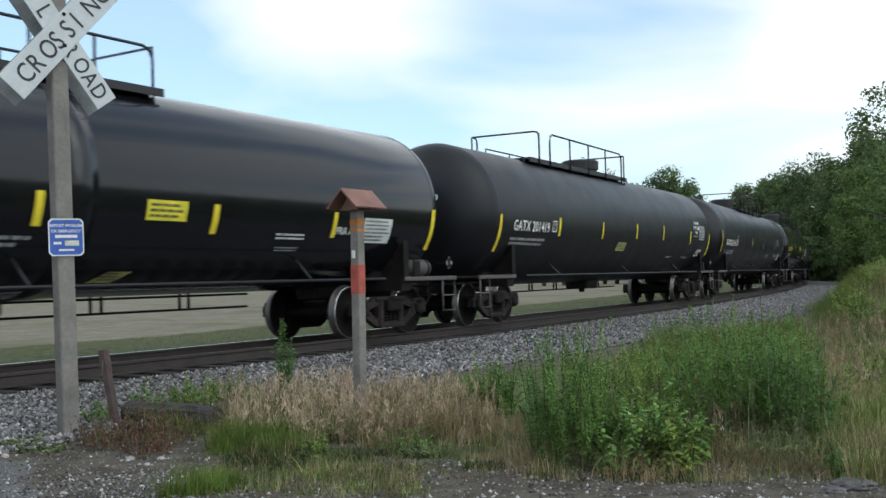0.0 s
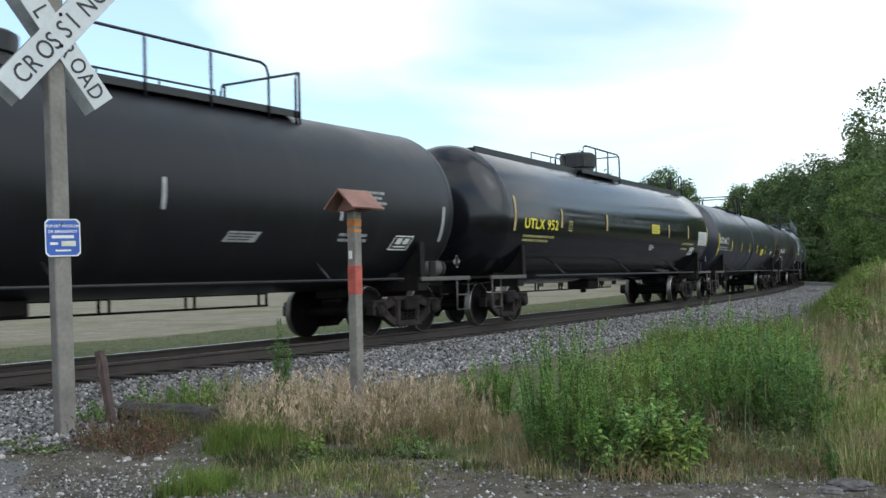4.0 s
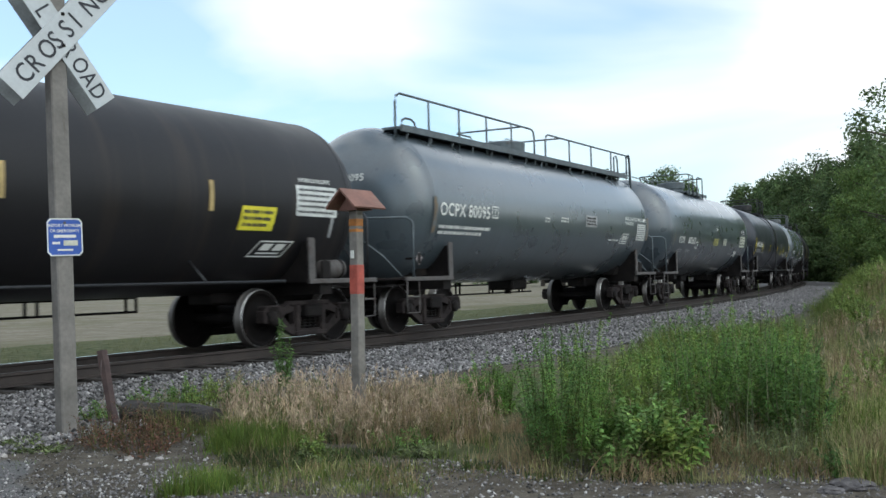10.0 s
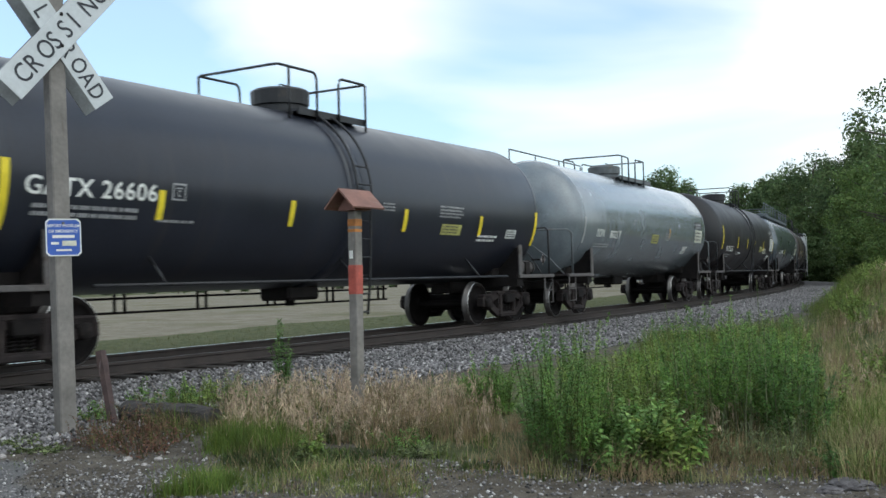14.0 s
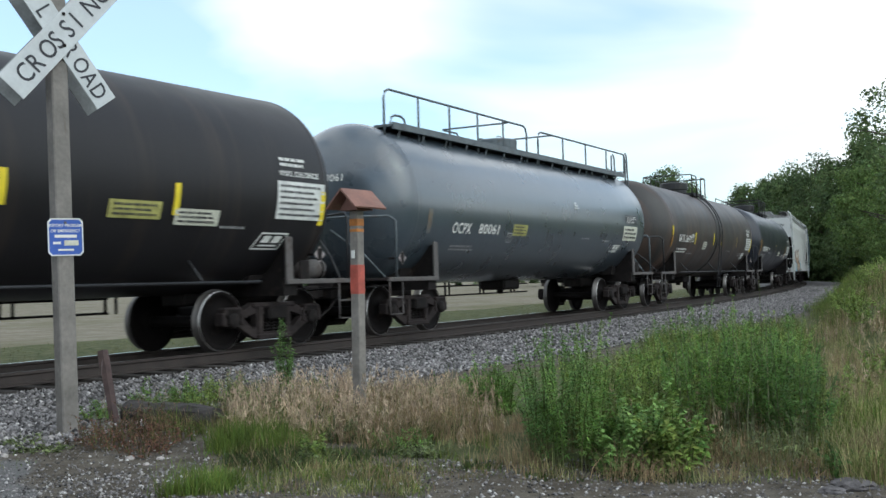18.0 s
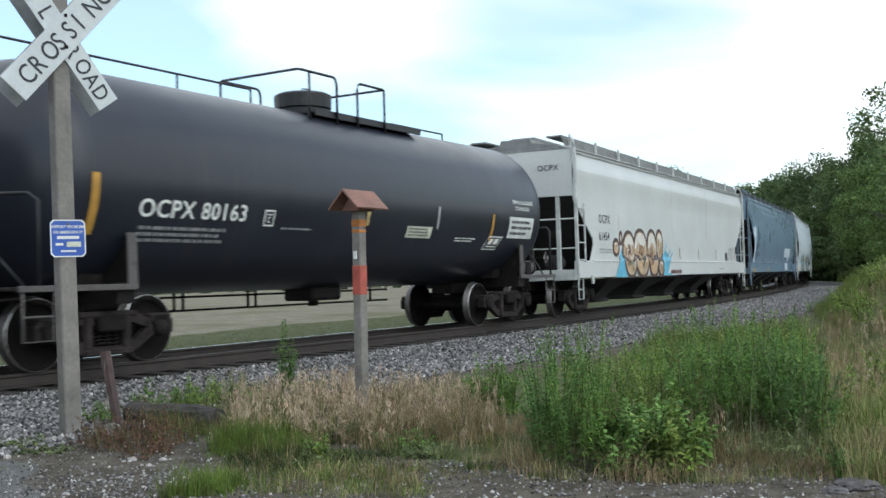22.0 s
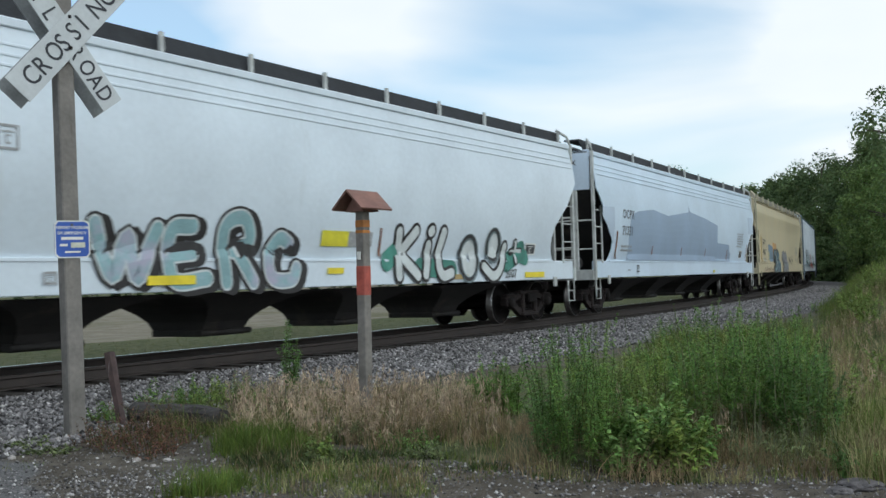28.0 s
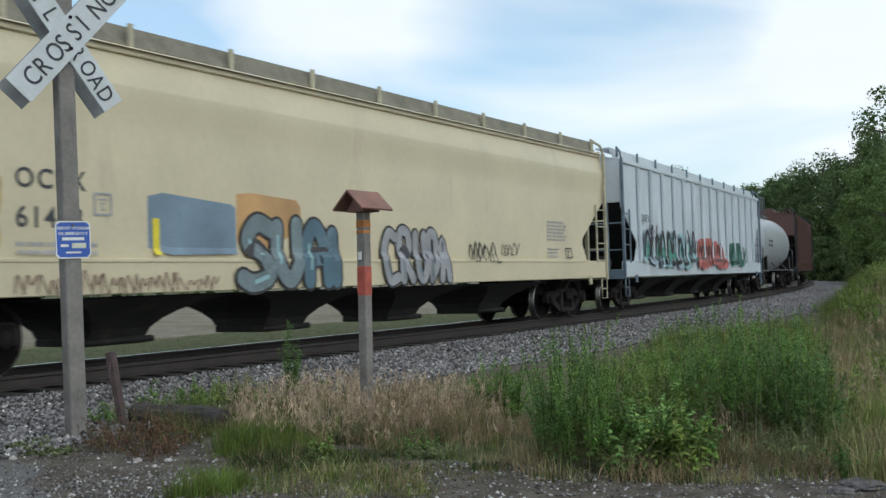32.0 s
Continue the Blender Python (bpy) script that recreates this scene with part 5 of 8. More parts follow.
def hopper_car(label, front, length, body, trim, roof, edge, bulge=0.05, lines=False, ribs=0, decor=(), truck_in=2.15, lag=0.0):
    car = tagged(new("hopper_car"), label, "hopper car", HOPPERS)
    h = length / 2
    e = h - 0.68
    for sg in (-1, 1):
        sheet = part("side_sheet", side_sheet(length, edge, bulge, sg), body, car)
        sheet.data.set_sharp_from_angle(angle=0.5)
        bm = bmesh.new()
        y0, y1 = sorted((sg * (HALF - 0.06), sg * (HALF + 0.02)))
        box(bm, -e, e, y0, y1, SILL0, SILL1, 0.012)
        box(bm, -e + 1.2, e - 1.2, sg * HALF - 0.035, sg * HALF + 0.035, SILL1 - 0.03, SILL1 + 0.02, 0.006)
        part("side_sill", bm, body, car)
        bm = bmesh.new()
        yc = sg * (HALF - (0.11 if 0 < bulge < 0.1 else 0.02))
        box(bm, -e, e, yc - 0.05, yc + 0.05, EAVE - 0.08, EAVE + 0.04, 0.015)
        part("eave_rail", bm, body, car)
        if lines:
            for k in range(3):
                bm = bmesh.new()
                z = EAVE - 0.3 - 0.13 * k
                y = sg * (HALF - 0.045 + flare(z, bulge))
                box(bm, -e + 0.1, e - 0.1, y - 0.03, y + 0.03, z - 0.02, z + 0.02, 0.008)
                part("stiffener", bm, body, car)
        for k in range(ribs):
            x = -e + 1.6 + (2 * e - 3.2) * k / (ribs - 1)
            bm = bmesh.new()
            box(bm, x - 0.05, x + 0.05, sg * (HALF + 0.03) - 0.05, sg * (HALF + 0.03) + 0.05, SILL1, EAVE - 0.1, 0.02)
            part("side_rib", bm, body, car)
        # running board with its posts along the roof edge
        bm = bmesh.new()
        box(bm, -e, e, sg * 1.06 - 0.22, sg * 1.06 + 0.2, 4.6, 4.64)
        board = part("running_board", bm, roof, car)
        # slats stand for the mesh plus the shadow under the running board
        for k in range(4):
            z = 4.38 + 0.065 * k
            part("slat", box(bmesh.new(), -e, e, sg * (1.36 - 0.03 * k) - 0.012, sg * (1.36 - 0.03 * k) + 0.012, z - 0.02, z + 0.035), roof, board)
        n = 11
        for k in range(n):
            x = -e + 0.25 + (2 * e - 0.5) * k / (n - 1)
            bm = bmesh.new()
            prism(bm, [(x - 0.035, 4.28), (x + 0.035, 4.28), (x + 0.035, 4.65), (x - 0.035, 4.65)], sg * 1.42 - 0.02, sg * 1.42 + 0.03)
            part("board_bracket", bm, trim, car)
    # roof
    bm = bmesh.new()
    sec = [(-HALF, EAVE), (-1.1, 4.4), (-0.45, 4.5), (-0.4, 4.62), (0.4, 4.62), (0.45, 4.5), (1.1, 4.4), (HALF, EAVE)]
    a = [bm.verts.new((-e, y, z)) for y, z in sec]
    b = [bm.verts.new((e, y, z)) for y, z in sec]
    for k in range(len(sec) - 1):
        bm.faces.new((a[k], a[k + 1], b[k + 1], b[k]))
    bm.faces.new(a), bm.faces.new(b[::-1])
    roof_ob = part("roof", bm, roof, car)
    for k in range(5):
        bm = bmesh.new()
        x = -e + 1.6 + (2 * e - 3.2) * k / 4
        box(bm, x - 1.1, x + 1.1, -0.36, 0.36, 4.62, 4.72, 0.03)
        part("hatch_cover", bm, roof, roof_ob)
    for sg in (-1, 1):
        x = sg * e
        # end wall above, slope sheet below, end sill and platform
        bm = bmesh.new()
        d = edge[1][1]
        c, f = sorted((x, x - sg * 0.04))
        box(bm, c, f, -HALF + 0.05, HALF - 0.05, d - 0.02, 4.35, 0.01)
        part("end_wall", bm, body, car)
        # shade under the slope sheet is put into its dark coat
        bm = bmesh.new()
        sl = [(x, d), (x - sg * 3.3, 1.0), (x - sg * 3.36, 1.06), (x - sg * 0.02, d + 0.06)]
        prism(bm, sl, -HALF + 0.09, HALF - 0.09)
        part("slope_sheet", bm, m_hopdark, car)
        bm = bmesh.new()
        c, f = sorted((x + sg * 0.05, x - sg * 1.2))
        box(bm, c, f, -HALF + 0.02, HALF - 0.02, SILL0 + 0.02, SILL0 + 0.1, 0.01)
        box(bm, *sorted((x + sg * 0.06, x - sg * 0.02)), -HALF, HALF, SILL0 - 0.05, SILL0 + 0.22, 0.01)
        part("end_sill", bm, trim, car)
        bm = bmesh.new()
        box(bm, *sorted((x + sg * 0.1, x - sg * 3.6)), -0.3, 0.3, 0.68, 1.02, 0.02)
        part("centre_sill", bm, m_steel, car)
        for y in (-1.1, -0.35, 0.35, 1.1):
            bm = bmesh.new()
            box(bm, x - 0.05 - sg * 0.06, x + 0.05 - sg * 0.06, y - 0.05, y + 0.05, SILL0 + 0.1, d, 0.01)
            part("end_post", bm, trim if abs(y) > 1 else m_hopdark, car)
        bm = bmesh.new()
        tube(bm, [(x - sg * 0.03, -HALF, 2.5), (x - sg * 0.03, HALF, 2.5)], 0.025, 5)
        tube(bm, [(x - sg * 0.03, -HALF, 1.75), (x - sg * 0.03, 0.2, 1.75)], 0.02, 5)
        part("end_rail", bm, trim, car)
        bm = lathe_x(bmesh.new(), [(x - sg * 0.9, 0.0), (x - sg * 0.9, 0.2), (x - sg * 0.35, 0.2), (x - sg * 0.35, 0.0)], 14, -0.75, 1.4)
        part("brake_cylinder", bm, m_hopdark, car)
        for ys in (-1, 1):
            y = ys * (HALF + 0.03)
            bm = bmesh.new()
            x2 = x - sg * 0.6
            box(bm, x - 0.04, x + 0.04, y - 0.04, y + 0.04, SILL0 - 0.05, 4.3, 0.008)
            ladder = part("corner_post", bm, trim, car)
            part("grab_bar", tube(bmesh.new(), [(x, y, 4.28), (x - sg * 0.06, y * 0.97, 4.5), (x - sg * 0.3, y * 0.86, 4.66)], 0.035, 6), trim, ladder)
            part("stile", box(bmesh.new(), x2 - 0.025, x2 + 0.025, y - 0.02, y + 0.02, SILL0 + 0.4, 2.9, 0.005), trim, ladder)
            k = 1.45
            while k < 2.95:
                part("rung", tube(bmesh.new(), [(x, y, k), (x2, y, k)], 0.017, 5), trim, ladder)
                k += 0.44
            bm = bmesh.new()
            a0, b0 = x - sg * 0.02, x - sg * 0.36
            tube(bm, [(a0, y, SILL0 - 0.02), (a0, y, 0.45), (b0, y, 0.45), (b0, y, SILL0 - 0.02)], 0.02, 5)
            tube(bm, [(a0, y, 0.7), (b0, y, 0.7)], 0.016, 5)
            part("step", bm, trim, car)
            bm = bmesh.new()
            q = x - sg * 1.1
            prism(bm, [(q - 0.07, SILL0 - 0.16), (q + 0.07, SILL0 - 0.16), (q + 0.09, SILL0 + 0.06), (q - 0.09, SILL0 + 0.06)], y - 0.02, y + 0.02)
            part("jacking_pad", bm, trim, car)
        coupler(car, sg * h, sg)
        add_truck(car, sg * (h - truck_in))
    # four discharge bays
    n, span = 4, 2 * h - 7.0
    for k in range(n):
        x = -span / 2 + span * (k + 0.5) / n
        w = span / n / 2
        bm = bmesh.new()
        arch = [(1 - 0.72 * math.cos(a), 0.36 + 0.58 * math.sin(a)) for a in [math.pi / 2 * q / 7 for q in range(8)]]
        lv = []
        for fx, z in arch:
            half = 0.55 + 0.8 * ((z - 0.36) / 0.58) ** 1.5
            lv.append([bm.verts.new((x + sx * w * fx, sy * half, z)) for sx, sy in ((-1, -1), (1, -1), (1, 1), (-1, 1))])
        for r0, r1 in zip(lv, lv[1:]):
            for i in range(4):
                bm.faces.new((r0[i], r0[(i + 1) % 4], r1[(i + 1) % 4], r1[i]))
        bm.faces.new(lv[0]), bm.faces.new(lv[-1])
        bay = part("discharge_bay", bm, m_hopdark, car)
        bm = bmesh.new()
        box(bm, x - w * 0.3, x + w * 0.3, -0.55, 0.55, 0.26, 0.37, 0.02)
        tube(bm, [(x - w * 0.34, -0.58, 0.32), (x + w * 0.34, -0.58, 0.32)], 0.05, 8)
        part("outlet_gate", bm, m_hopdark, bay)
    for dc in decor:
        kind, u, z, mat = dc[:4]
        x = -h + u - lag
        base = 0.06 if ribs else 0.0
        lay = dc[-1] if kind == "patch" and len(dc) > 6 else 0.006
        if kind == "words":
            part("lettering", on_side(lettering(dc[4], dc[5], dc[6] if len(dc) > 6 else 1.1, 0.006), x, z, bulge, base + 0.008), mat, car)
        elif kind == "bars":
            tagged(part("stencil", on_side(bars(dc[4], dc[5], dc[6], 0.45, seed=int(u * 9)), x, z, bulge, base + 0.006), mat, car), kind="stuff")
        elif kind == "patch":
            part("repainted_patch", on_side(slab(dc[4], dc[5], 1, 8), x, z, bulge, base + lay), mat, car)
        elif kind == "frame":
            part("data_frame", on_side(frame_shape(dc[4], dc[5], 0.03), x, z, bulge, base + 0.012), mat, car)
        elif kind == "strip":
            part("reflective_strip", on_side(slab(dc[4], dc[5], 1, 6), x, z, bulge, base + 0.012), mat, car)
        elif kind == "blob":
            part("graffiti_cloud", on_side(blob(dc[4], dc[5], int(u * 13)), x, z, bulge, dc[6]), mat, car)
        elif kind == "end":
            part("end_lettering", on_head(lettering(dc[4], dc[5], 1.1, 0.003), u, z, -e - 0.012, 0), mat, car)
    CARS.append((car, front, length, truck_in))
    return car


def blob(w, h, seed):
    rng = random.Random(seed)
    bm = bmesh.new()
    n = 26
    vs = []
    for k in range(n):
        a = 2 * math.pi * k / n
        r = 1 + rng.uniform(-0.22, 0.16)
        vs.append(bm.verts.new((w / 2 + w / 2 * r * math.copysign(abs(math.cos(a)) ** 0.6, math.cos(a)), h / 2 + h / 2 * min(r, 1.05) * math.copysign(abs(math.sin(a)) ** 0.6, math.sin(a)), 0)))
    bm.faces.new(vs)
    me = bpy.data.meshes.new("blob")
    bm.to_mesh(me)
    bm.free()
    return me


def smooth_line(pts, closed=False, n=7):
    """A smooth line through the points."""
    p = [Vector((a, b)) for a, b in pts]
    if len(p) < 3:
        return [p[0].lerp(p[-1], k / n) for k in range(n + 1)]
    out = []
    m = len(p)
    for i in range(m if closed else m - 1):
        a, b = p[i], p[(i + 1) % m]
        p0 = p[i - 1] if closed or i else a * 2 - b
        p3 = p[(i + 2) % m] if closed or i + 2 < m else b * 2 - a
        for k in range(n):
            t = k / n
            out.append(0.5 * (2 * a + (b - p0) * t + (2 * p0 - 5 * a + 4 * b - p3) * t * t + (3 * a - p0 - 3 * b + p3) * t ** 3))
    if not closed:
        out.append(p[-1])
    return out


def sprayed(car, length, bulge, name, mat, strokes, width, depth, dx=0.0, dz=0.0, closed=False):
    """Paint strokes on the near side: lines of (place along the car, height) with round ends."""
    for j, pts in enumerate(strokes):
        line = smooth_line(pts, closed)
        bm = bmesh.new()
        lay = depth + 0.0006 * j

        def at(q):
            z = q.y + dz
            return bm.verts.new((q.x + dx - length / 2, side_y(z, bulge, 0.008 + lay), z))
        m = len(line)
        left, right = [], []
        for k, q in enumerate(line):
            a, b = line[(k - 1) % m if closed else max(k - 1, 0)], line[(k + 1) % m if closed else min(k + 1, m - 1)]
            d = (b - a)
            d = d.normalized() if d.length > 1e-6 else Vector((1, 0))
            nrm = Vector((-d.y, d.x)) * (width / 2)
            if not closed and k in (0, m - 1):
                end = []
                for c in range(1, 6):
                    ang = math.pi * c / 6
                    end.append(at(q + (nrm * math.cos(ang) + (-d if k == 0 else d) * (width / 2) * math.sin(ang))))
                l0, r0 = at(q + nrm), at(q - nrm)
                bm.faces.new([l0] + end + [r0] if k == 0 else [r0] + end[::-1] + [l0])
                left.append(l0), right.append(r0)
            else:
                left.append(at(q + nrm)), right.append(at(q - nrm))
        for k in range(m if closed else m - 1):
            q = (k + 1) % m
            bm.faces.new((left[k], right[k], right[q], left[q]))
        part(name, bm, mat, car)


def painted_out(car, length, bulge, mat, top, low, depth, name="repainted_patch"):
    """An area rolled over with paint between two lines of (place along the car, height)."""
    bm = bmesh.new()
    us = sorted({u for u, _ in top} | set(np.linspace(top[0][0], top[-1][0], 40).round(3)))
    cols = []
    for u in us:
        z0, z1 = (float(np.interp(u, [q[0] for q in ln], [q[1] for q in ln])) for ln in (low, top))
        col = []
        for k in range(9):
            z = z0 + (z1 - z0) * k / 8
            col.append(bm.verts.new((u - length / 2, side_y(z, bulge, depth), z)))
        cols.append(col)
    for a, b in zip(cols, cols[1:]):
        for k in range(8):
            bm.faces.new((a[k], b[k], b[k + 1], a[k + 1]))
    part(name, bm, mat, car)


def hop_paint(name, base, stain, at=0.62, rough=0.36, coat=0.0):
    return paint(name, base, rough, coat=coat, metal=0.0, var=0.1, scale=0.7, fine=12, bump=0.03, depth=0.004, stain=stain, stain_at=at, stain_scale=(1.3, 1.0, 0.3))


# grime, and the shade of the recessed ends, in one dark tone
m_hopdark = paint("grimy_shaded_underside", (0.024, 0.021, 0.02), 0.8, var=0.5, scale=3, fine=30, stain=(0.06, 0.047, 0.038), stain_at=0.55, stain_scale=(2, 2, 2))
h_white = hop_paint("off_white", (0.575, 0.58, 0.565), (0.48, 0.45, 0.4))
h_blue = hop_paint("steel_blue", (0.2, 0.285, 0.385), (0.21, 0.29, 0.38), rough=0.3, coat=0.4)
h_grey = hop_paint("pale_grey_white", (0.67, 0.735, 0.79), (0.565, 0.605, 0.63), 0.66)
h_cool = hop_paint("pale_cool_grey", (0.63, 0.73, 0.83), (0.53, 0.61, 0.7), 0.64)
h_beige = hop_paint("faded_cream_yellow", (0.6, 0.515, 0.345), (0.5, 0.42, 0.29), 0.6)
h_steel = hop_paint("weathered_pale_grey", (0.56, 0.6, 0.63), (0.42, 0.44, 0.45), 0.58)
r_dark = paint("dark_roof", (0.035, 0.037, 0.042), 0.75, var=0.4, scale=3, fine=30)
r_pale = paint("pale_grey_roof", (0.2, 0.2, 0.195), 0.7, var=0.35, scale=3, fine=30)
r_tan = paint("tan_grey_roof", (0.24, 0.22, 0.17), 0.7, var=0.35, scale=3, fine=30)
w_trim = paint("worn_white_trim", (0.5, 0.51, 0.49), 0.6, var=0.3, scale=4, fine=30, stain=(0.2, 0.16, 0.13), stain_at=0.6, stain_scale=(3, 3, 3))
b_trim = paint("worn_blue_trim", (0.13, 0.17, 0.21), 0.6, var=0.3, scale=4, fine=30)
y_trim = paint("worn_cream_trim", (0.44, 0.4, 0.28), 0.6, var=0.3, scale=4, fine=30)
c_black = paint("spray_black", (0.025, 0.022, 0.022), 0.5, var=0.3, bump=0)
c_brown = paint("spray_brown", (0.2, 0.075, 0.03), 0.5, var=0.3, bump=0)
c_tan = paint("spray_tan", (0.45, 0.3, 0.17), 0.5, var=0.55, scale=2.0, fine=8, bump=0, stain=(0.55, 0.48, 0.4), stain_at=0.5, stain_scale=(1.5, 1.5, 1.5))
c_cyan = paint("spray_cyan", (0.12, 0.4, 0.55), 0.5, var=0.4, scale=1.5, bump=0)
c_teal = paint("spray_pale_teal", (0.27, 0.43, 0.45), 0.5, var=0.3, scale=2, bump=0, stain=(0.42, 0.4, 0.5), stain_at=0.5, stain_scale=(1, 1, 1.5))
c_green = paint("spray_green", (0.06, 0.22, 0.17), 0.5, var=0.4, bump=0)
c_white = paint("spray_white", (0.6, 0.63, 0.62), 0.5, var=0.15, bump=0)
c_blue = paint("spray_blue", (0.17, 0.23, 0.29), 0.55, var=0.35, scale=1.2, bump=0)
c_orange = paint("spray_orange", (0.5, 0.29, 0.12), 0.55, var=0.3, scale=1.2, bump=0)
c_slate = paint("spray_slate", (0.16, 0.2, 0.21), 0.55, var=0.4, scale=1.5, bump=0, stain=(0.3, 0.38, 0.4), stain_at=0.55, stain_scale=(2, 2, 2))
c_deep = paint("spray_deep_teal", (0.085, 0.15, 0.19), 0.55, var=0.35, scale=1.5, bump=0, stain=(0.19, 0.24, 0.26), stain_at=0.55, stain_scale=(2, 2, 2))
c_lilac = paint("spray_grey_lilac", (0.3, 0.3, 0.31), 0.55, var=0.3, scale=2, bump=0)
c_red = paint("spray_red", (0.42, 0.12, 0.1), 0.55, var=0.3, bump=0)
c_patch = paint("patch_blue_grey", (0.31, 0.39, 0.5), 0.5, var=0.12, scale=1.0, bump=0)
c_patch2 = paint("patch_pale", (0.5, 0.58, 0.68), 0.5, var=0.1, scale=1.0, bump=0)
D = m_darktext

car15 = hopper_car("off-white covered hopper with brown bubble graffiti", 239.75, 21.7, h_white, w_trim, r_pale, SHARP_EDGE, 0.07, lag=0.25, decor=[
    ("end", -0.6, 3.75, D, "OCPX", 0.2), ("words", 2.8, 2.45, D, "OCPX", 0.32, 1.15), ("words", 2.8, 1.98, D, "61454", 0.32, 1.1), ("bars", 2.8, 1.62, G, 2, 1.3, 0.16),
    ("strip", 11.0, 1.5, c_brown, 0.07, 0.4), ("strip", 13.6, 1.5, c_brown, 0.07, 0.4), ("strip", 16.3, 1.5, c_brown, 0.07, 0.4), ("strip", 19.6, 1.5, c_brown, 0.07, 0.6), ("frame", 17.9, 1.5, D, 0.45, 0.3), ("patch", 17.95, 1.53, D, 0.38, 0.23),
    ("bars", 18.6, 1.5, G, 6, 0.9, 0.5), ("bars", 16.5, 1.12, G, 1, 1.0, 0.1), ("strip", 14.9, 2.2, G, 0.03, 1.8)])

car16 = hopper_car("steel-blue covered hopper with white paint-out patches", 261.45, 20.7, h_blue, b_trim, r_dark, ROUND_EDGE, 0.19, lines=True, lag=-0.45, decor=[
    ("words", 2.45, 2.55, D, "BFGX", 0.3, 1.2), ("words", 2.45, 2.12, D, "1608", 0.3, 1.15), ("bars", 2.4, 1.72, D, 2, 1.0, 0.2),
    ("patch", 13.2, 1.75, h_grey, 2.7, 0.5), ("patch", 14.9, 1.55, h_grey, 0.5, 0.2), ("patch", 13.6, 1.05, h_grey, 1.4, 0.4), ("frame", 16.2, 1.75, W, 0.35, 0.22), ("strip", 1.1, 1.02, m_fadeyellow, 0.9, 0.13), ("strip", 6.0, 1.05, m_fadeyellow, 0.9, 0.1), ("bars", 2.2, 1.2, D, 1, 0.4, 0.1)])

car17 = hopper_car("pale grey covered hopper with teal and green graffiti", 282.15, 20.57, h_grey, w_trim, r_dark, ROUND_EDGE, 0.19, lines=True, lag=-0.35, decor=[
    ("words", 2.0, 2.6, D, "OCPX", 0.3, 1.25), ("words", 2.0, 2.12, D, "71163", 0.34, 1.25), ("bars", 1.9, 1.65, G, 2, 1.1, 0.22), 
    ("patch", 9.42, 1.66, p_yellow, 0.74, 0.26, 0.02), ("patch", 10.16, 1.66, G, 0.7, 0.26, 0.02), ("strip", 2.0, 1.1, m_yellow, 0.9, 0.12), ("patch", 5.62, 1.08, m_yellow, 0.9, 0.13, 0.045), ("strip", 9.6, 1.2, m_yellow, 0.45, 0.1), ("strip", 16.85, 1.05, m_yellow, 0.98, 0.12), ("patch", 16.88, 1.56, D, 0.5, 0.26, 0.004), ("frame", 16.88, 1.56, W, 0.5, 0.26),
    ("strip", 13.4, 1.05, m_fadeyellow, 0.9, 0.1), ("frame", 4.0, 1.12, G, 0.2, 0.16), ("frame", 3.3, 2.7, G, 0.3, 0.3), ("strip", 11.1, 1.5, c_brown, 0.06, 0.5)])

car18 = hopper_car("pale cool-grey covered hopper with large blue-grey paint-out", 302.72, 21.83, h_cool, w_trim, r_dark, ROUND_EDGE, 0.19, lines=True, lag=-0.78, decor=[
    ("end", -0.6, 3.95, D, "OCPX", 0.2), ("end", -0.6, 3.65, D, "71331", 0.2), ("words", 2.0, 2.62, D, "OCPX", 0.34, 1.2), ("words", 2.0, 2.15, D, "71331", 0.36, 1.1), ("bars", 2.0, 1.68, G, 2, 1.1, 0.22), ("patch", 19.05, 2.62, c_patch2, 0.98, 0.7),
    ("strip", 1.5, 1.5, c_brown, 0.1, 0.75), ("strip", 5.0, 1.5, c_brown, 0.08, 0.4), ("strip", 8.4, 1.5, c_brown, 0.08, 0.4), ("strip", 11.7, 1.5, c_brown, 0.08, 0.4), ("strip", 15.2, 1.5, c_brown, 0.08, 0.4), ("strip", 18.8, 1.5, c_brown, 0.07, 0.65), ("bars", 16.92, 2.02, G, 6, 1.15, 0.6), ("patch", 17.5, 1.6, D, 0.48, 0.3, 0.004), ("frame", 17.5, 1.6, W, 0.48, 0.3),
    ("bars", 2.6, 1.15, D, 1, 0.3, 0.06), ("frame", 3.5, 1.12, D, 0.22, 0.2), ("patch", 12.9, 1.05, p_yellow, 0.3, 0.08, 0.02)])

car19 = hopper_car("faded cream-yellow covered hopper with layered graffiti", 324.55, 21.75, h_beige, y_trim, r_tan, SHARP_EDGE, 0.07, lag=-0.35, decor=[
    ("words", 2.6, 2.3, D, "OCPX", 0.34, 1.2), ("words", 2.6, 1.82, D, "61403", 0.36, 1.15), ("bars", 2.6, 1.47, G, 2, 1.2, 0.2), ("strip", 4.75, 1.5, m_yellow, 0.12, 0.5), ("frame", 3.75, 2.0, G, 0.3, 0.3),
    ("strip", 7.9, 1.5, m_yellow, 0.12, 0.5),
    ("bars", 17.2, 1.9, G, 6, 1.2, 0.5), ("frame", 18.2, 1.5, D, 0.4, 0.25), ("bars", 17.2, 1.5, G, 3, 0.7, 0.25), ("blob", 1.9, 1.46, m_fadeyellow, 0.5, 1.3, 0.002)])

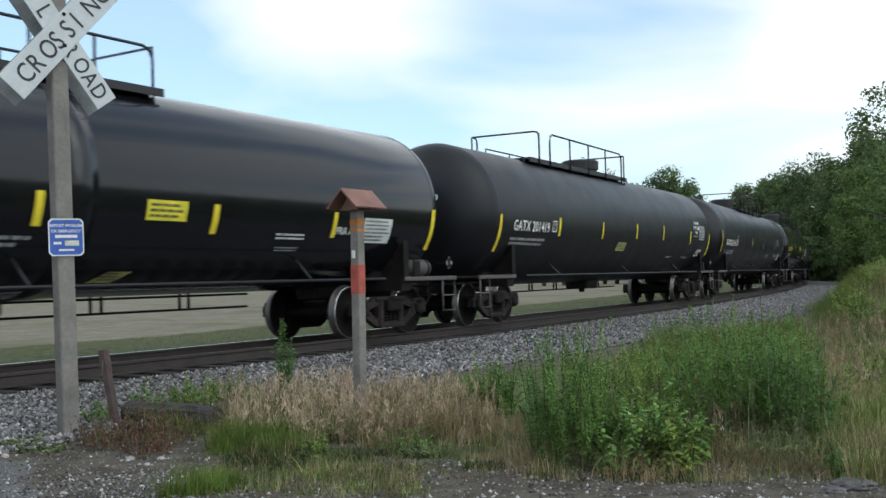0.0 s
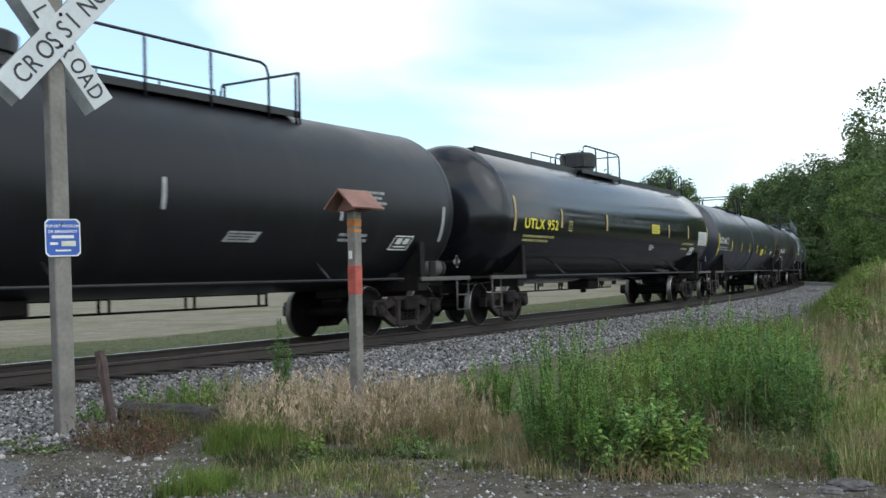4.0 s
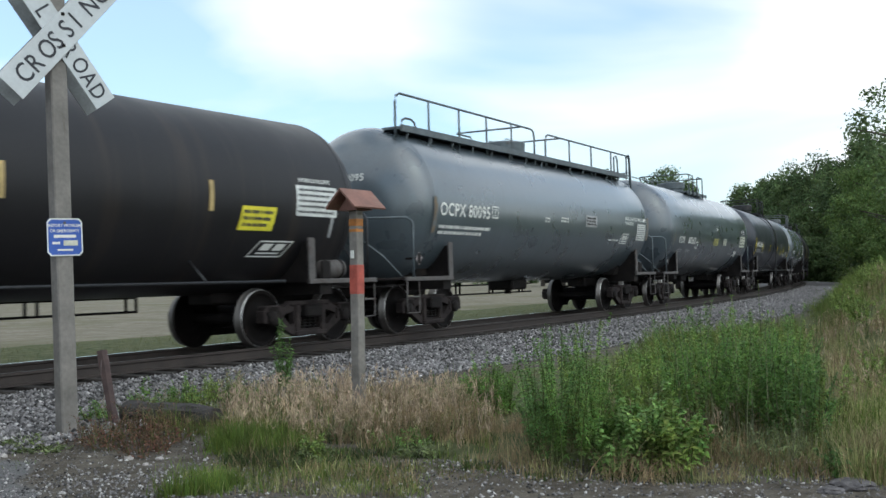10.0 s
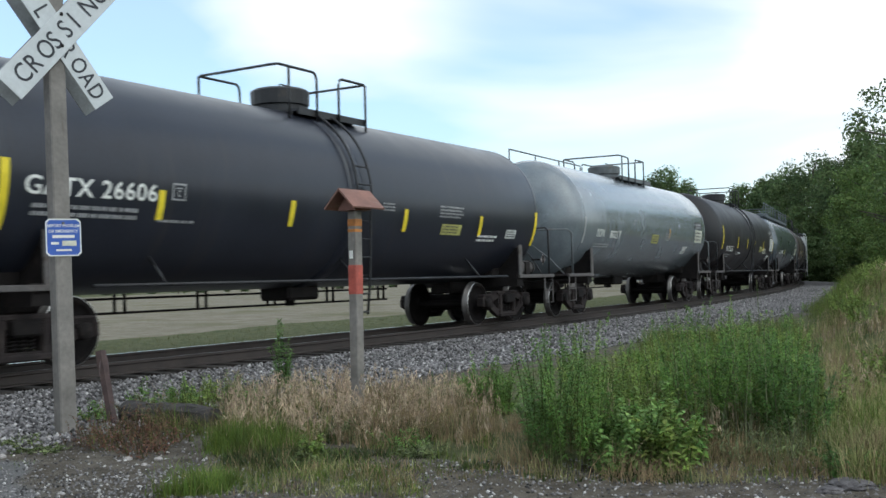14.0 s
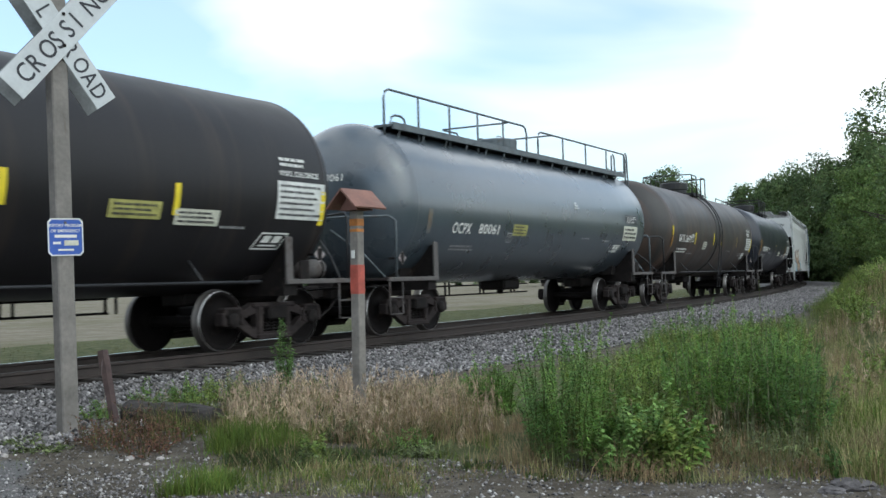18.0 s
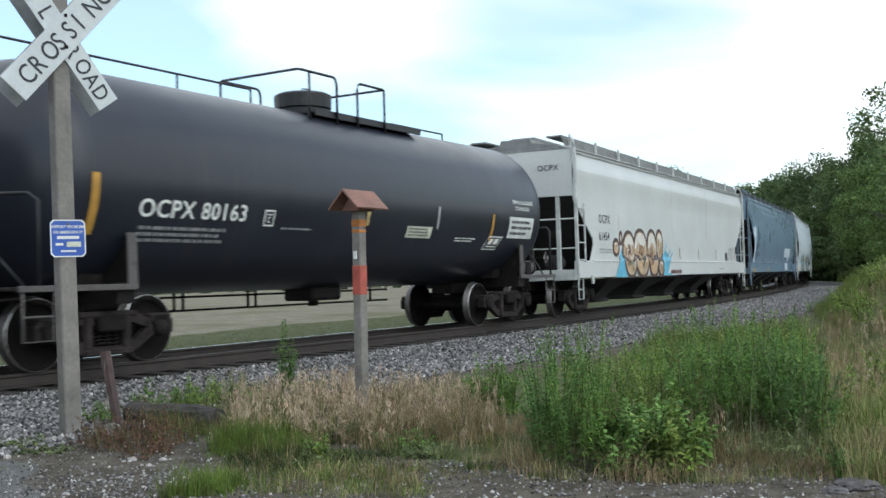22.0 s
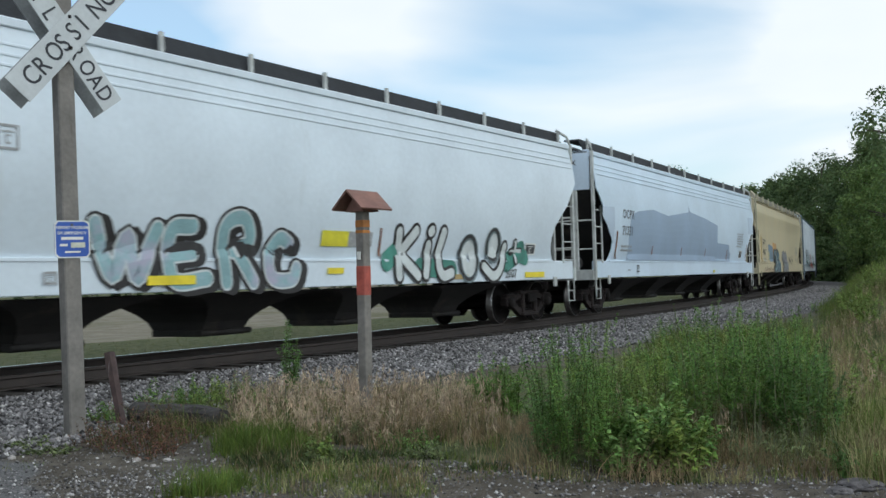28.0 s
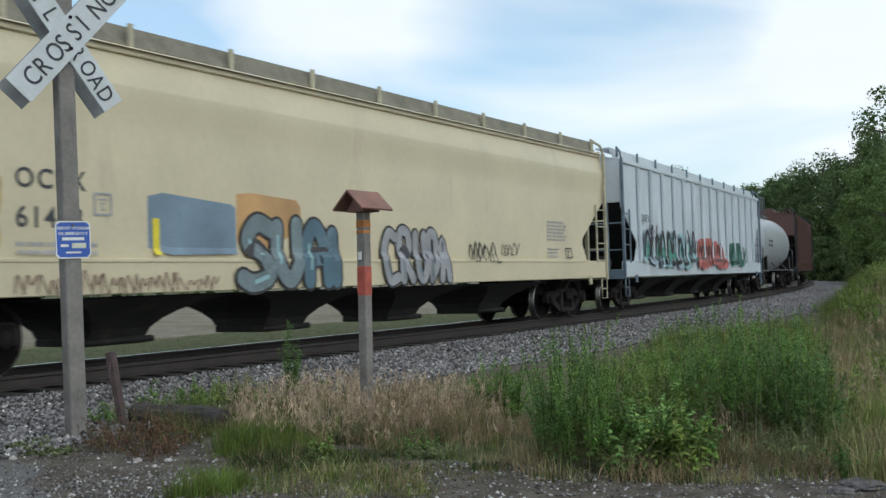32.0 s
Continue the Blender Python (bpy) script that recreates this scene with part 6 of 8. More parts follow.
car20 = hopper_car("weathered pale grey ribbed hopper with multicolour graffiti", 346.3, 21.6, h_steel, b_trim, h_steel, SHARP_EDGE, 0.0, ribs=14, lag=-0.2, decor=[
    ("blob", 2.6, 1.4, c_green, 4.2, 0.8, 0.055), ("blob", 9.0, 1.4, c_red, 3.6, 0.9, 0.055), ("blob", 14.2, 1.4, c_green, 2.6, 0.8, 0.055), ("words", 2.2, 2.6, D, "OCPX", 0.3)])

tank_car("short silver-grey tank car", 367.9, 13.6, 1.5, 2.45, 1.9, k_silver, t_grey, TANKS, marks=[("bars", 3, 2.2, D, 2, 2.0, 0.4)], dome=(6.8, 0.5, 0.4), platform=(5.8, 7.8, 0.6), rails=[("loop", 5.8, 7.8, -0.75, 0.9, 3)])
h_rust = hop_paint("dark_oxide_red", (0.09, 0.04, 0.03), (0.05, 0.03, 0.025), 0.55)
hopper_car("dark oxide-red hopper car", 381.5, 18.0, h_rust, t_black, h_rust, SHARP_EDGE, 0.0, ribs=12)


# ---- spray paint on the hoppers ----
c_cream = paint("spray_cream", (0.68, 0.64, 0.58), 0.5, var=0.15, scale=3, bump=0)
c_rust = paint("spray_red_brown", (0.13, 0.05, 0.045), 0.5, var=0.35, scale=3, bump=0)
c_maroon = paint("spray_dark_brown", (0.075, 0.045, 0.04), 0.5, var=0.35, scale=3, bump=0)
c_ochre = paint("spray_ochre", (0.28, 0.17, 0.1), 0.5, var=0.4, scale=3, bump=0)
wide = (car15, 21.7, 0.07)


def bubble_letter(u0, u1, z0, z1):
    """A fat rounded letter: dark rim, tan body and a cream top that runs down in drips."""
    def oval(grow, low_cut, depth, mat, name):
        uc, zc, ru, rz = (u0 + u1) / 2, (z0 + z1) / 2, (u1 - u0) / 2 + grow, (z1 - z0) / 2 + grow
        us = [uc + ru * math.sin(math.pi / 2 * k / 12) for k in range(-12, 13)]
        arc = [rz * max(1 - abs((u - uc) / ru) ** 2.3, 0.0) ** (1 / 2.3) for u in us]
        top = [(u, zc + a) for u, a in zip(us, arc)]
        low = [(u, max(zc - a, 0.95)) for u, a in zip(us, arc)]
        if low_cut:
            low = [(u, min(max(q, z1 - (z1 - z0) * (low_cut + 0.07 * math.sin(9 * u))), t)) for (u, q), (_, t) in zip(low, top)]
        painted_out(*wide, mat, top, low, depth, name)
    oval(0.055, 0, 0.006, c_maroon, "graffiti_outline")
    oval(-0.05, 0, 0.011, c_tan, "graffiti_fill")
    oval(-0.085, 0.34, 0.015, c_cream, "graffiti_highlight")


painted_out(*wide, c_cyan, [(3.72, 1.02), (4.2, 1.5), (4.5, 1.8), (4.75, 1.7)], [(3.72, 0.97), (4.75, 0.97)], 0.002, "graffiti_cloud")
painted_out(*wide, c_cyan, [(8.5, 1.5), (8.8, 1.68), (9.1, 1.78), (9.35, 1.66), (9.42, 1.5)], [(8.5, 1.0), (9.0, 1.0), (9.25, 1.3), (9.42, 1.46)], 0.002, "graffiti_cloud")
sprayed(*wide, "graffiti_splash", c_cyan, [[(9.1, 1.5), (9.6, 1.8)], [(9.2, 1.4), (9.9, 1.72)], [(8.7, 1.02), (9.5, 1.02)], [(8.9, 1.75), (9.15, 2.0)]], 0.06, 0.005)
for letter in ((4.56, 5.72, 0.98, 2.27), (7.98, 8.72, 1.5, 2.4), (8.0, 8.56, 0.98, 1.5), (5.6, 6.98, 0.98, 2.36), (6.94, 8.02, 0.98, 2.38), (3.72, 4.22, 1.6, 2.02), (4.3, 4.52, 1.92, 2.24)):
    bubble_letter(*letter)
sprayed(*wide, "graffiti_drip", c_cream, [[(4.95, 2.0), (4.95, 1.6)], [(5.35, 2.0), (5.36, 1.7)], [(6.0, 2.1), (6.0, 1.75)], [(6.7, 2.1), (6.72, 1.5)], [(7.15, 2.1), (7.15, 1.7)], [(7.8, 2.1), (7.8, 1.65)], [(8.3, 2.1), (8.3, 1.85)]], 0.055, 0.019)
sprayed(*wide, "graffiti_shade", c_ochre, [[(4.84, 1.34), (4.9, 1.72), (5.14, 1.86), (5.26, 1.6)], [(6.1, 1.5), (6.15, 1.75), (6.36, 1.86), (6.5, 1.74), (6.4, 1.36)], [(7.2, 1.36), (7.28, 1.7), (7.44, 1.82), (7.52, 1.6)]], 0.13, 0.018)
sprayed(*wide, "graffiti_shade", c_maroon, [[(4.98, 1.34), (5.03, 1.62), (5.14, 1.72)], [(6.24, 1.5), (6.3, 1.7), (6.38, 1.5)], [(7.3, 1.36), (7.4, 1.66)], [(5.3, 1.46), (5.6, 1.5)], [(7.5, 1.5), (7.9, 1.52)]], 0.07, 0.023)
sprayed(*wide, "graffiti_glint", c_green, [[(5.12, 1.4), (5.2, 1.34)], [(6.4, 1.5), (6.34, 1.36)]], 0.07, 0.026)
tagged(part("stencil", on_flat(bars(1, 1.35, 0.14, 0.2, seed=5), 9.47 - 10.85, 1.03, -HALF - 0.03), c_rust, car15), kind="stuff")

wide = (car17, 20.57, 0.19)
pale = [[(5.1, 1.88), (5.4, 1.22), (5.66, 1.74), (5.82, 1.18), (6.16, 1.84)], [(6.82, 1.9), (6.42, 1.82), (6.46, 1.16), (7.12, 1.16)], [(6.46, 1.5), (6.84, 1.53)],
        [(7.52, 1.1), (7.46, 1.88), (7.86, 2.05), (8.02, 1.72), (7.66, 1.56)], [(7.76, 1.54), (8.1, 1.1)], [(8.95, 1.68), (8.7, 1.76), (8.46, 1.46), (8.56, 1.14), (9.0, 1.12), (9.12, 1.3)]]
sprayed(*wide, "graffiti_shadow", c_black, pale, 0.34, 0.002, 0.13, -0.03)
sprayed(*wide, "graffiti_outline", c_black, pale, 0.34, 0.007)
sprayed(*wide, "graffiti_edge", c_white, pale, 0.26, 0.012)
sprayed(*wide, "graffiti_fill", c_teal, pale, 0.2, 0.017)
white = [[(12.08, 1.14), (12.06, 1.95)], [(12.62, 1.98), (12.22, 1.55), (12.72, 1.14)], [(13.0, 1.16), (13.1, 1.72)], [(13.14, 1.98), (13.18, 2.0)], [(13.62, 1.98), (13.46, 1.46), (13.6, 1.14), (13.95, 1.18)],
         [(15.28, 1.3), (15.68, 1.1), (16.02, 1.28), (16.2, 1.72)]]
star = [[(16.48, 1.62), (16.95, 1.64)], [(16.68, 1.84), (16.71, 1.4)]]
rings = [[(cu + ru * math.cos(a), cz + rz * math.sin(a)) for a in [math.pi * k / 5 for k in range(10)]] for cu, cz, ru, rz in ((14.64, 1.48, 0.36, 0.44), (15.67, 1.76, 0.27, 0.32))]
cores = [[(q[0] * 0.62 + cu * 0.38, q[1] * 0.62 + cz * 0.38) for q in ring] for ring, cu, cz in ((rings[0], 14.64, 1.48), (rings[1], 15.67, 1.76))]
sprayed(*wide, "graffiti_cloud", c_green, [[(11.7, 1.4), (12.0, 1.6)], [(16.3, 1.35), (16.9, 1.55), (17.2, 1.5)], [(16.5, 1.5), (17.0, 1.7)], [(12.8, 1.3), (14.0, 1.25)]], 0.36, 0.002)
sprayed(*wide, "graffiti_outline", c_black, white, 0.32, 0.009)
sprayed(*wide, "graffiti_fill", c_white, white, 0.2, 0.015)
sprayed(*wide, "graffiti_fill", c_white, cores, 0.34, 0.004, closed=True)
sprayed(*wide, "graffiti_shade", c_slate, rings, 0.13, 0.016, 0.02, -0.01, closed=True)
sprayed(*wide, "graffiti_outline", c_black, rings, 0.065, 0.02, closed=True)
sprayed(*wide, "graffiti_outline", c_black, star, 0.17, 0.024)
sprayed(*wide, "graffiti_fill", c_white, star, 0.09, 0.029)
part("graffiti_date", on_flat(lettering("2007", 0.27, 1.0, 0.0), 16.25 - 10.285, 1.05, -HALF - 0.05), c_black, car17)

wide = (car19, 21.75, 0.07)
piece = [[(7.55, 1.9), (7.2, 2.0), (6.98, 1.72), (7.3, 1.5), (7.42, 1.2), (7.05, 1.08), (6.8, 1.16)], [(7.68, 1.95), (7.66, 1.4), (7.9, 1.12), (8.14, 1.4), (8.16, 2.0)],
         [(8.4, 1.1), (8.42, 1.7), (8.62, 1.98), (8.86, 1.7), (8.9, 1.1)], [(8.42, 1.46), (8.88, 1.5)], [(9.1, 1.86), (9.12, 1.1)]]
round_piece = [[(11.0, 1.86), (10.78, 1.92), (10.62, 1.5), (10.74, 1.08), (11.0, 1.12)], [(11.18, 1.08), (11.16, 1.9), (11.42, 1.94), (11.46, 1.64), (11.2, 1.54), (11.5, 1.08)],
               [(11.7, 1.92), (11.7, 1.3), (11.86, 1.08), (12.0, 1.3), (12.0, 1.92)], [(12.18, 1.08), (12.18, 1.9), (12.42, 1.86), (12.4, 1.4), (12.2, 1.1)], [(12.56, 1.08), (12.68, 1.82), (12.84, 1.08)], [(12.6, 1.36), (12.8, 1.36)]]
sprayed(*wide, "graffiti_outline", c_black, piece, 0.36, 0.012)
sprayed(*wide, "graffiti_fill", c_slate, piece[:2], 0.27, 0.018)
sprayed(*wide, "graffiti_fill", c_deep, piece[2:], 0.27, 0.018)
sprayed(*wide, "graffiti_glint", c_teal, [[(7.02, 1.72), (7.28, 1.54)], [(7.68, 1.8), (7.68, 1.4)], [(8.44, 1.3), (8.46, 1.68)], [(7.08, 1.1), (7.36, 1.18)]], 0.07, 0.026)
sprayed(*wide, "graffiti_outline", c_black, round_piece, 0.27, 0.012)
sprayed(*wide, "graffiti_fill", c_lilac, round_piece, 0.19, 0.018)
sprayed(*wide, "graffiti_glint", c_slate, [[(10.68, 1.4), (10.76, 1.14)], [(11.2, 1.4), (11.2, 1.1)], [(11.74, 1.3), (11.86, 1.12)], [(12.2, 1.5), (12.2, 1.14)]], 0.06, 0.026)


def scrawl_in(u0, u1, z0, z1, seed, pitch):
    """Loose looping pen strokes that fill a field."""
    rng = random.Random(seed)
    out, u = [], u0
    while u < u1:
        w = pitch * rng.uniform(0.7, 1.3)
        a, b = rng.uniform(z0, z0 + 0.25 * (z1 - z0)), rng.uniform(z1 - 0.3 * (z1 - z0), z1)
        out.append([(u, a), (u + 0.25 * w, b), (u + 0.6 * w, (a + b) / 2), (u + 0.5 * w, a), (u + w, rng.choice((a, b)))])
        u += w * rng.uniform(0.6, 0.9)
    return out


sprayed(*wide, "graffiti_scrawl", c_black, scrawl_in(13.75, 14.9, 1.4, 1.85, 3, 0.34), 0.03, 0.01)
sprayed(*wide, "graffiti_scrawl", c_black, scrawl_in(15.2, 15.9, 1.55, 1.85, 4, 0.3), 0.02, 0.01)
far_side = (car20, 21.6, 0.0)
sprayed(*far_side, "graffiti_fill", c_teal, scrawl_in(2.6, 8.2, 1.35, 2.3, 5, 1.1), 0.3, 0.07)
sprayed(*far_side, "graffiti_outline", c_black, scrawl_in(2.6, 8.2, 1.35, 2.5, 6, 0.9), 0.12, 0.09)
sprayed(*far_side, "graffiti_fill", c_red, scrawl_in(9.2, 12.6, 1.35, 2.1, 7, 0.9), 0.4, 0.07)
sprayed(*far_side, "graffiti_outline", c_black, scrawl_in(9.2, 12.6, 1.35, 2.2, 8, 0.8), 0.07, 0.09)
sprayed(*far_side, "graffiti_fill", c_green, scrawl_in(14.2, 17.0, 1.35, 2.1, 9, 0.9), 0.22, 0.07)
sprayed(*far_side, "graffiti_outline", c_black, scrawl_in(14.2, 17.0, 1.35, 2.2, 10, 0.8), 0.07, 0.09)
pen = random.Random(12)
scrawl, u = [], 2.86
while u < 6.2:
    w, z0, z1 = pen.uniform(0.1, 0.2), pen.uniform(0.98, 1.06), pen.uniform(1.14, 1.3)
    scrawl.append([(u, z0), (u + 0.3 * w, z1), (u + 0.6 * w, (z0 + z1) / 2), (u + w, pen.choice((z0, z1)))])
    u += w * pen.uniform(0.7, 1.1)
sprayed(*wide, "graffiti_scrawl", c_rust, scrawl, 0.018, 0.002)


painted_out(car16, 20.7, 0.19, h_grey, [(1.42, 2.95), (1.5, 3.02), (2.2, 3.04), (2.24, 2.66)], [(1.42, 2.68), (1.9, 2.46), (2.24, 2.6)], 0.004)
painted_out(car16, 20.7, 0.19, h_grey, [(1.9, 2.48), (2.0, 2.5), (2.2, 2.46)], [(1.9, 1.46), (2.2, 1.46)], 0.005)
painted_out(car18, 21.83, 0.19, c_patch, [(3.43, 2.44), (3.58, 2.74), (4.25, 2.88), (5.77, 2.99), (7.4, 2.87), (9.5, 3.06), (9.98, 3.1), (10.09, 3.32), (10.2, 3.12), (12.41, 2.97), (14.21, 2.79), (14.3, 2.14), (16.27, 2.1), (16.45, 1.84), (16.68, 1.8)], [(3.4, 1.47), (16.7, 1.47)], 0.004)
painted_out(car18, 21.83, 0.19, c_patch2, [(1.05, 2.86), (2.03, 2.9), (2.1, 2.1)], [(1.05, 2.6), (1.39, 2.42), (1.91, 2.0), (2.1, 1.9)], 0.004)
painted_out(car19, 21.75, 0.07, c_blue, [(5.02, 2.3), (5.3, 2.36), (6.68, 2.26), (6.76, 2.2)], [(5.0, 1.6), (5.4, 1.5), (6.74, 1.52)], 0.003)
painted_out(car19, 21.75, 0.07, c_orange, [(6.78, 2.42), (7.1, 2.46), (8.2, 2.4), (8.3, 2.3)], [(6.78, 1.7), (7.4, 1.6), (8.3, 1.9)], 0.002)

# ---- leaf and blade materials ----
def leafy(name, base, var=0.35, through_light=0.3, patch=0.3, tufts=0.35):
    m = bpy.data.materials.new(name)
    m.use_nodes = True
    n, l = m.node_tree.nodes, m.node_tree.links
    b = n["Principled BSDF"]
    b.inputs["Roughness"].default_value = 0.65
    b.inputs["Specular IOR Level"].default_value = 0.25
    g = n.new("ShaderNodeNewGeometry")
    mr = n.new("ShaderNodeMapRange")
    mr.inputs["To Min"].default_value, mr.inputs["To Max"].default_value = 1 - var, 1 + var
    l.new(g.outputs["Random Per Island"], mr.inputs["Value"])
    co = n.new("ShaderNodeTexCoord")
    ns = n.new("ShaderNodeTexNoise")
    ns.inputs["Scale"].default_value, ns.inputs["Detail"].default_value = 1.7, 3.0
    l.new(co.outputs["Object"], ns.inputs["Vector"])
    m2 = n.new("ShaderNodeMapRange")
    m2.inputs["From Min"].default_value, m2.inputs["From Max"].default_value = 0.3, 0.7
    m2.inputs["To Min"].default_value, m2.inputs["To Max"].default_value = 1 - patch, 1 + patch
    l.new(ns.outputs["Fac"], m2.inputs["Value"])
    tuft = n.new("ShaderNodeTexNoise")
    tuft.inputs["Scale"].default_value, tuft.inputs["Detail"].default_value = 7.0, 2.0
    l.new(co.outputs["Object"], tuft.inputs["Vector"])
    m3 = n.new("ShaderNodeMapRange")
    m3.inputs["From Min"].default_value, m3.inputs["From Max"].default_value = 0.3, 0.7
    m3.inputs["To Min"].default_value, m3.inputs["To Max"].default_value = 1 - tufts, 1 + tufts
    l.new(tuft.outputs["Fac"], m3.inputs["Value"])
    both = n.new("ShaderNodeMath")
    both.operation = "MULTIPLY"
    l.new(m2.outputs[0], both.inputs[0])
    l.new(m3.outputs[0], both.inputs[1])
    mu = n.new("ShaderNodeMath")
    mu.operation = "MULTIPLY"
    l.new(mr.outputs[0], mu.inputs[0])
    l.new(both.outputs[0], mu.inputs[1])
    mx = n.new("ShaderNodeMix")
    mx.data_type, mx.blend_type = "RGBA", "MULTIPLY"
    mx.inputs[0].default_value = 1.0
    mx.inputs[6].default_value = (*base, 1)
    l.new(mu.outputs[0], mx.inputs[7])
    hs = n.new("ShaderNodeHueSaturation")
    h2 = n.new("ShaderNodeMapRange")
    h2.inputs["To Min"].default_value, h2.inputs["To Max"].default_value = 0.475, 0.52
    wn2 = n.new("ShaderNodeTexWhiteNoise")
    wn2.noise_dimensions = "1D"
    l.new(g.outputs["Random Per Island"], wn2.inputs["W"])
    l.new(wn2.outputs["Value"], h2.inputs["Value"])
    l.new(h2.outputs[0], hs.inputs["Hue"])
    l.new(mx.outputs[2], hs.inputs["Color"])
    l.new(hs.outputs[0], b.inputs["Base Color"])
    tr = n.new("ShaderNodeBsdfTranslucent")
    l.new(hs.outputs[0], tr.inputs["Color"])
    ms = n.new("ShaderNodeMixShader")
    ms.inputs[0].default_value = through_light
    l.new(b.outputs[0], ms.inputs[1])
    l.new(tr.outputs[0], ms.inputs[2])
    l.new(ms.outputs[0], n["Material Output"].inputs["Surface"])
    return m


l_tree = leafy("tree_leaves", (0.1, 0.15, 0.055), 0.35)
l_tree2 = leafy("darker_tree_leaves", (0.08, 0.124, 0.05), 0.35)
l_light = leafy("fresh_tree_leaves", (0.12, 0.185, 0.052), 0.35)
l_stalk = leafy("pale_weed_stalks", (0.2, 0.21, 0.12), 0.4, 0.1)
l_grey = leafy("grey_green_weed_leaves", (0.165, 0.205, 0.085), 0.4)
l_weed = leafy("weed_leaves", (0.155, 0.275, 0.062), 0.4)
l_weed2 = leafy("yellower_weed_leaves", (0.215, 0.3, 0.072), 0.4)
l_weed3 = leafy("darker_weed_leaves", (0.115, 0.215, 0.055), 0.4)
l_bush = leafy("broad_weed_leaves", (0.185, 0.305, 0.085), 0.4)
l_dry = leafy("dry_grass_straw", (0.3, 0.225, 0.13), 0.4)
l_seed = leafy("dry_seed_heads", (0.46, 0.36, 0.25), 0.35)
l_green = leafy("grass_blades", (0.115, 0.17, 0.033), 0.45)
l_olive = leafy("olive_grass_blades", (0.125, 0.13, 0.045), 0.45)
l_rust = leafy("rusty_dock", (0.165, 0.085, 0.055), 0.5)
# herbs darkened to stand in for the shade at the grass feet
l_shade_herb = leafy("shade_toned_herbs", (0.06, 0.085, 0.028), 0.45)
l_stem = leafy("weed_stems", (0.1, 0.115, 0.045), 0.3, 0.1)
m_bark = paint("bark", (0.075, 0.06, 0.048), 0.9, var=0.5, scale=3, fine=20, bump=0.8, depth=0.05)
RNG = np.random.RandomState(11)


def quads_mesh(name, v, mat):
    """A mesh of loose quads from an array (n, 4, 3)."""
    k = len(v)
    me = bpy.data.meshes.new(name)
    me.vertices.add(4 * k)
    me.vertices.foreach_set("co", v.astype(np.float32).ravel())
    me.loops.add(4 * k)
    me.loops.foreach_set("vertex_index", np.arange(4 * k, dtype=np.int32))
    me.polygons.add(k)
    me.polygons.foreach_set("loop_start", np.arange(0, 4 * k, 4, dtype=np.int32))
    me.materials.append(mat)
    me.update(calc_edges=True)
    return me


def strips_mesh(name, v, mat):
    """A mesh of bent ribbons from an array (n, rows, 2, 3)."""
    n, r = v.shape[:2]
    me = bpy.data.meshes.new(name)
    me.vertices.add(n * r * 2)
    me.vertices.foreach_set("co", v.astype(np.float32).ravel())
    base = (np.arange(n) * r * 2)[:, None, None] + (np.arange(r - 1) * 2)[None, :, None] + np.array([0, 1, 3, 2])[None, None, :]
    k = n * (r - 1)
    me.loops.add(4 * k)
    me.loops.foreach_set("vertex_index", base.astype(np.int32).ravel())
    me.polygons.add(k)
    me.polygons.foreach_set("loop_start", np.arange(0, 4 * k, 4, dtype=np.int32))
    me.materials.append(mat)
    me.update(calc_edges=True)
    return me


def blades(x, y, height, width, lean=0.35, rows=4):
    """Bent blades rising from the ground at the places given."""
    n = len(x)
    z = ground_height(x, y) - 0.02
    a = RNG.uniform(0, 2 * np.pi, n)
    ln = height * np.abs(RNG.normal(0, lean, n))
    f = RNG.uniform(0, 2 * np.pi, n)
    t = np.linspace(0, 1, rows)
    cx = x[:, None] + (ln * np.cos(a))[:, None] * t ** 2
    cy = y[:, None] + (ln * np.sin(a))[:, None] * t ** 2
    cz = z[:, None] + height[:, None] * (t - 0.12 * (ln / height)[:, None] * t ** 2)
    w = (width[:, None] * (1 - t ** 1.5 * 0.92)) / 2
    v = np.empty((n, rows, 2, 3))
    for side, sg in ((0, -1), (1, 1)):
        v[:, :, side, 0] = cx + sg * w * np.cos(f)[:, None]
        v[:, :, side, 1] = cy + sg * w * np.sin(f)[:, None]
        v[:, :, side, 2] = cz
    return v


def scatter(zone, n, tuft=0.0, per=1):
    """n places inside a four-cornered zone of the plan, in tufts if wanted."""
    q = np.array(zone, float)
    u, w = RNG.rand(n), RNG.rand(n)
    p = (q[0] * ((1 - u) * (1 - w))[:, None] + q[1] * (u * (1 - w))[:, None] + q[2] * (u * w)[:, None] + q[3] * ((1 - u) * w)[:, None])
    if per > 1:
        p = np.repeat(p, per, 0) + RNG.normal(0, tuft, (n * per, 2))
    return p[:, 0], p[:, 1]


def meadow(name, label, mat, beds, width=0.008, lean=0.55, seed=0.0):
    """Grass of one kind; beds are (zone, tufts, blades a tuft, spread, low, high)."""
    vs = []
    for zone, n, per, tuft, lo, hi in beds:
        tx, ty = scatter(zone, n)
        keep = wavy(tx, ty, 2.3, seed) + 0.6 * wavy(tx, ty, 7.1, seed + 1) + RNG.normal(0, 0.3, n) > -0.15
        tx, ty = tx[keep], ty[keep]
        x = np.repeat(tx, per) + RNG.normal(0, tuft, len(tx) * per)
        y = np.repeat(ty, per) + RNG.normal(0, tuft, len(ty) * per)
        h = np.repeat(RNG.uniform(lo, hi, len(tx)) * np.clip(0.85 + 0.28 * wavy(tx, ty, 3.7, seed + 2), 0.45, 1.25), per) * RNG.uniform(0.5, 1.05, len(x))
        vs.append(blades(x, y, h, width * RNG.uniform(0.6, 1.4, len(x)), lean))
    return tagged(new(name, strips_mesh(name, np.concatenate(vs), mat)), label, "grass", kind="stuff")


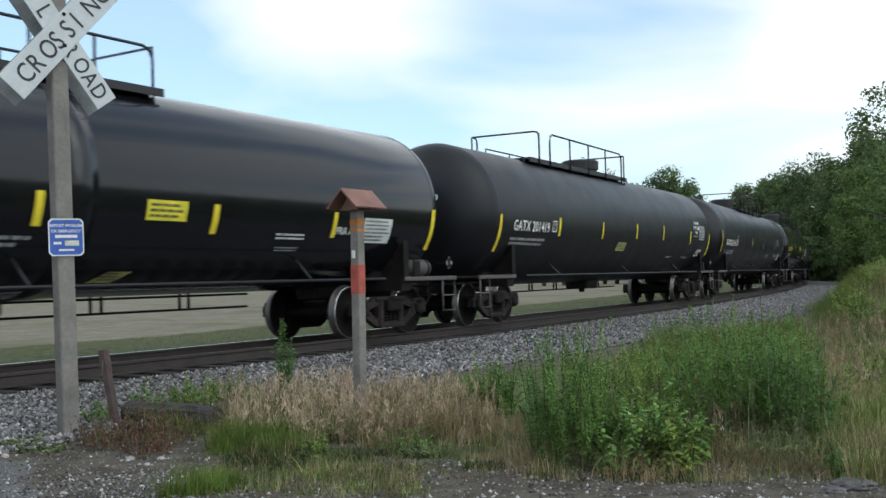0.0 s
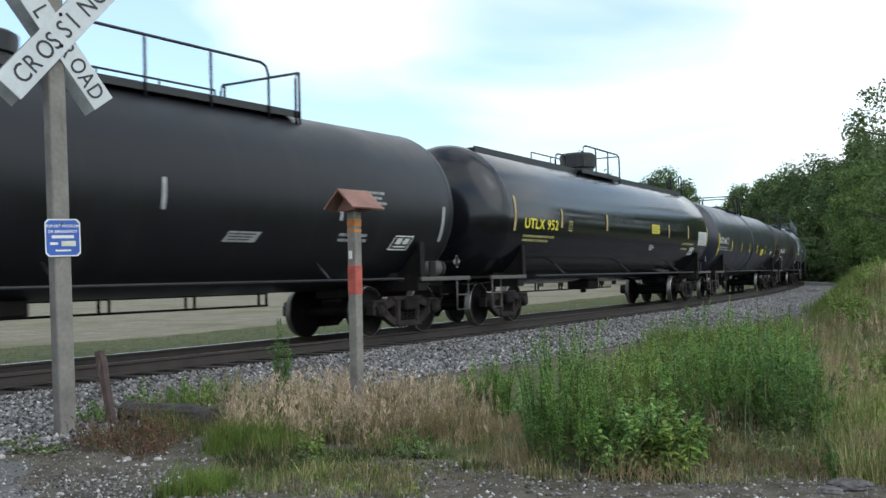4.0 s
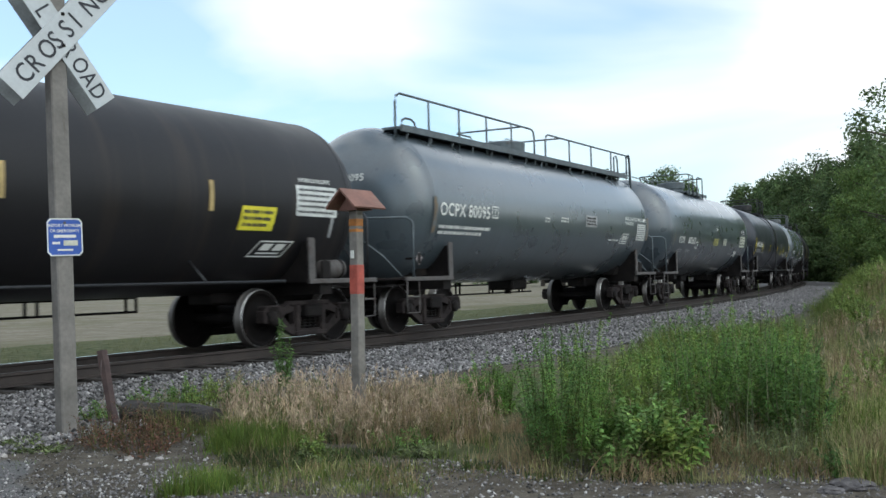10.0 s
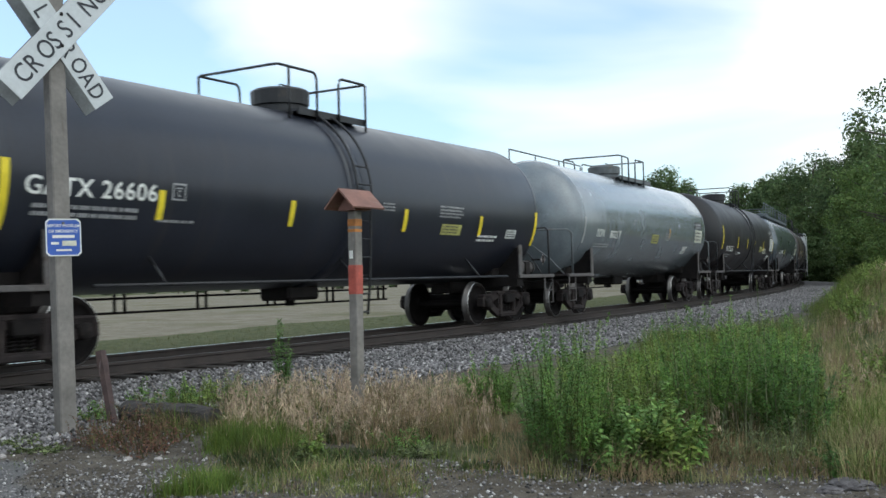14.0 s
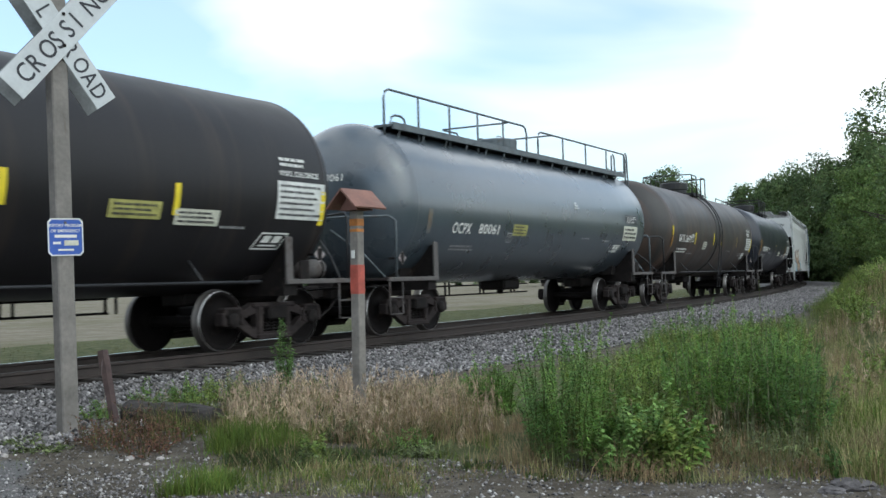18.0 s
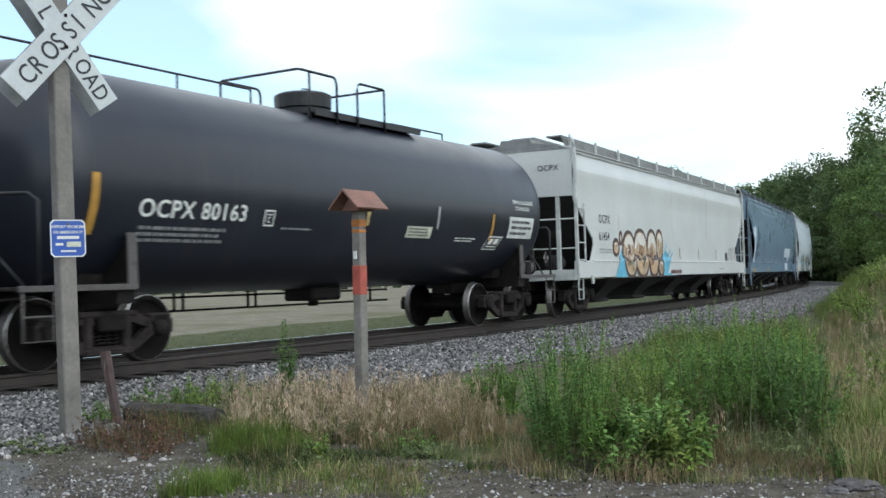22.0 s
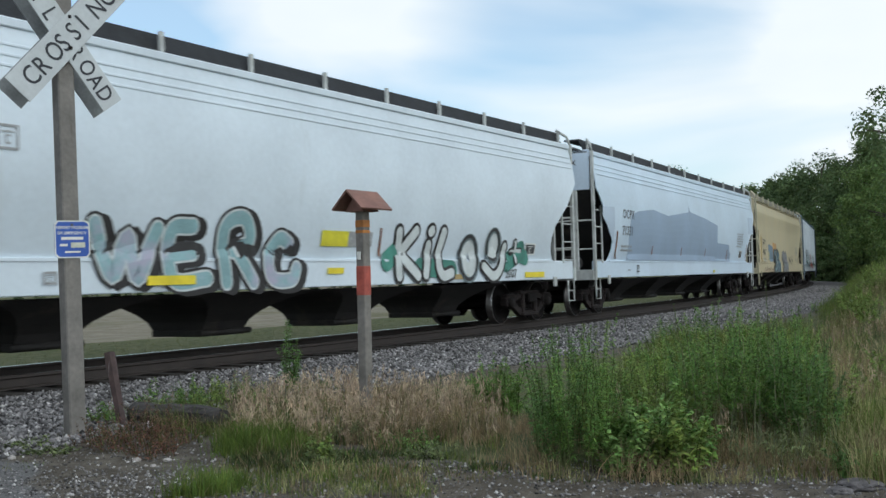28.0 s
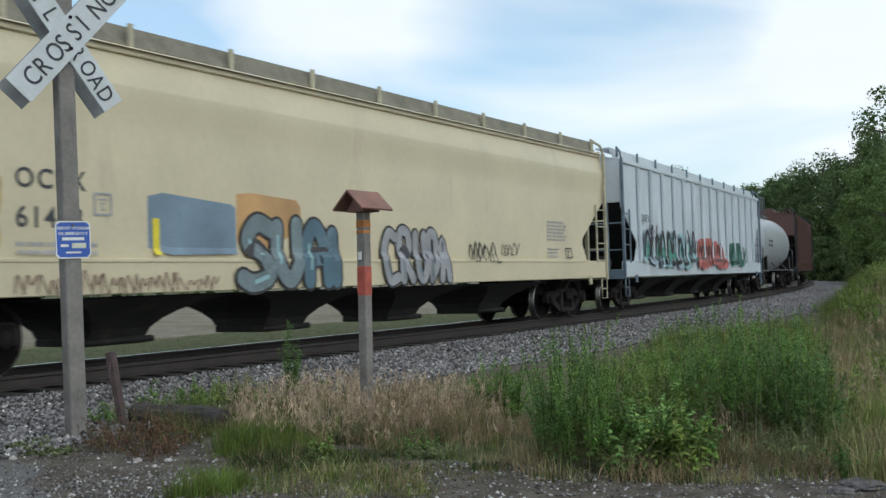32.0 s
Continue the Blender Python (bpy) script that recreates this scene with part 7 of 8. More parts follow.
# zones of the plan: (near left, near right, far right, far left)
Z_DRY = [(-1.78, 8.5), (-0.63, 8.35), (-0.97, 11.2), (-2.3, 11.4)]
Z_DRY2 = [(-0.68, 8.05), (0.3, 7.75), (0.5, 10.8), (-0.95, 11.2)]
Z_TAN = [(0.15, 7.2), (0.62, 7.15), (0.75, 8.9), (0.2, 8.9)]
Z_MIX = [(-0.3, 6.75), (1.0, 6.7), (0.9, 7.2), (-0.3, 7.4)]
Z_LOWG = [(-1.74, 6.42), (-1.32, 6.38), (-1.5, 7.25), (-1.96, 7.35)]
Z_LOWG2 = [(-1.78, 8.0), (-1.02, 7.85), (-1.15, 8.75), (-1.95, 8.85)]
Z_LOWG3 = [(-2.5, 9.3), (-1.4, 9.2), (-1.4, 11.2), (-3.0, 11.5)]
Z_FRONT = [(1.3, 6.6), (2.35, 6.5), (2.75, 7.6), (1.55, 7.7)]
Z_LOW4 = [(-1.4, 6.4), (-0.2, 6.32), (-0.25, 7.15), (-1.55, 7.45)]
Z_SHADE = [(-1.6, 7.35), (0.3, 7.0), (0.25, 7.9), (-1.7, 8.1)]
Z_FOOT = [(0.45, 6.65), (1.9, 6.6), (1.7, 6.95), (0.5, 7.0)]
Z_LOG = [(-2.75, 9.3), (-1.75, 8.8), (-1.8, 9.6), (-2.6, 9.8)]
Z_FEET = [(1.0, 7.6), (2.7, 7.7), (3.3, 9.4), (0.8, 9.6)]
Z_RIGHT = [(2.4, 6.3), (3.1, 6.2), (4.4, 9.6), (3.0, 9.6)]
Z_BANK = [(3.3, 8.6), (4.8, 8.2), (14.0, 26.0), (7.2, 21.0)]
Z_BACK = [(1.2, 9.4), (3.3, 9.2), (7.4, 22.0), (3.9, 19.5)]
Z_EDGE = [(-3.6, 10.8), (0.2, 10.9), (0.6, 12.6), (-3.2, 12.9)]
Z_LEFT = [(-3.9, 7.6), (-1.9, 7.6), (-2.2, 10.6), (-3.9, 10.6)]
Z_TOP = [(6.4, 17.5), (9.0, 17.5), (17.0, 36.0), (12.4, 36.0)]
Z_FARB = [(11.5, 32.0), (17.0, 36.0), (34.0, 60.0), (27.0, 60.0)]

meadow("dry_grass", "tall dry straw-coloured grass on the verge", l_dry,
       [(Z_FOOT, 150, 9, 0.06, 0.08, 0.3), (Z_FRONT, 420, 9, 0.07, 0.06, 0.24), (Z_DRY, 330, 14, 0.06, 0.14, 0.36), (Z_DRY2, 430, 16, 0.06, 0.14, 0.38), (Z_TAN, 170, 14, 0.06, 0.12, 0.4), (Z_MIX, 70, 8, 0.05, 0.04, 0.14), (Z_RIGHT, 320, 12, 0.05, 0.15, 0.42), (Z_FEET, 260, 9, 0.06, 0.12, 0.34), (Z_BANK, 1500, 10, 0.08, 0.2, 0.5), (Z_EDGE, 150, 8, 0.05, 0.1, 0.3), (Z_FARB, 700, 8, 0.15, 0.3, 0.6), (Z_LOWG3, 130, 8, 0.05, 0.12, 0.36), (Z_LOWG2, 40, 8, 0.04, 0.1, 0.3), (Z_LOW4, 170, 8, 0.05, 0.05, 0.18), (Z_SHADE, 50, 8, 0.05, 0.08, 0.2), (Z_LOG, 40, 8, 0.05, 0.12, 0.36)], 0.005)
meadow("green_grass", "fresh green grass in low clumps", l_green,
       [(Z_SHADE, 50, 10, 0.06, 0.05, 0.16), (Z_LOWG, 320, 16, 0.05, 0.1, 0.24), (Z_LOW4, 250, 10, 0.05, 0.04, 0.15), (Z_LOG, 60, 12, 0.05, 0.1, 0.3), (Z_LOWG2, 330, 16, 0.06, 0.1, 0.3), (Z_LOWG3, 150, 12, 0.05, 0.06, 0.26), (Z_DRY, 110, 12, 0.06, 0.08, 0.26), (Z_DRY2, 90, 12, 0.06, 0.08, 0.24), (Z_MIX, 60, 10, 0.05, 0.04, 0.14), (Z_FRONT, 60, 10, 0.06, 0.05, 0.16), (Z_RIGHT, 280, 14, 0.05, 0.15, 0.42), (Z_FEET, 300, 12, 0.05, 0.1, 0.34), (Z_BACK, 1500, 12, 0.1, 0.25, 0.6), (Z_BANK, 700, 10, 0.1, 0.2, 0.45), (Z_EDGE, 170, 10, 0.05, 0.1, 0.3), (Z_LEFT, 60, 10, 0.05, 0.04, 0.14), (Z_TOP, 1500, 10, 0.12, 0.3, 0.6), (Z_FARB, 900, 8, 0.15, 0.25, 0.6)], 0.006, seed=1.7)
meadow("olive_grass", "half-dry olive grass between the weeds", l_olive,
       [(Z_SHADE, 90, 10, 0.06, 0.05, 0.15), (Z_FRONT, 160, 10, 0.06, 0.04, 0.16), (Z_DRY, 220, 12, 0.06, 0.08, 0.3), (Z_DRY2, 200, 12, 0.06, 0.08, 0.28), (Z_MIX, 110, 8, 0.05, 0.03, 0.12), (Z_RIGHT, 260, 12, 0.05, 0.15, 0.4), (Z_FEET, 300, 10, 0.05, 0.1, 0.32), (Z_BACK, 700, 10, 0.08, 0.2, 0.5), (Z_LEFT, 110, 8, 0.05, 0.04, 0.16), (Z_TOP, 700, 8, 0.1, 0.3, 0.55), (Z_LOWG, 60, 10, 0.05, 0.04, 0.14), (Z_LOW4, 190, 9, 0.05, 0.03, 0.12), (Z_LOWG2, 110, 10, 0.05, 0.08, 0.24), (Z_LOWG3, 130, 9, 0.05, 0.08, 0.28), (Z_LOG, 50, 10, 0.05, 0.1, 0.3)], 0.006, seed=3.1)


l_pale = leafy("pale_grass_blades", (0.35, 0.34, 0.155), 0.4)
meadow("pale_grass", "pale yellow-green grass on the bank", l_pale,
       [(Z_FOOT, 60, 9, 0.06, 0.08, 0.26), (Z_RIGHT, 560, 13, 0.06, 0.12, 0.4), (Z_BANK, 1000, 10, 0.08, 0.2, 0.5), (Z_FEET, 260, 10, 0.05, 0.15, 0.42), (Z_DRY, 110, 10, 0.06, 0.1, 0.34), (Z_DRY2, 70, 10, 0.06, 0.1, 0.3), (Z_FRONT, 120, 8, 0.06, 0.06, 0.2), (Z_BACK, 500, 10, 0.08, 0.25, 0.55), (Z_LOW4, 170, 8, 0.05, 0.04, 0.16), (Z_LOWG, 150, 10, 0.05, 0.06, 0.18)], 0.005, seed=4.4)

# the shade between the grasses is filled in with dark-coloured herbs
meadow("shade_herbs", "low herbs between the grasses, dark green standing in for shade", l_shade_herb,
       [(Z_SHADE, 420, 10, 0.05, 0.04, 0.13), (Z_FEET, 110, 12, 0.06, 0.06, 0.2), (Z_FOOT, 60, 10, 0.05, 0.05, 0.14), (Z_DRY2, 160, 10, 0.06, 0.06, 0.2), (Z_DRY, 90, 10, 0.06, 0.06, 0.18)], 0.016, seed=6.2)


def far_verge():
    """Short grass along the far side of the track."""
    n = 9000
    s, a = RNG.uniform(-14, 60, n), -RNG.uniform(2.6, 8.5, n)
    p = np.array([on_track(float(u), float(v))[:2] for u, v in zip(s, a)])
    h = RNG.uniform(0.03, 0.1, n)
    return tagged(new("verge_grass", strips_mesh("verge_grass", blades(p[:, 0], p[:, 1], h, np.full(n, 0.012), 0.6, 3), l_olive)), "short green grass strip beyond the rails", "grass", kind="stuff")


far_verge()


def seed_heads():
    x, y = scatter(Z_DRY2, 300, 0.06, 3)
    xa, ya = scatter(Z_DRY, 300, 0.06, 3)
    x2, y2 = scatter(Z_FEET, 60, 0.05, 2)
    x3, y3 = scatter(Z_BANK, 420, 0.05, 2)
    x, y = np.r_[x, xa, x2, x3], np.r_[y, ya, y2, y3]
    n = len(x)
    thick = wavy(x, y, 3.1, 0.6) + 0.9 * wavy(x, y, 8.3, 1.9) + RNG.normal(0, 0.3, n) > 0.1
    x, y = x[thick], y[thick]
    n = len(x)
    h = RNG.uniform(0.14, 0.44, n)
    z = ground_height(x, y)
    stalk = blades(x, y, h, np.full(n, 0.004), 0.12, 3)
    top = stalk[:, -1].mean(1)
    k = 12
    q = np.empty((n * k, 4, 3))
    c = np.repeat(top, k, 0) + np.c_[RNG.normal(0, 0.012, n * k), RNG.normal(0, 0.012, n * k), -RNG.uniform(0, 0.15, n * k)]
    d = RNG.normal(0, 1, (n * k, 3)) * [0.3, 0.3, 1.0]
    d /= np.linalg.norm(d, axis=1)[:, None]
    e = np.cross(d, RNG.normal(0, 1, (n * k, 3)))
    e /= np.linalg.norm(e, axis=1)[:, None]
    L, Wd = 0.03, 0.0036
    q[:, 0], q[:, 1], q[:, 2], q[:, 3] = c - d * L, c + e * Wd, c + d * L, c - e * Wd
    tagged(new("seed_heads", quads_mesh("seed_heads", q, l_seed)), "feathery tan seed heads over dry grass", "grass", kind="stuff")
    tagged(new("seed_stalks", strips_mesh("seed_stalks", stalk, l_dry)), "thin dry stalks carrying seed heads", "grass", kind="stuff")


seed_heads()


def weed(label, x, y, radius, height, stems, leaf, leaf_len, leaf_w, per, spread=0.25, bare=0.1, category="weed", taper=0.8, stalk=None, thick=0.0045):
    """A clump of upright stems clothed in narrow leaves."""
    thing = tagged(new("weed_clump"), label, category, "weed clumps")
    z0 = float(ground_height(x, y)[0])
    thing.location = (x, y, z0)
    r = radius * np.sqrt(RNG.rand(stems))
    a = RNG.uniform(0, 2 * np.pi, stems)
    bx, by = r * np.cos(a), r * np.sin(a)
    hh = height * (1 - 0.3 * (r / radius) ** 2) * RNG.uniform(0.5, 1.12, stems)
    lx, ly = bx * spread * 1.5 + RNG.normal(0, 0.05, stems), by * spread * 1.5 + RNG.normal(0, 0.05, stems)
    t = np.linspace(0, 1, 4)
    v = np.empty((stems, 4, 2, 3))
    f = RNG.uniform(0, np.pi, stems)
    for sd, sg in ((0, -1), (1, 1)):
        w = sg * thick * (1 - 0.6 * t)
        v[:, :, sd, 0] = bx[:, None] + lx[:, None] * t ** 2 + w * np.cos(f)[:, None]
        v[:, :, sd, 1] = by[:, None] + ly[:, None] * t ** 2 + w * np.sin(f)[:, None]
        v[:, :, sd, 2] = hh[:, None] * t - 0.03
    tagged(part("stem", strips_mesh("stem", v, stalk or l_stem), None, thing), kind="stuff")
    n = stems * per
    si = np.repeat(np.arange(stems), per)
    u = bare + (1 - bare) * RNG.rand(n) ** 0.85
    c = np.c_[bx[si] + lx[si] * u ** 2, by[si] + ly[si] * u ** 2, hh[si] * u - 0.03]
    az = RNG.uniform(0, 2 * np.pi, n)
    up = RNG.uniform(0.0, 0.9, n)
    L = leaf_len * (1.2 - taper * u) * RNG.uniform(0.6, 1.2, n)
    d = np.c_[np.cos(az) * np.cos(up), np.sin(az) * np.cos(up), np.sin(up)]
    side = np.c_[-np.sin(az), np.cos(az), RNG.normal(0, 0.3, n)]
    Wd = leaf_w * RNG.uniform(0.7, 1.2, n)
    droop = np.c_[np.zeros(n), np.zeros(n), -0.35 * L]
    q = np.empty((n, 3, 2, 3))
    for sd, sg in ((0, -1), (1, 1)):
        q[:, 0, sd] = c + side * (sg * Wd * 0.15)[:, None]
        q[:, 1, sd] = c + d * (L * 0.5)[:, None] + side * (sg * Wd * 0.5)[:, None]
        q[:, 2, sd] = c + d * L[:, None] + droop + side * (sg * Wd * 0.05)[:, None]
    tagged(part("foliage", strips_mesh("foliage", q, leaf), None, thing), kind="stuff")
    return thing


GOLD = "tall green leafy weeds growing in the verge"
for x, y, h, lf in [(0.66, 7.25, 0.86, l_weed3), (0.86, 7.1, 0.9, l_weed), (0.98, 7.45, 0.98, l_weed), (0.74, 7.7, 0.9, l_weed3), (1.02, 7.9, 0.94, l_weed2), (0.86, 8.2, 0.86, l_weed), (1.2, 8.3, 0.86, l_weed), (1.32, 7.8, 0.72, l_weed2), (1.08, 8.7, 0.8, l_weed3), (1.45, 8.6, 0.72, l_weed2)]:
    weed(GOLD, x, y, 0.19, h * 1.06, 15, lf, 0.075, 0.0105, 120, bare=0.22, spread=0.5)
HIGH = "tall green weeds with bare pale stalks below the leaves"
for x, y, h, lf in [(1.66, 8.2, 0.78, l_weed2), (1.8, 8.7, 0.86, l_weed), (1.9, 7.95, 0.86, l_weed), (2.02, 8.4, 0.98, l_weed3), (2.15, 7.85, 0.95, l_weed), (2.22, 8.75, 1.06, l_weed), (2.38, 8.2, 1.06, l_weed), (2.4, 7.75, 0.92, l_weed3), (2.55, 8.8, 1.04, l_weed),
                    (2.62, 8.15, 0.94, l_weed), (2.78, 8.6, 0.92, l_weed3), (2.6, 7.7, 0.74, l_weed3), (2.98, 9.0, 0.88, l_weed), (2.86, 8.1, 0.72, l_weed2), (3.1, 9.5, 0.92, l_weed)]:
    weed(HIGH, x, y, 0.21, h * 1.05, 16, lf, 0.085, 0.0105, 130, bare=0.42, spread=0.45, stalk=l_stalk, thick=0.006)
for x, y, h, lf in [(3.0, 12.4, 0.66, l_weed2), (3.7, 12.5, 0.74, l_weed), (4.2, 14.2, 0.74, l_weed2), (4.9, 15.6, 0.7, l_weed2), (3.4, 14.6, 0.6, l_weed2), (2.3, 11.2, 0.6, l_weed2), (1.8, 10.4, 0.55, l_weed)]:
    weed(GOLD, x, y, 0.42, h, 28, lf, 0.085, 0.013, 110)
for x, y, h in [(0.72, 7.3, 1.02), (1.0, 7.2, 1.08), (1.35, 8.2, 0.98), (1.75, 7.9, 1.02), (2.1, 8.2, 1.2), (2.5, 8.4, 1.22), (2.75, 8.0, 1.05), (3.3, 9.3, 1.15), (4.2, 12.0, 1.1)]:
    weed("thin dark flowering spire above the weeds", x, y, 0.09, h, 3, l_weed3, 0.045, 0.009, 60, taper=1.0, bare=0.3)
weed("small green leafy weed at the ballast edge", 0.43, 9.8, 0.2, 0.66, 44, l_weed, 0.08, 0.011, 110)
for x, y, h in [(-0.42, 11.5, 0.26), (-0.16, 11.2, 0.36), (-0.6, 11.8, 0.2)]:
    weed("thin dark stalk standing in the ballast", x, y, 0.03, h, 2, l_weed3, 0.05, 0.01, 30)
for x, y, h in [(0.1, 8.3, 0.46), (-0.49, 8.35, 0.44), (-0.07, 10.4, 0.42), (0.03, 9.4, 0.44), (-0.29, 9.7, 0.4), (0.24, 8.7, 0.42)]:
    weed("withered dark stalk among dry grass", x, y, 0.04, h, 3, l_stem, 0.05, 0.008, 6, spread=2.0)
for x, y, h, lf in [(1.12, 6.95, 0.42, l_bush), (1.3, 7.0, 0.52, l_bush), (1.48, 6.95, 0.5, l_weed2), (1.36, 7.2, 0.6, l_bush), (1.2, 7.25, 0.58, l_weed), (1.58, 7.15, 0.46, l_weed)]:
    weed("low broad-leaved green bush at the verge", x, y, 0.17, h, 14, lf, 0.075, 0.028, 52, taper=0.5)
for x, y in [(1.95, 7.3), (2.45, 7.35), (2.2, 7.15)]:
    weed("pale green upright stalks with narrow leaves", x, y, 0.16, 0.34, 18, l_grey, 0.09, 0.008, 12, taper=0.4, stalk=l_stalk)
for x, y, h, lf in [(-3.0, 10.7, 0.3, l_grey), (-2.7, 10.9, 0.4, l_weed), (-2.45, 10.5, 0.42, l_weed2), (-2.2, 10.9, 0.36, l_grey), (-1.95, 10.4, 0.34, l_weed), (-1.7, 10.0, 0.3, l_grey), (-3.2, 11.1, 0.26, l_weed), (-1.45, 10.6, 0.3, l_grey), (-2.0, 9.7, 0.26, l_grey), (-3.35, 10.2, 0.22, l_weed),
                    (-1.35, 9.2, 0.24, l_grey), (-0.8, 8.6, 0.24, l_grey), (-0.35, 8.1, 0.2, l_weed), (-0.2, 7.7, 0.16, l_grey), (-1.0, 7.5, 0.14, l_grey), (-3.45, 8.6, 0.12, l_grey), (-3.2, 8.35, 0.1, l_grey)]:
    weed("small leafy weed among the dry grass", x, y, 0.17, h, 20, lf, 0.06, 0.013, 34)
weed("low green weed by the gravel edge", 2.5, 6.62, 0.16, 0.26, 26, l_weed3, 0.07, 0.018, 40)
weed("low green weed by the gravel edge", 2.66, 6.75, 0.14, 0.2, 20, l_weed, 0.06, 0.016, 40)
weed("single tall dark weed before the track", -1.95, 12.5, 0.09, 0.92, 10, l_weed3, 0.11, 0.014, 90)
weed("thin upright weed beside the log", -3.38, 11.8, 0.05, 0.5, 3, l_weed, 0.09, 0.02, 36)
weed("small green weed at the ballast edge", -2.42, 11.2, 0.26, 0.36, 24, l_weed2, 0.08, 0.016, 40)
weed("small green weed at the ballast edge", -2.85, 11.5, 0.25, 0.26, 16, l_weed3, 0.08, 0.018, 34)
weed("fresh green leafy weed in the grass", -1.0, 7.6, 0.07, 0.3, 8, l_weed2, 0.08, 0.02, 30)
for x, y, h in [(-2.85, 9.1, 0.24), (-2.6, 8.8, 0.2), (-2.45, 8.4, 0.16), (-2.75, 8.5, 0.18), (-2.5, 9.1, 0.22), (-2.95, 8.75, 0.2), (-2.3, 8.75, 0.18), (-2.35, 8.2, 0.15), (-2.7, 9.3, 0.26)]:
    weed("withered rusty-brown dock plants beside the post", x, y, 0.2, h * 1.35, 24, l_rust, 0.042, 0.012, 24, category="dock plant")
for x, y, h in [(5.4, 12.6, 0.4), (6.9, 17.5, 0.6), (7.9, 19.2, 0.6), (6.4, 15.6, 0.5), (9.4, 22.0, 0.7), (10.6, 25.0, 0.7), (8.6, 20.6, 0.6), (4.6, 11.0, 0.45)]:
    weed("yellow-green bushy growth on the bank", x, y, 0.4, h * 0.8, 30, l_weed2, 0.08, 0.022, 60, category="bush")


# ---- trees ----
def tree_meshes(seed, height, crown_r, crown_lo, leaves, leaf, clumps=60, sparse=False, leaf_size=0.2):
    rng = np.random.RandomState(seed)
    bm = bmesh.new()
    lean = rng.normal(0, 0.03, 2)
    steps = 7
    rings = []
    for i in range(steps):
        f = i / (steps - 1)
        r = 0.02 * height * (1 - 0.85 * f) + 0.02
        c = Vector((lean[0] * height * f ** 2, lean[1] * height * f ** 2, height * 0.85 * f))
        rings.append([bm.verts.new(c + Vector((r * math.cos(2 * math.pi * k / 7), r * math.sin(2 * math.pi * k / 7), 0))) for k in range(7)])
    for p, q in zip(rings, rings[1:]):
        for k in range(7):
            bm.faces.new((p[k], p[(k + 1) % 7], q[(k + 1) % 7], q[k])).smooth = True
    centres = []
    mid = (crown_lo + height) / 2
    for k in range(clumps):
        v = rng.normal(0, 1, 3)
        v /= np.linalg.norm(v)
        rad = rng.uniform(0.45, 0.98) ** 0.6
        c = np.array([v[0] * crown_r * rad, v[1] * crown_r * rad, mid + v[2] * (height - crown_lo) / 2 * rad])
        shrink = 1 - 0.45 * max(0.0, (c[2] - mid) / (height - mid)) ** 2
        c[:2] *= shrink
        centres.append(c)
    for c in centres[::4]:
        b = Vector((lean[0] * c[2], lean[1] * c[2], max(c[2] - 0.35 * crown_r, crown_lo * 0.7)))
        tube(bm, [b, (b * 0.5 + Vector(c) * 0.5) + Vector((0, 0, 0.15)), Vector(c)], 0.012 * height * 0.4, 4)
    trunk = bpy.data.meshes.new("trunk")
    bm.to_mesh(trunk)
    bm.free()
    trunk.materials.append(m_bark)
    n = leaves
    ci = rng.randint(0, clumps, n)
    cr = rng.uniform(0.18, 0.32, clumps) * crown_r * (0.75 if sparse else 1.0)
    d = rng.normal(0, 1, (n, 3))
    d /= np.linalg.norm(d, axis=1)[:, None]
    pos = np.array(centres)[ci] + d * (cr[ci] * rng.uniform(0.35, 1.12, n))[:, None] * [1, 1, 0.8]
    size = rng.uniform(0.5, 1.2, n) * (leaf_size if not sparse else 0.011 * height)
    nr = d + rng.normal(0, 0.6, (n, 3)) + [0, 0, 0.3]
    nr /= np.linalg.norm(nr, axis=1)[:, None]
    t1 = np.cross(nr, rng.normal(0, 1, (n, 3)))
    t1 /= np.linalg.norm(t1, axis=1)[:, None]
    t2 = np.cross(nr, t1)
    q = np.empty((n, 4, 3))
    q[:, 0] = pos - t1 * size[:, None]
    q[:, 1] = pos + t2 * (size * 0.6)[:, None] + nr * (size * 0.2)[:, None]
    q[:, 2] = pos + t1 * size[:, None]
    q[:, 3] = pos - t2 * (size * 0.6)[:, None] + nr * (size * 0.2)[:, None]
    return trunk, quads_mesh("crown", q, leaf)


TREE_KINDS = [tree_meshes(3, 16, 5.2, 0.6, 13000, l_tree), tree_meshes(5, 17, 4.6, 0.8, 12500, l_tree2), tree_meshes(8, 14, 5.0, 0.4, 12500, l_tree), tree_meshes(13, 18, 5.4, 1.0, 14000, l_tree2)]
SHRUB = tree_meshes(8, 12, 6.0, -2.0, 7000, l_tree, leaf_size=0.45)
FAR_KINDS = [tree_meshes(31, 16, 5.5, 0.0, 2200, l_tree2, clumps=30, leaf_size=0.5), tree_meshes(33, 15, 6.5, 0.0, 2200, l_tree, clumps=30, leaf_size=0.5)]


def tree(kind, x, y, scale, turn, label, group="trees of the wood"):
    t = tagged(new("tree"), label, "tree", group)
    t.matrix_basis = Matrix.Translation((x, y, float(ground_height(x, y)[0]) - 0.15)) @ Matrix.Rotation(turn, 4, "Z") @ Matrix.Scale(scale, 4)
    part("trunk", kind[0], None, t)
    part("crown", kind[1], None, t)
    return t


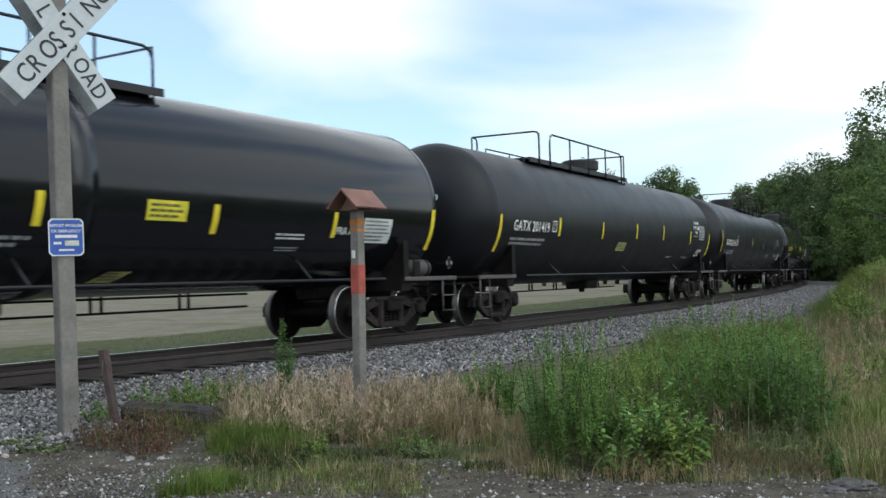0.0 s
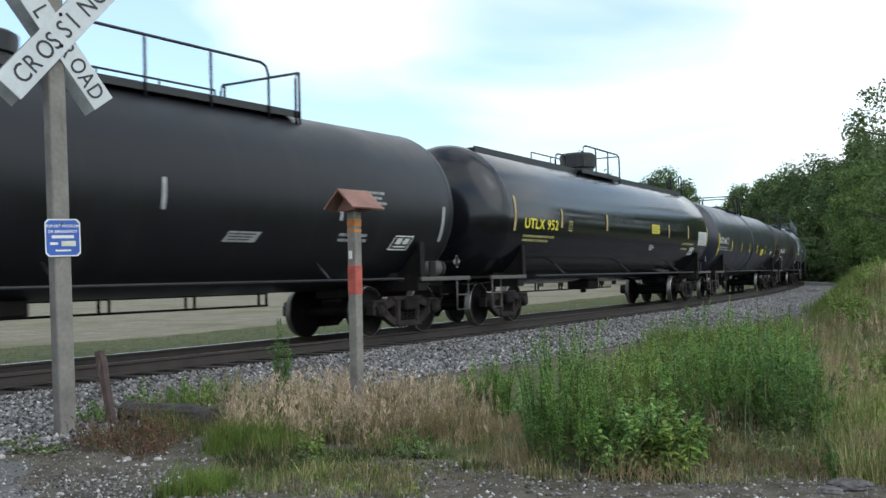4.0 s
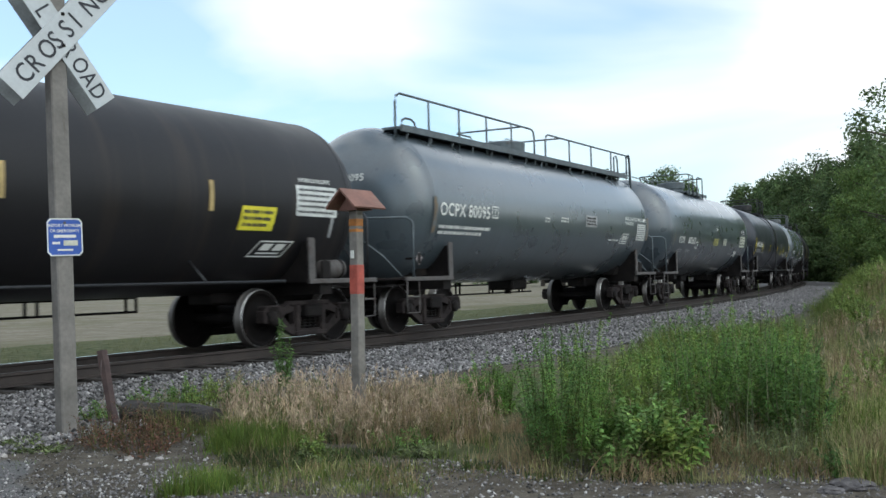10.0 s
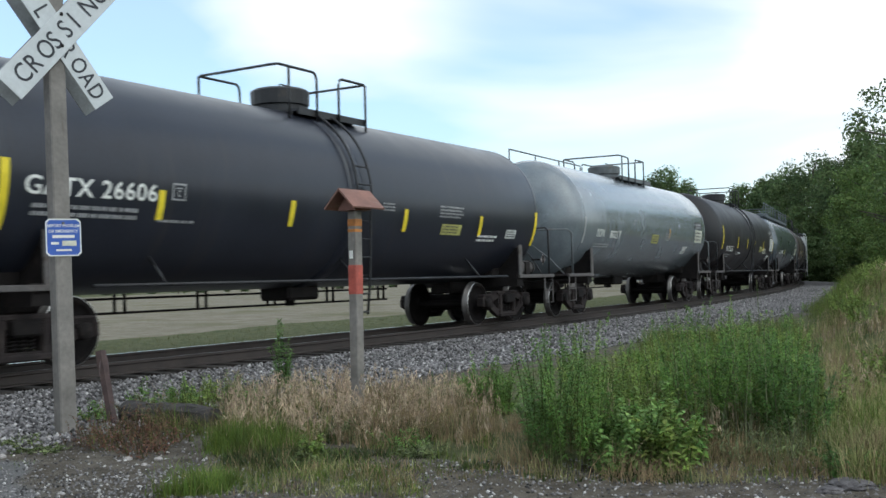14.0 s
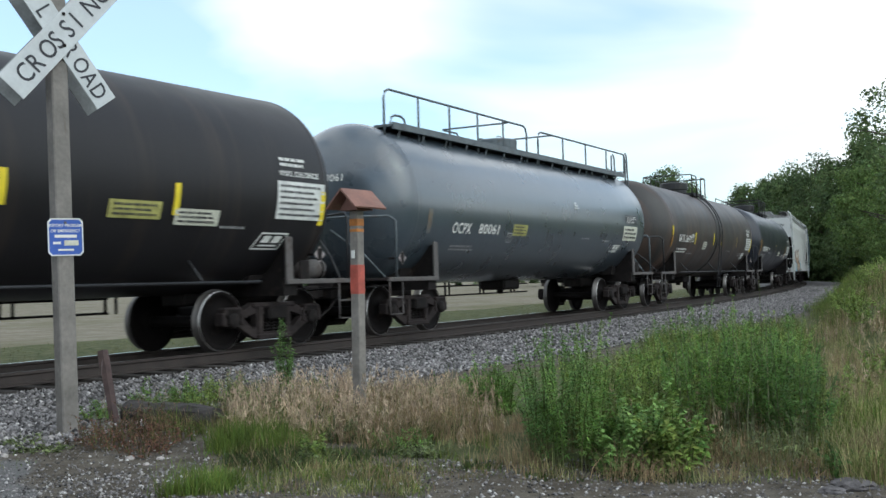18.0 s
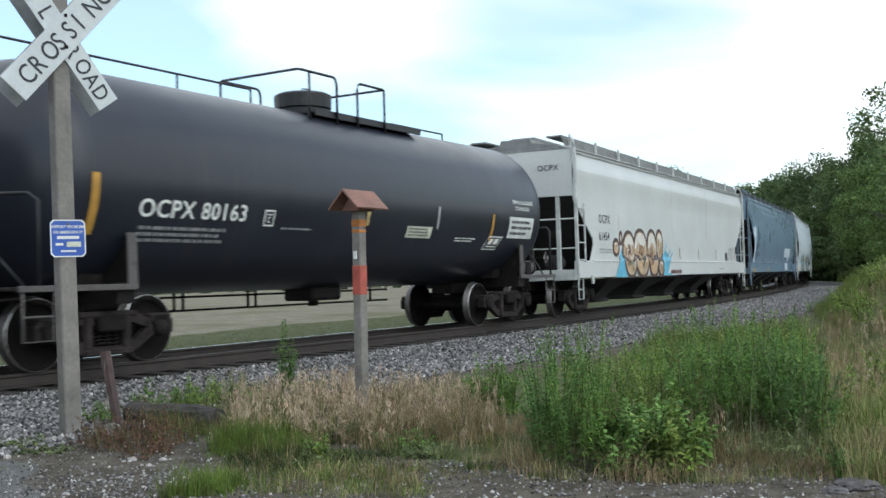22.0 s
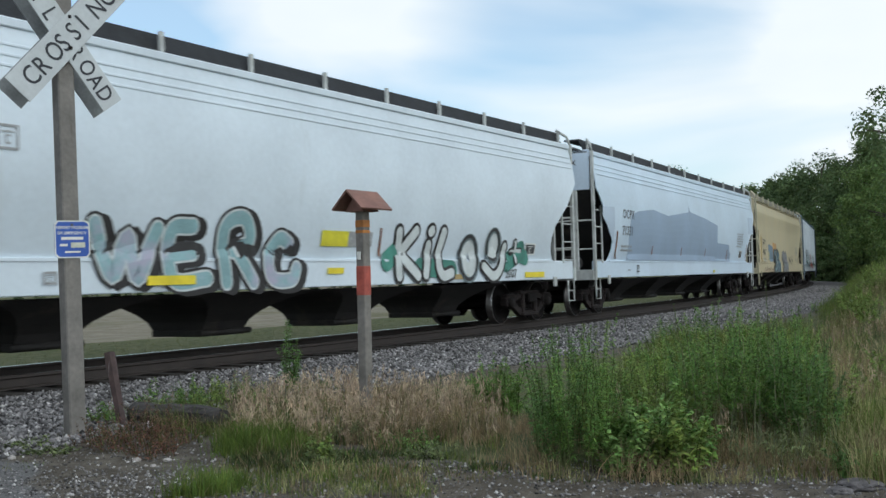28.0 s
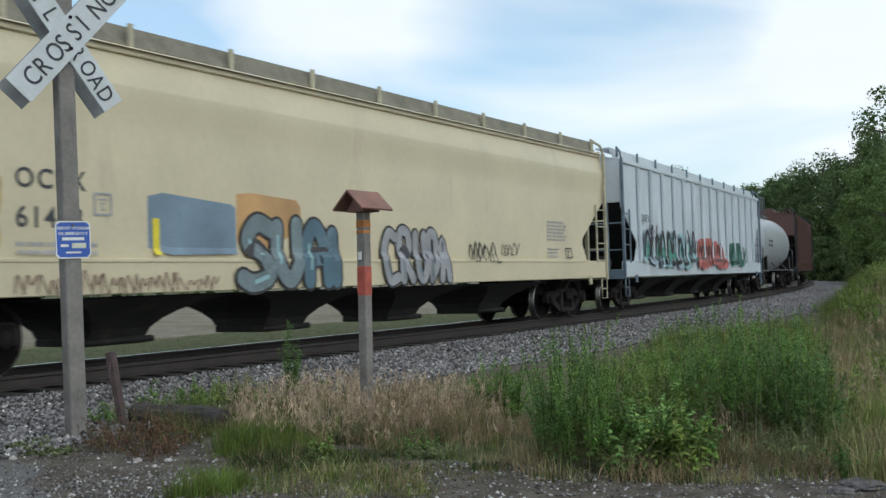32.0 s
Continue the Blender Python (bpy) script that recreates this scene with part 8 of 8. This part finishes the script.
rt = random.Random(4)
KIND_HEIGHT = (16, 17, 14, 18)
WOOD = "broad-leaved tree in full green leaf at the wood's edge"
for i in range(11):
    y = 84 + 9.0 * i
    x = 49.5 + rt.uniform(-1.0, 2.0) + 0.02 * (y - 100) + (1.2 if y > 130 else 0)
    tree(TREE_KINDS[i % 4], x, y, (18.6 if i % 3 else 17.2) / KIND_HEIGHT[i % 4] * rt.uniform(0.94, 1.03), rt.uniform(0, 6.3), WOOD)
for i in range(11):
    y, k = 78 + 11.0 * i, (i * 3 + 1) % 4
    tree(TREE_KINDS[k], 58 + rt.uniform(-2, 3), y, 18.2 / KIND_HEIGHT[k] * rt.uniform(0.92, 1.04), rt.uniform(0, 6.3), WOOD)
for i in range(9):
    k = (i * 3) % 4
    tree(TREE_KINDS[k], 16.6 + 2.6 * i + rt.uniform(-0.6, 0.6), 174 + rt.uniform(-6, 6), (18.4 + 0.8 * math.sin(1.9 * i)) / KIND_HEIGHT[k], rt.uniform(0, 6.3), "tall tree in the far wood across the field")
for x, y, high in ((57.5, 204, 17.8), (61.0, 196, 19.0), (59.0, 186, 19.0)):
    tree(TREE_KINDS[1], x, y, high / 17, rt.uniform(0, 6.3), WOOD)
for i in range(14):
    y = 62 + 5.2 * i
    tree(SHRUB, 43.5 + rt.uniform(-1.2, 1.2) + 0.03 * (y - 70), y, rt.uniform(0.32, 0.5), rt.uniform(0, 6.3), "low dense green shrub below the wood", "shrubs of the wood")
for i in range(16):
    tree(SHRUB, 37.5 + 0.9 * i + rt.uniform(-0.8, 0.8), 92 + 0.6 * i + rt.uniform(-4, 4), rt.uniform(0.28, 0.46), rt.uniform(0, 6.3), "low dense green shrub below the wood", "shrubs of the wood")
for i in range(34):
    tree(FAR_KINDS[i % 2], -170 + 6.1 * i + rt.uniform(-2, 2), 262 + rt.uniform(-6, 6), rt.uniform(0.4, 0.56), rt.uniform(0, 6.3), "distant tree in the hedge beyond the field", "trees of the far hedge")
LIGHT_KIND = tree_meshes(41, 10.5, 4.2, 0.0, 15000, l_light, clumps=46, leaf_size=0.13)
for x, y, k in ((33.6, 76.0, 0.9), (38.6, 93.0, 1.05), (37.5, 84.0, 0.86)):
    tree(LIGHT_KIND, x, y, k, rt.uniform(0, 6.3), "young fresh green tree before the wood")
near_tree = tree_meshes(21, 12.4, 4.4, 3.5, 2600, l_tree, clumps=44, sparse=True)
tree(near_tree, 26.6, 58.0, 1.0, 0.6, "nearer tree with thin leafy branches against the sky", "trees of the wood")

# ---- the crossing sign and other posts ----
m_wood = paint("weathered_grey_wood", (0.2, 0.183, 0.165), 0.85, var=0.35, scale=4, fine=26, bump=0.6, depth=0.01, stain=(0.12, 0.1, 0.085), stain_at=0.6, stain_scale=(14, 14, 1.2))
m_sign = paint("white_sign_face", (0.54, 0.56, 0.565), 0.5, var=0.12, scale=4, fine=30, bump=0.02, stain=(0.5, 0.5, 0.47), stain_at=0.66, stain_scale=(5, 5, 5))
m_signback = paint("grey_sign_back", (0.27, 0.28, 0.28), 0.6, var=0.25, scale=5)
m_black = paint("black_letter", (0.02, 0.022, 0.03), 0.5, var=0.2, bump=0)
m_bluesign = paint("blue_sign_face", (0.035, 0.1, 0.42), 0.45, var=0.15, scale=6, bump=0)
m_redwood = paint("faded_red_boards", (0.22, 0.11, 0.085), 0.75, var=0.3, scale=4, fine=30, bump=0.3, stain=(0.27, 0.18, 0.145), stain_at=0.56, stain_scale=(2, 12, 12))
m_redband = paint("red_paint_band", (0.4, 0.085, 0.06), 0.6, var=0.35, scale=9, fine=40, bump=0.1)
m_orange = paint("orange_paint_band", (0.42, 0.16, 0.035), 0.65, var=0.4, scale=9, fine=40, bump=0.1)


def cross_sign():
    base = Vector((-3.36, 9.3, 0))
    base.z = float(ground_height(base.x, base.y)[0])
    thing = tagged(new("crossing_sign"), "white railroad crossing crossbuck on a weathered wooden post", "road sign")
    thing.matrix_basis = Matrix.Translation(base) @ Matrix.Rotation(radians(43), 4, "Z") @ Matrix.Rotation(radians(-0.95), 4, "Y")
    bm = bmesh.new()
    box(bm, -0.075, 0.075, -0.075, 0.075, -0.3, 3.95, 0.012)
    part("post", bm, m_wood, thing)
    centre = 3.555
    for y, face, back, words in ((-0.085, m_sign, False, True), (0.12, m_signback, True, False)):
        for nm, angle, w, L, text, dy in (("crossing_blade", 48.0, 0.285, 1.46, "CROSSING", -0.014), ("railroad_blade", -54.7, 0.215, 1.5, "RAIL ROAD", 0.0)):
            bm = bmesh.new()
            box(bm, -L / 2, L / 2, -0.006, 0.006, -w / 2, w / 2, 0.002)
            blade = part(nm, bm, face, thing, "white blade with black lettering" if words else "bare grey metal back of a second blade")
            blade.matrix_local = Matrix.Translation((0.045 if nm[0] == "c" else -0.015, y + dy, centre - (0.0 if not back else 0.03))) @ Matrix.Rotation(radians(-angle), 4, "Y")
            if words:
                if text == "CROSSING":
                    rows = [(c, -0.61 + 0.15 * i) for i, c in enumerate(text)]
                else:
                    rows = [(c, -0.65 + 0.14 * i) for i, c in enumerate("RAIL")] + [(c, 0.15 + 0.14 * i) for i, c in enumerate("ROAD")]
                for c, u in rows:
                    me = lettering(c, w * (0.84 if text == "CROSSING" else 0.98), 1.0, 0.0015)
                    for v in me.vertices:
                        v.co.x *= 0.82
                    part("letter", on_flat(me, u, -w * (0.3 if text == "CROSSING" else 0.35), -0.009), m_black, blade)
    for z in (0.15, -0.13):
        bm = bmesh.new()
        box(bm, 0.022, 0.05, -0.118, -0.1, centre + z - 0.014, centre + z + 0.014, 0.005)
        part("bolt", bm, m_steel, thing)
    # blue notice on the post
    w2, c = 0.16, 0.03
    ring = [(w2 - c, 1.565), (w2, 1.565 + c), (w2, 1.895 - c), (w2 - c, 1.895), (c - w2, 1.895), (-w2, 1.895 - c), (-w2, 1.565 + c), (c - w2, 1.565)]
    notice = part("emergency_notice", prism(bmesh.new(), ring, -0.082, -0.078), m_bluesign, thing, "blue and white emergency notice plate")
    notice.location.x = 0.0
    bm = bmesh.new()
    inner = [(x * 0.93, 1.73 + (z - 1.73) * 0.935) for x, z in ring]
    v0, v1 = [bm.verts.new((x, -0.0845, z)) for x, z in ring], [bm.verts.new((x, -0.0845, z)) for x, z in inner]
    for k in range(8):
        bm.faces.new((v0[k], v0[(k + 1) % 8], v1[(k + 1) % 8], v1[k]))
    part("border", bm, m_white, notice)
    for words, z, s in (("REPORT PROBLEM", 1.82, 0.036), ("OR EMERGENCY", 1.772, 0.036)):
        me = lettering(words, s, 1.0, 0.0006)
        wd = max(v.co.x for v in me.vertices)
        part("wording", on_flat(me, -wd / 2, z, -0.0845), m_white, notice)
    part("number_bar", on_flat(slab(0.2, 0.026, 1, 1), -0.1, 1.725, -0.0845), m_white, notice)
    part("number_bar", on_flat(slab(0.13, 0.046, 1, 1), -0.015, 1.655, -0.0845), p_cream, notice)
    part("number_bar", on_flat(slab(0.07, 0.022, 1, 1), -0.115, 1.668, -0.0845), m_white, notice)
    part("number_bar", on_flat(slab(0.14, 0.016, 1, 1), -0.07, 1.61, -0.0845), m_white, notice)
    bm = bmesh.new()
    box(bm, -0.012, 0.012, -0.09, -0.083, 1.845, 1.868, 0.004)
    part("screw", bm, m_rim, notice)


cross_sign()


def roofed_post():
    x, y = -0.88, 10.5
    thing = tagged(new("roofed_marker_post"), "wooden marker post with red bands and a small red gable roof", "marker post")
    thing.matrix_basis = Matrix.Translation((x, y, float(ground_height(x, y)[0]))) @ Matrix.Rotation(radians(54), 4, "Z") @ Matrix.Rotation(radians(0.6), 4, "Y")
    bm = bmesh.new()
    box(bm, -0.052, 0.052, -0.052, 0.052, -0.3, 1.98, 0.008)
    part("post", bm, m_wood, thing)
    for z0, z1, m, lab in ((1.14, 1.44, m_redband, "red painted band"), (1.82, 1.9, m_orange, "orange painted band"), (1.76, 1.8, m_orange, "")):
        bm = bmesh.new()
        box(bm, -0.055, 0.055, -0.055, 0.055, z0, z1, 0.008)
        part("painted_band", bm, m, thing, lab)
    for sg in (-1, 1):
        bm = bmesh.new()
        a = [(0.0, 2.17), (sg * 0.185, 1.99), (sg * 0.195, 2.005), (0.0, 2.195)]
        v0 = [bm.verts.new((-0.24, u, z)) for u, z in a]
        v1 = [bm.verts.new((0.24, u, z)) for u, z in a]
        bm.faces.new(v0), bm.faces.new(v1[::-1])
        for i in range(4):
            bm.faces.new((v0[i], v1[i], v1[(i + 1) % 4], v0[(i + 1) % 4]))
        part("roof_board", bm, m_redwood, thing)
    bm = bmesh.new()
    a = [(-0.12, 1.98), (0.12, 1.98), (0.0, 2.14)]
    v0 = [bm.verts.new((-0.12, u, z)) for u, z in a]
    v1 = [bm.verts.new((0.12, u, z)) for u, z in a]
    bm.faces.new(v0), bm.faces.new(v1[::-1])
    for i in range(3):
        bm.faces.new((v0[i], v1[i], v1[(i + 1) % 3], v0[(i + 1) % 3]))
    part("gable_block", bm, m_redwood, thing)
    bm = bmesh.new()
    box(bm, -0.07, -0.06, -0.02, 0.02, 1.5, 1.58)
    part("tag", bm, m_white, thing)


roofed_post()

m_rot = paint("rotten_dark_wood", (0.04, 0.035, 0.033), 0.95, var=0.5, scale=6, fine=30, bump=0.9, depth=0.03, stain=(0.11, 0.098, 0.088), stain_at=0.58, stain_scale=(3, 14, 14))
m_redpost = paint("dark_reddish_stake", (0.07, 0.045, 0.042), 0.85, var=0.4, scale=6, fine=30, bump=0.5, stain=(0.28, 0.24, 0.23), stain_at=0.58, stain_scale=(20, 20, 1.5))


def rough_log(name, label, category, p0, p1, r, mat, sides=9):
    rng = random.Random(7)
    p0, p1 = Vector(p0), Vector(p1)
    d = (p1 - p0).normalized()
    u = d.cross(Vector((0, 0, 1))).normalized()
    w = u.cross(d)
    bm = bmesh.new()
    rings = []
    for i in range(8):
        c = p0.lerp(p1, i / 7) - p0
        rr = r * rng.uniform(0.88, 1.08)
        rings.append([bm.verts.new(c + rr * rng.uniform(0.88, 1.1) * (math.cos(2 * math.pi * k / sides) * u + math.sin(2 * math.pi * k / sides) * w)) for k in range(sides)])
    for a, b in zip(rings, rings[1:]):
        for k in range(sides):
            bm.faces.new((a[k], a[(k + 1) % sides], b[(k + 1) % sides], b[k]))
    bm.faces.new(rings[0][::-1]), bm.faces.new(rings[-1])
    bmesh.ops.recalc_face_normals(bm, faces=bm.faces)
    me = bpy.data.meshes.new(name)
    bm.to_mesh(me)
    bm.free()
    me.materials.append(mat)
    ob = tagged(new(name, me), label, category)
    ob.location = p0
    return ob


gz = GROUND_Z
rough_log("fallen_log", "rotten dark log lying in the weeds", "log", (-3.03, 9.95, gz + 0.1), (-2.1, 9.55, gz + 0.06), 0.125, m_rot, 11)
rough_log("leaning_stake", "leaning dark reddish wooden stake with peeling paint", "stake", (-3.07, 9.75, gz - 0.1), (-3.24, 9.9, gz + 0.69), 0.056, m_redpost, 6)


def lump(name, label, category, x, y, r, flat, mat, seed):
    """One rough-edged piece lying half sunk in the ground."""
    rng = random.Random(seed)
    bm = bmesh.new()
    bmesh.ops.create_icosphere(bm, subdivisions=3, radius=r)
    o = Vector((rng.uniform(0, 9), rng.uniform(0, 9), rng.uniform(0, 9)))
    for v in bm.verts:
        v.co *= 1 + 0.3 * noise.noise(v.co * (2.2 / r) + o) + 0.12 * noise.noise(v.co * (6 / r) + o)
        v.co.z *= flat
    me = bpy.data.meshes.new(name)
    bm.to_mesh(me)
    bm.free()
    me.materials.append(mat)
    ob = tagged(new(name, me), label, category)
    ob.location = (x, y, float(ground_height(x, y)[0]) + r * flat * 0.3)
    return ob


m_tar = paint("broken_asphalt", (0.1, 0.09, 0.09), 0.9, var=0.5, scale=14, fine=60, bump=0.8, depth=0.02, stain=(0.2, 0.19, 0.19), stain_at=0.56, stain_scale=(22, 22, 22))
m_lime = paint("pale_lump_stone", (0.36, 0.33, 0.31), 0.85, var=0.35, scale=20, fine=60, bump=0.4)
lump("asphalt_lump", "dark broken lump of old asphalt", "rubble", 2.4, 6.28, 0.13, 0.3, m_tar, 1)
lump("asphalt_lump", "dark broken lump of old asphalt", "rubble", 2.24, 6.2, 0.08, 0.3, m_tar, 2)
for k, (x, y, r) in enumerate([(-2.42, 7.98, 0.035), (-2.18, 7.95, 0.03), (-2.22, 7.72, 0.022), (-3.4, 9.0, 0.03), (-3.42, 8.1, 0.03)]):
    lump("pale_stone", "whitish broken stone on the dirt", "stone", x, y, r, 0.7, m_lime, 20 + k)

# ---- ballast stones, ties ----
m_stone = paint("crushed_stone", (0.165, 0.155, 0.153), 0.9, var=0.3, scale=8, fine=40, bump=0.3, spec=0.3, island=0.8)


def stones(name, label, n, area, lo, hi, seed, mat=None):
    """Loose angular stones; area(rng, n) gives their places."""
    rng = np.random.RandomState(seed)
    p = area(rng, n)
    base = np.array([(1, 0, 0), (-1, 0, 0), (0, 1, 0), (0, -1, 0), (0, 0, 1), (0, 0, -1)], float)
    tri = np.array([(0, 2, 4), (2, 1, 4), (1, 3, 4), (3, 0, 4), (2, 0, 5), (1, 2, 5), (3, 1, 5), (0, 3, 5)])
    s = rng.uniform(lo, hi, n)
    v = base[None] * rng.uniform(0.55, 1.25, (n, 6, 1)) * s[:, None, None] + rng.normal(0, 0.18, (n, 6, 3)) * s[:, None, None]
    a = rng.uniform(0, 2 * np.pi, n)
    ca, sa = np.cos(a)[:, None], np.sin(a)[:, None]
    vx, vy = v[:, :, 0] * ca - v[:, :, 1] * sa, v[:, :, 0] * sa + v[:, :, 1] * ca
    v = np.stack([vx, vy, v[:, :, 2] * 0.75], 2) + p[:, None, :]
    f = (np.arange(n) * 6)[:, None, None] + tri[None]
    me = bpy.data.meshes.new(name)
    me.vertices.add(n * 6)
    me.vertices.foreach_set("co", v.astype(np.float32).ravel())
    me.loops.add(n * 24)
    me.loops.foreach_set("vertex_index", f.astype(np.int32).ravel())
    me.polygons.add(n * 8)
    me.polygons.foreach_set("loop_start", np.arange(0, n * 24, 3, dtype=np.int32))
    me.materials.append(mat or m_stone)
    me.update(calc_edges=True)
    return tagged(new(name, me), label, "gravel", kind="stuff")


def bed_area(rng, n):
    s = -9 + 84 * rng.rand(n) ** 1.6
    a = rng.uniform(1.1, 5.2, n) + 1.0 * rng.rand(n) * np.clip(s / 40, 0, 1)
    z = np.interp(a, [q[0] for q in bed_prof], [q[1] for q in bed_prof])
    p = np.array([on_track(float(u), float(v), float(w)) for u, v, w in zip(s, a, z)])
    p[:, 2] = np.maximum(p[:, 2], np.where(a > 2.3, ground_height(p[:, 0], p[:, 1]), -9.0)) + 0.012
    return p


def verge_area(rng, n):
    x = np.r_[rng.uniform(-4.6, -1.2, n // 2), rng.uniform(-4.6, 3.0, n - n // 2)]
    y = np.r_[rng.uniform(6.2, 11.0, n // 2), rng.uniform(5.9, 7.4, n - n // 2)]
    return np.c_[x, y, ground_height(x, y) + 0.004]


stones("ballast_stones", "grey and white crushed stone along the track", 60000, bed_area, 0.016, 0.042, 3)
m_whitestone = paint("pale_crushed_stone", (0.42, 0.4, 0.385), 0.85, var=0.3, scale=8, fine=40, bump=0.3, spec=0.3, island=0.35)
stones("pale_ballast_stones", "whitish broken stones among the grey ballast", 5200, bed_area, 0.018, 0.04, 8, m_whitestone)
stones("verge_gravel", "scattered pale pebbles on the dirt verge", 9000, verge_area, 0.004, 0.015, 5)
stones("verge_chips", "whitish stone chips on the dirt verge", 1500, verge_area, 0.005, 0.018, 6, m_whitestone)

tie_me = bpy.data.meshes.new("tie")
_bm = box(bmesh.new(), -0.115, 0.115, -1.3, 1.3, -0.35, -0.178, 0.012)
_bm.to_mesh(tie_me)
_bm.free()
tie_me.materials.append(m_tie)
for i in range(-800, 920):
    s = i * 0.52
    if not -418 < s < 468:
        continue
    q = on_track(s)
    m4 = Matrix.Translation(q) @ Matrix.Rotation(heading(s) + random.uniform(-0.012, 0.012), 4, "Z") @ Matrix.Translation((0, random.uniform(-0.04, 0.04), 0))
    if -14 < s < 120:
        part("tie", tie_me, None, track, m=m4)
tie_v, tie_f = [], []
for i in range(-800, 920):
    s = i * 0.52
    if -418 < s <= -14 or 120 <= s < 468:
        m4 = Matrix.Translation(on_track(s)) @ Matrix.Rotation(heading(s), 4, "Z")
        k = len(tie_v)
        for x in (-0.115, 0.115):
            for y in (-1.3, 1.3):
                tie_v.append(m4 @ Vector((x, y, -0.178)))
        tie_f.append((k, k + 2, k + 3, k + 1))
tagged(part("far_ties", mesh_of("far_ties", tie_v, tie_f, m_tie), None, track), kind="stuff")

def motions():
    # the train hangs back for a moment at nine seconds
    rows_at = sorted([0.5 * k for k in range(65)] + [8.8, 8.9, 9.1, 9.2, 9.4, 9.7])
    for car, front, length, inset in CARS:
        rows = []
        for t in rows_at:
            s = front - SPEED * t + float(np.interp(t, [8.8, 9.0, 9.4, 9.8], [0.0, 0.32, 0.27, 0.0]))
            a, b = on_track(s + inset), on_track(s + length - inset)
            mid = (a + b) / 2
            turn = math.degrees(math.atan2(b.y - a.y, b.x - a.x))
            rows.append((t, pose(mid.x, mid.y, RAIL_TOP, 0, 0, turn)))
        walk(car, rows)
    # every wheelset rolls with the train
    turn = math.degrees(SPEED / 0.474) / 15
    times = [k / 15 for k in range(481)]
    for wheels, dx in WHEELSETS:
        walk(wheels, [(t, pose(dx, 0, 0.474, 0, -turn * k, 0)) for k, t in enumerate(times)])


motions()
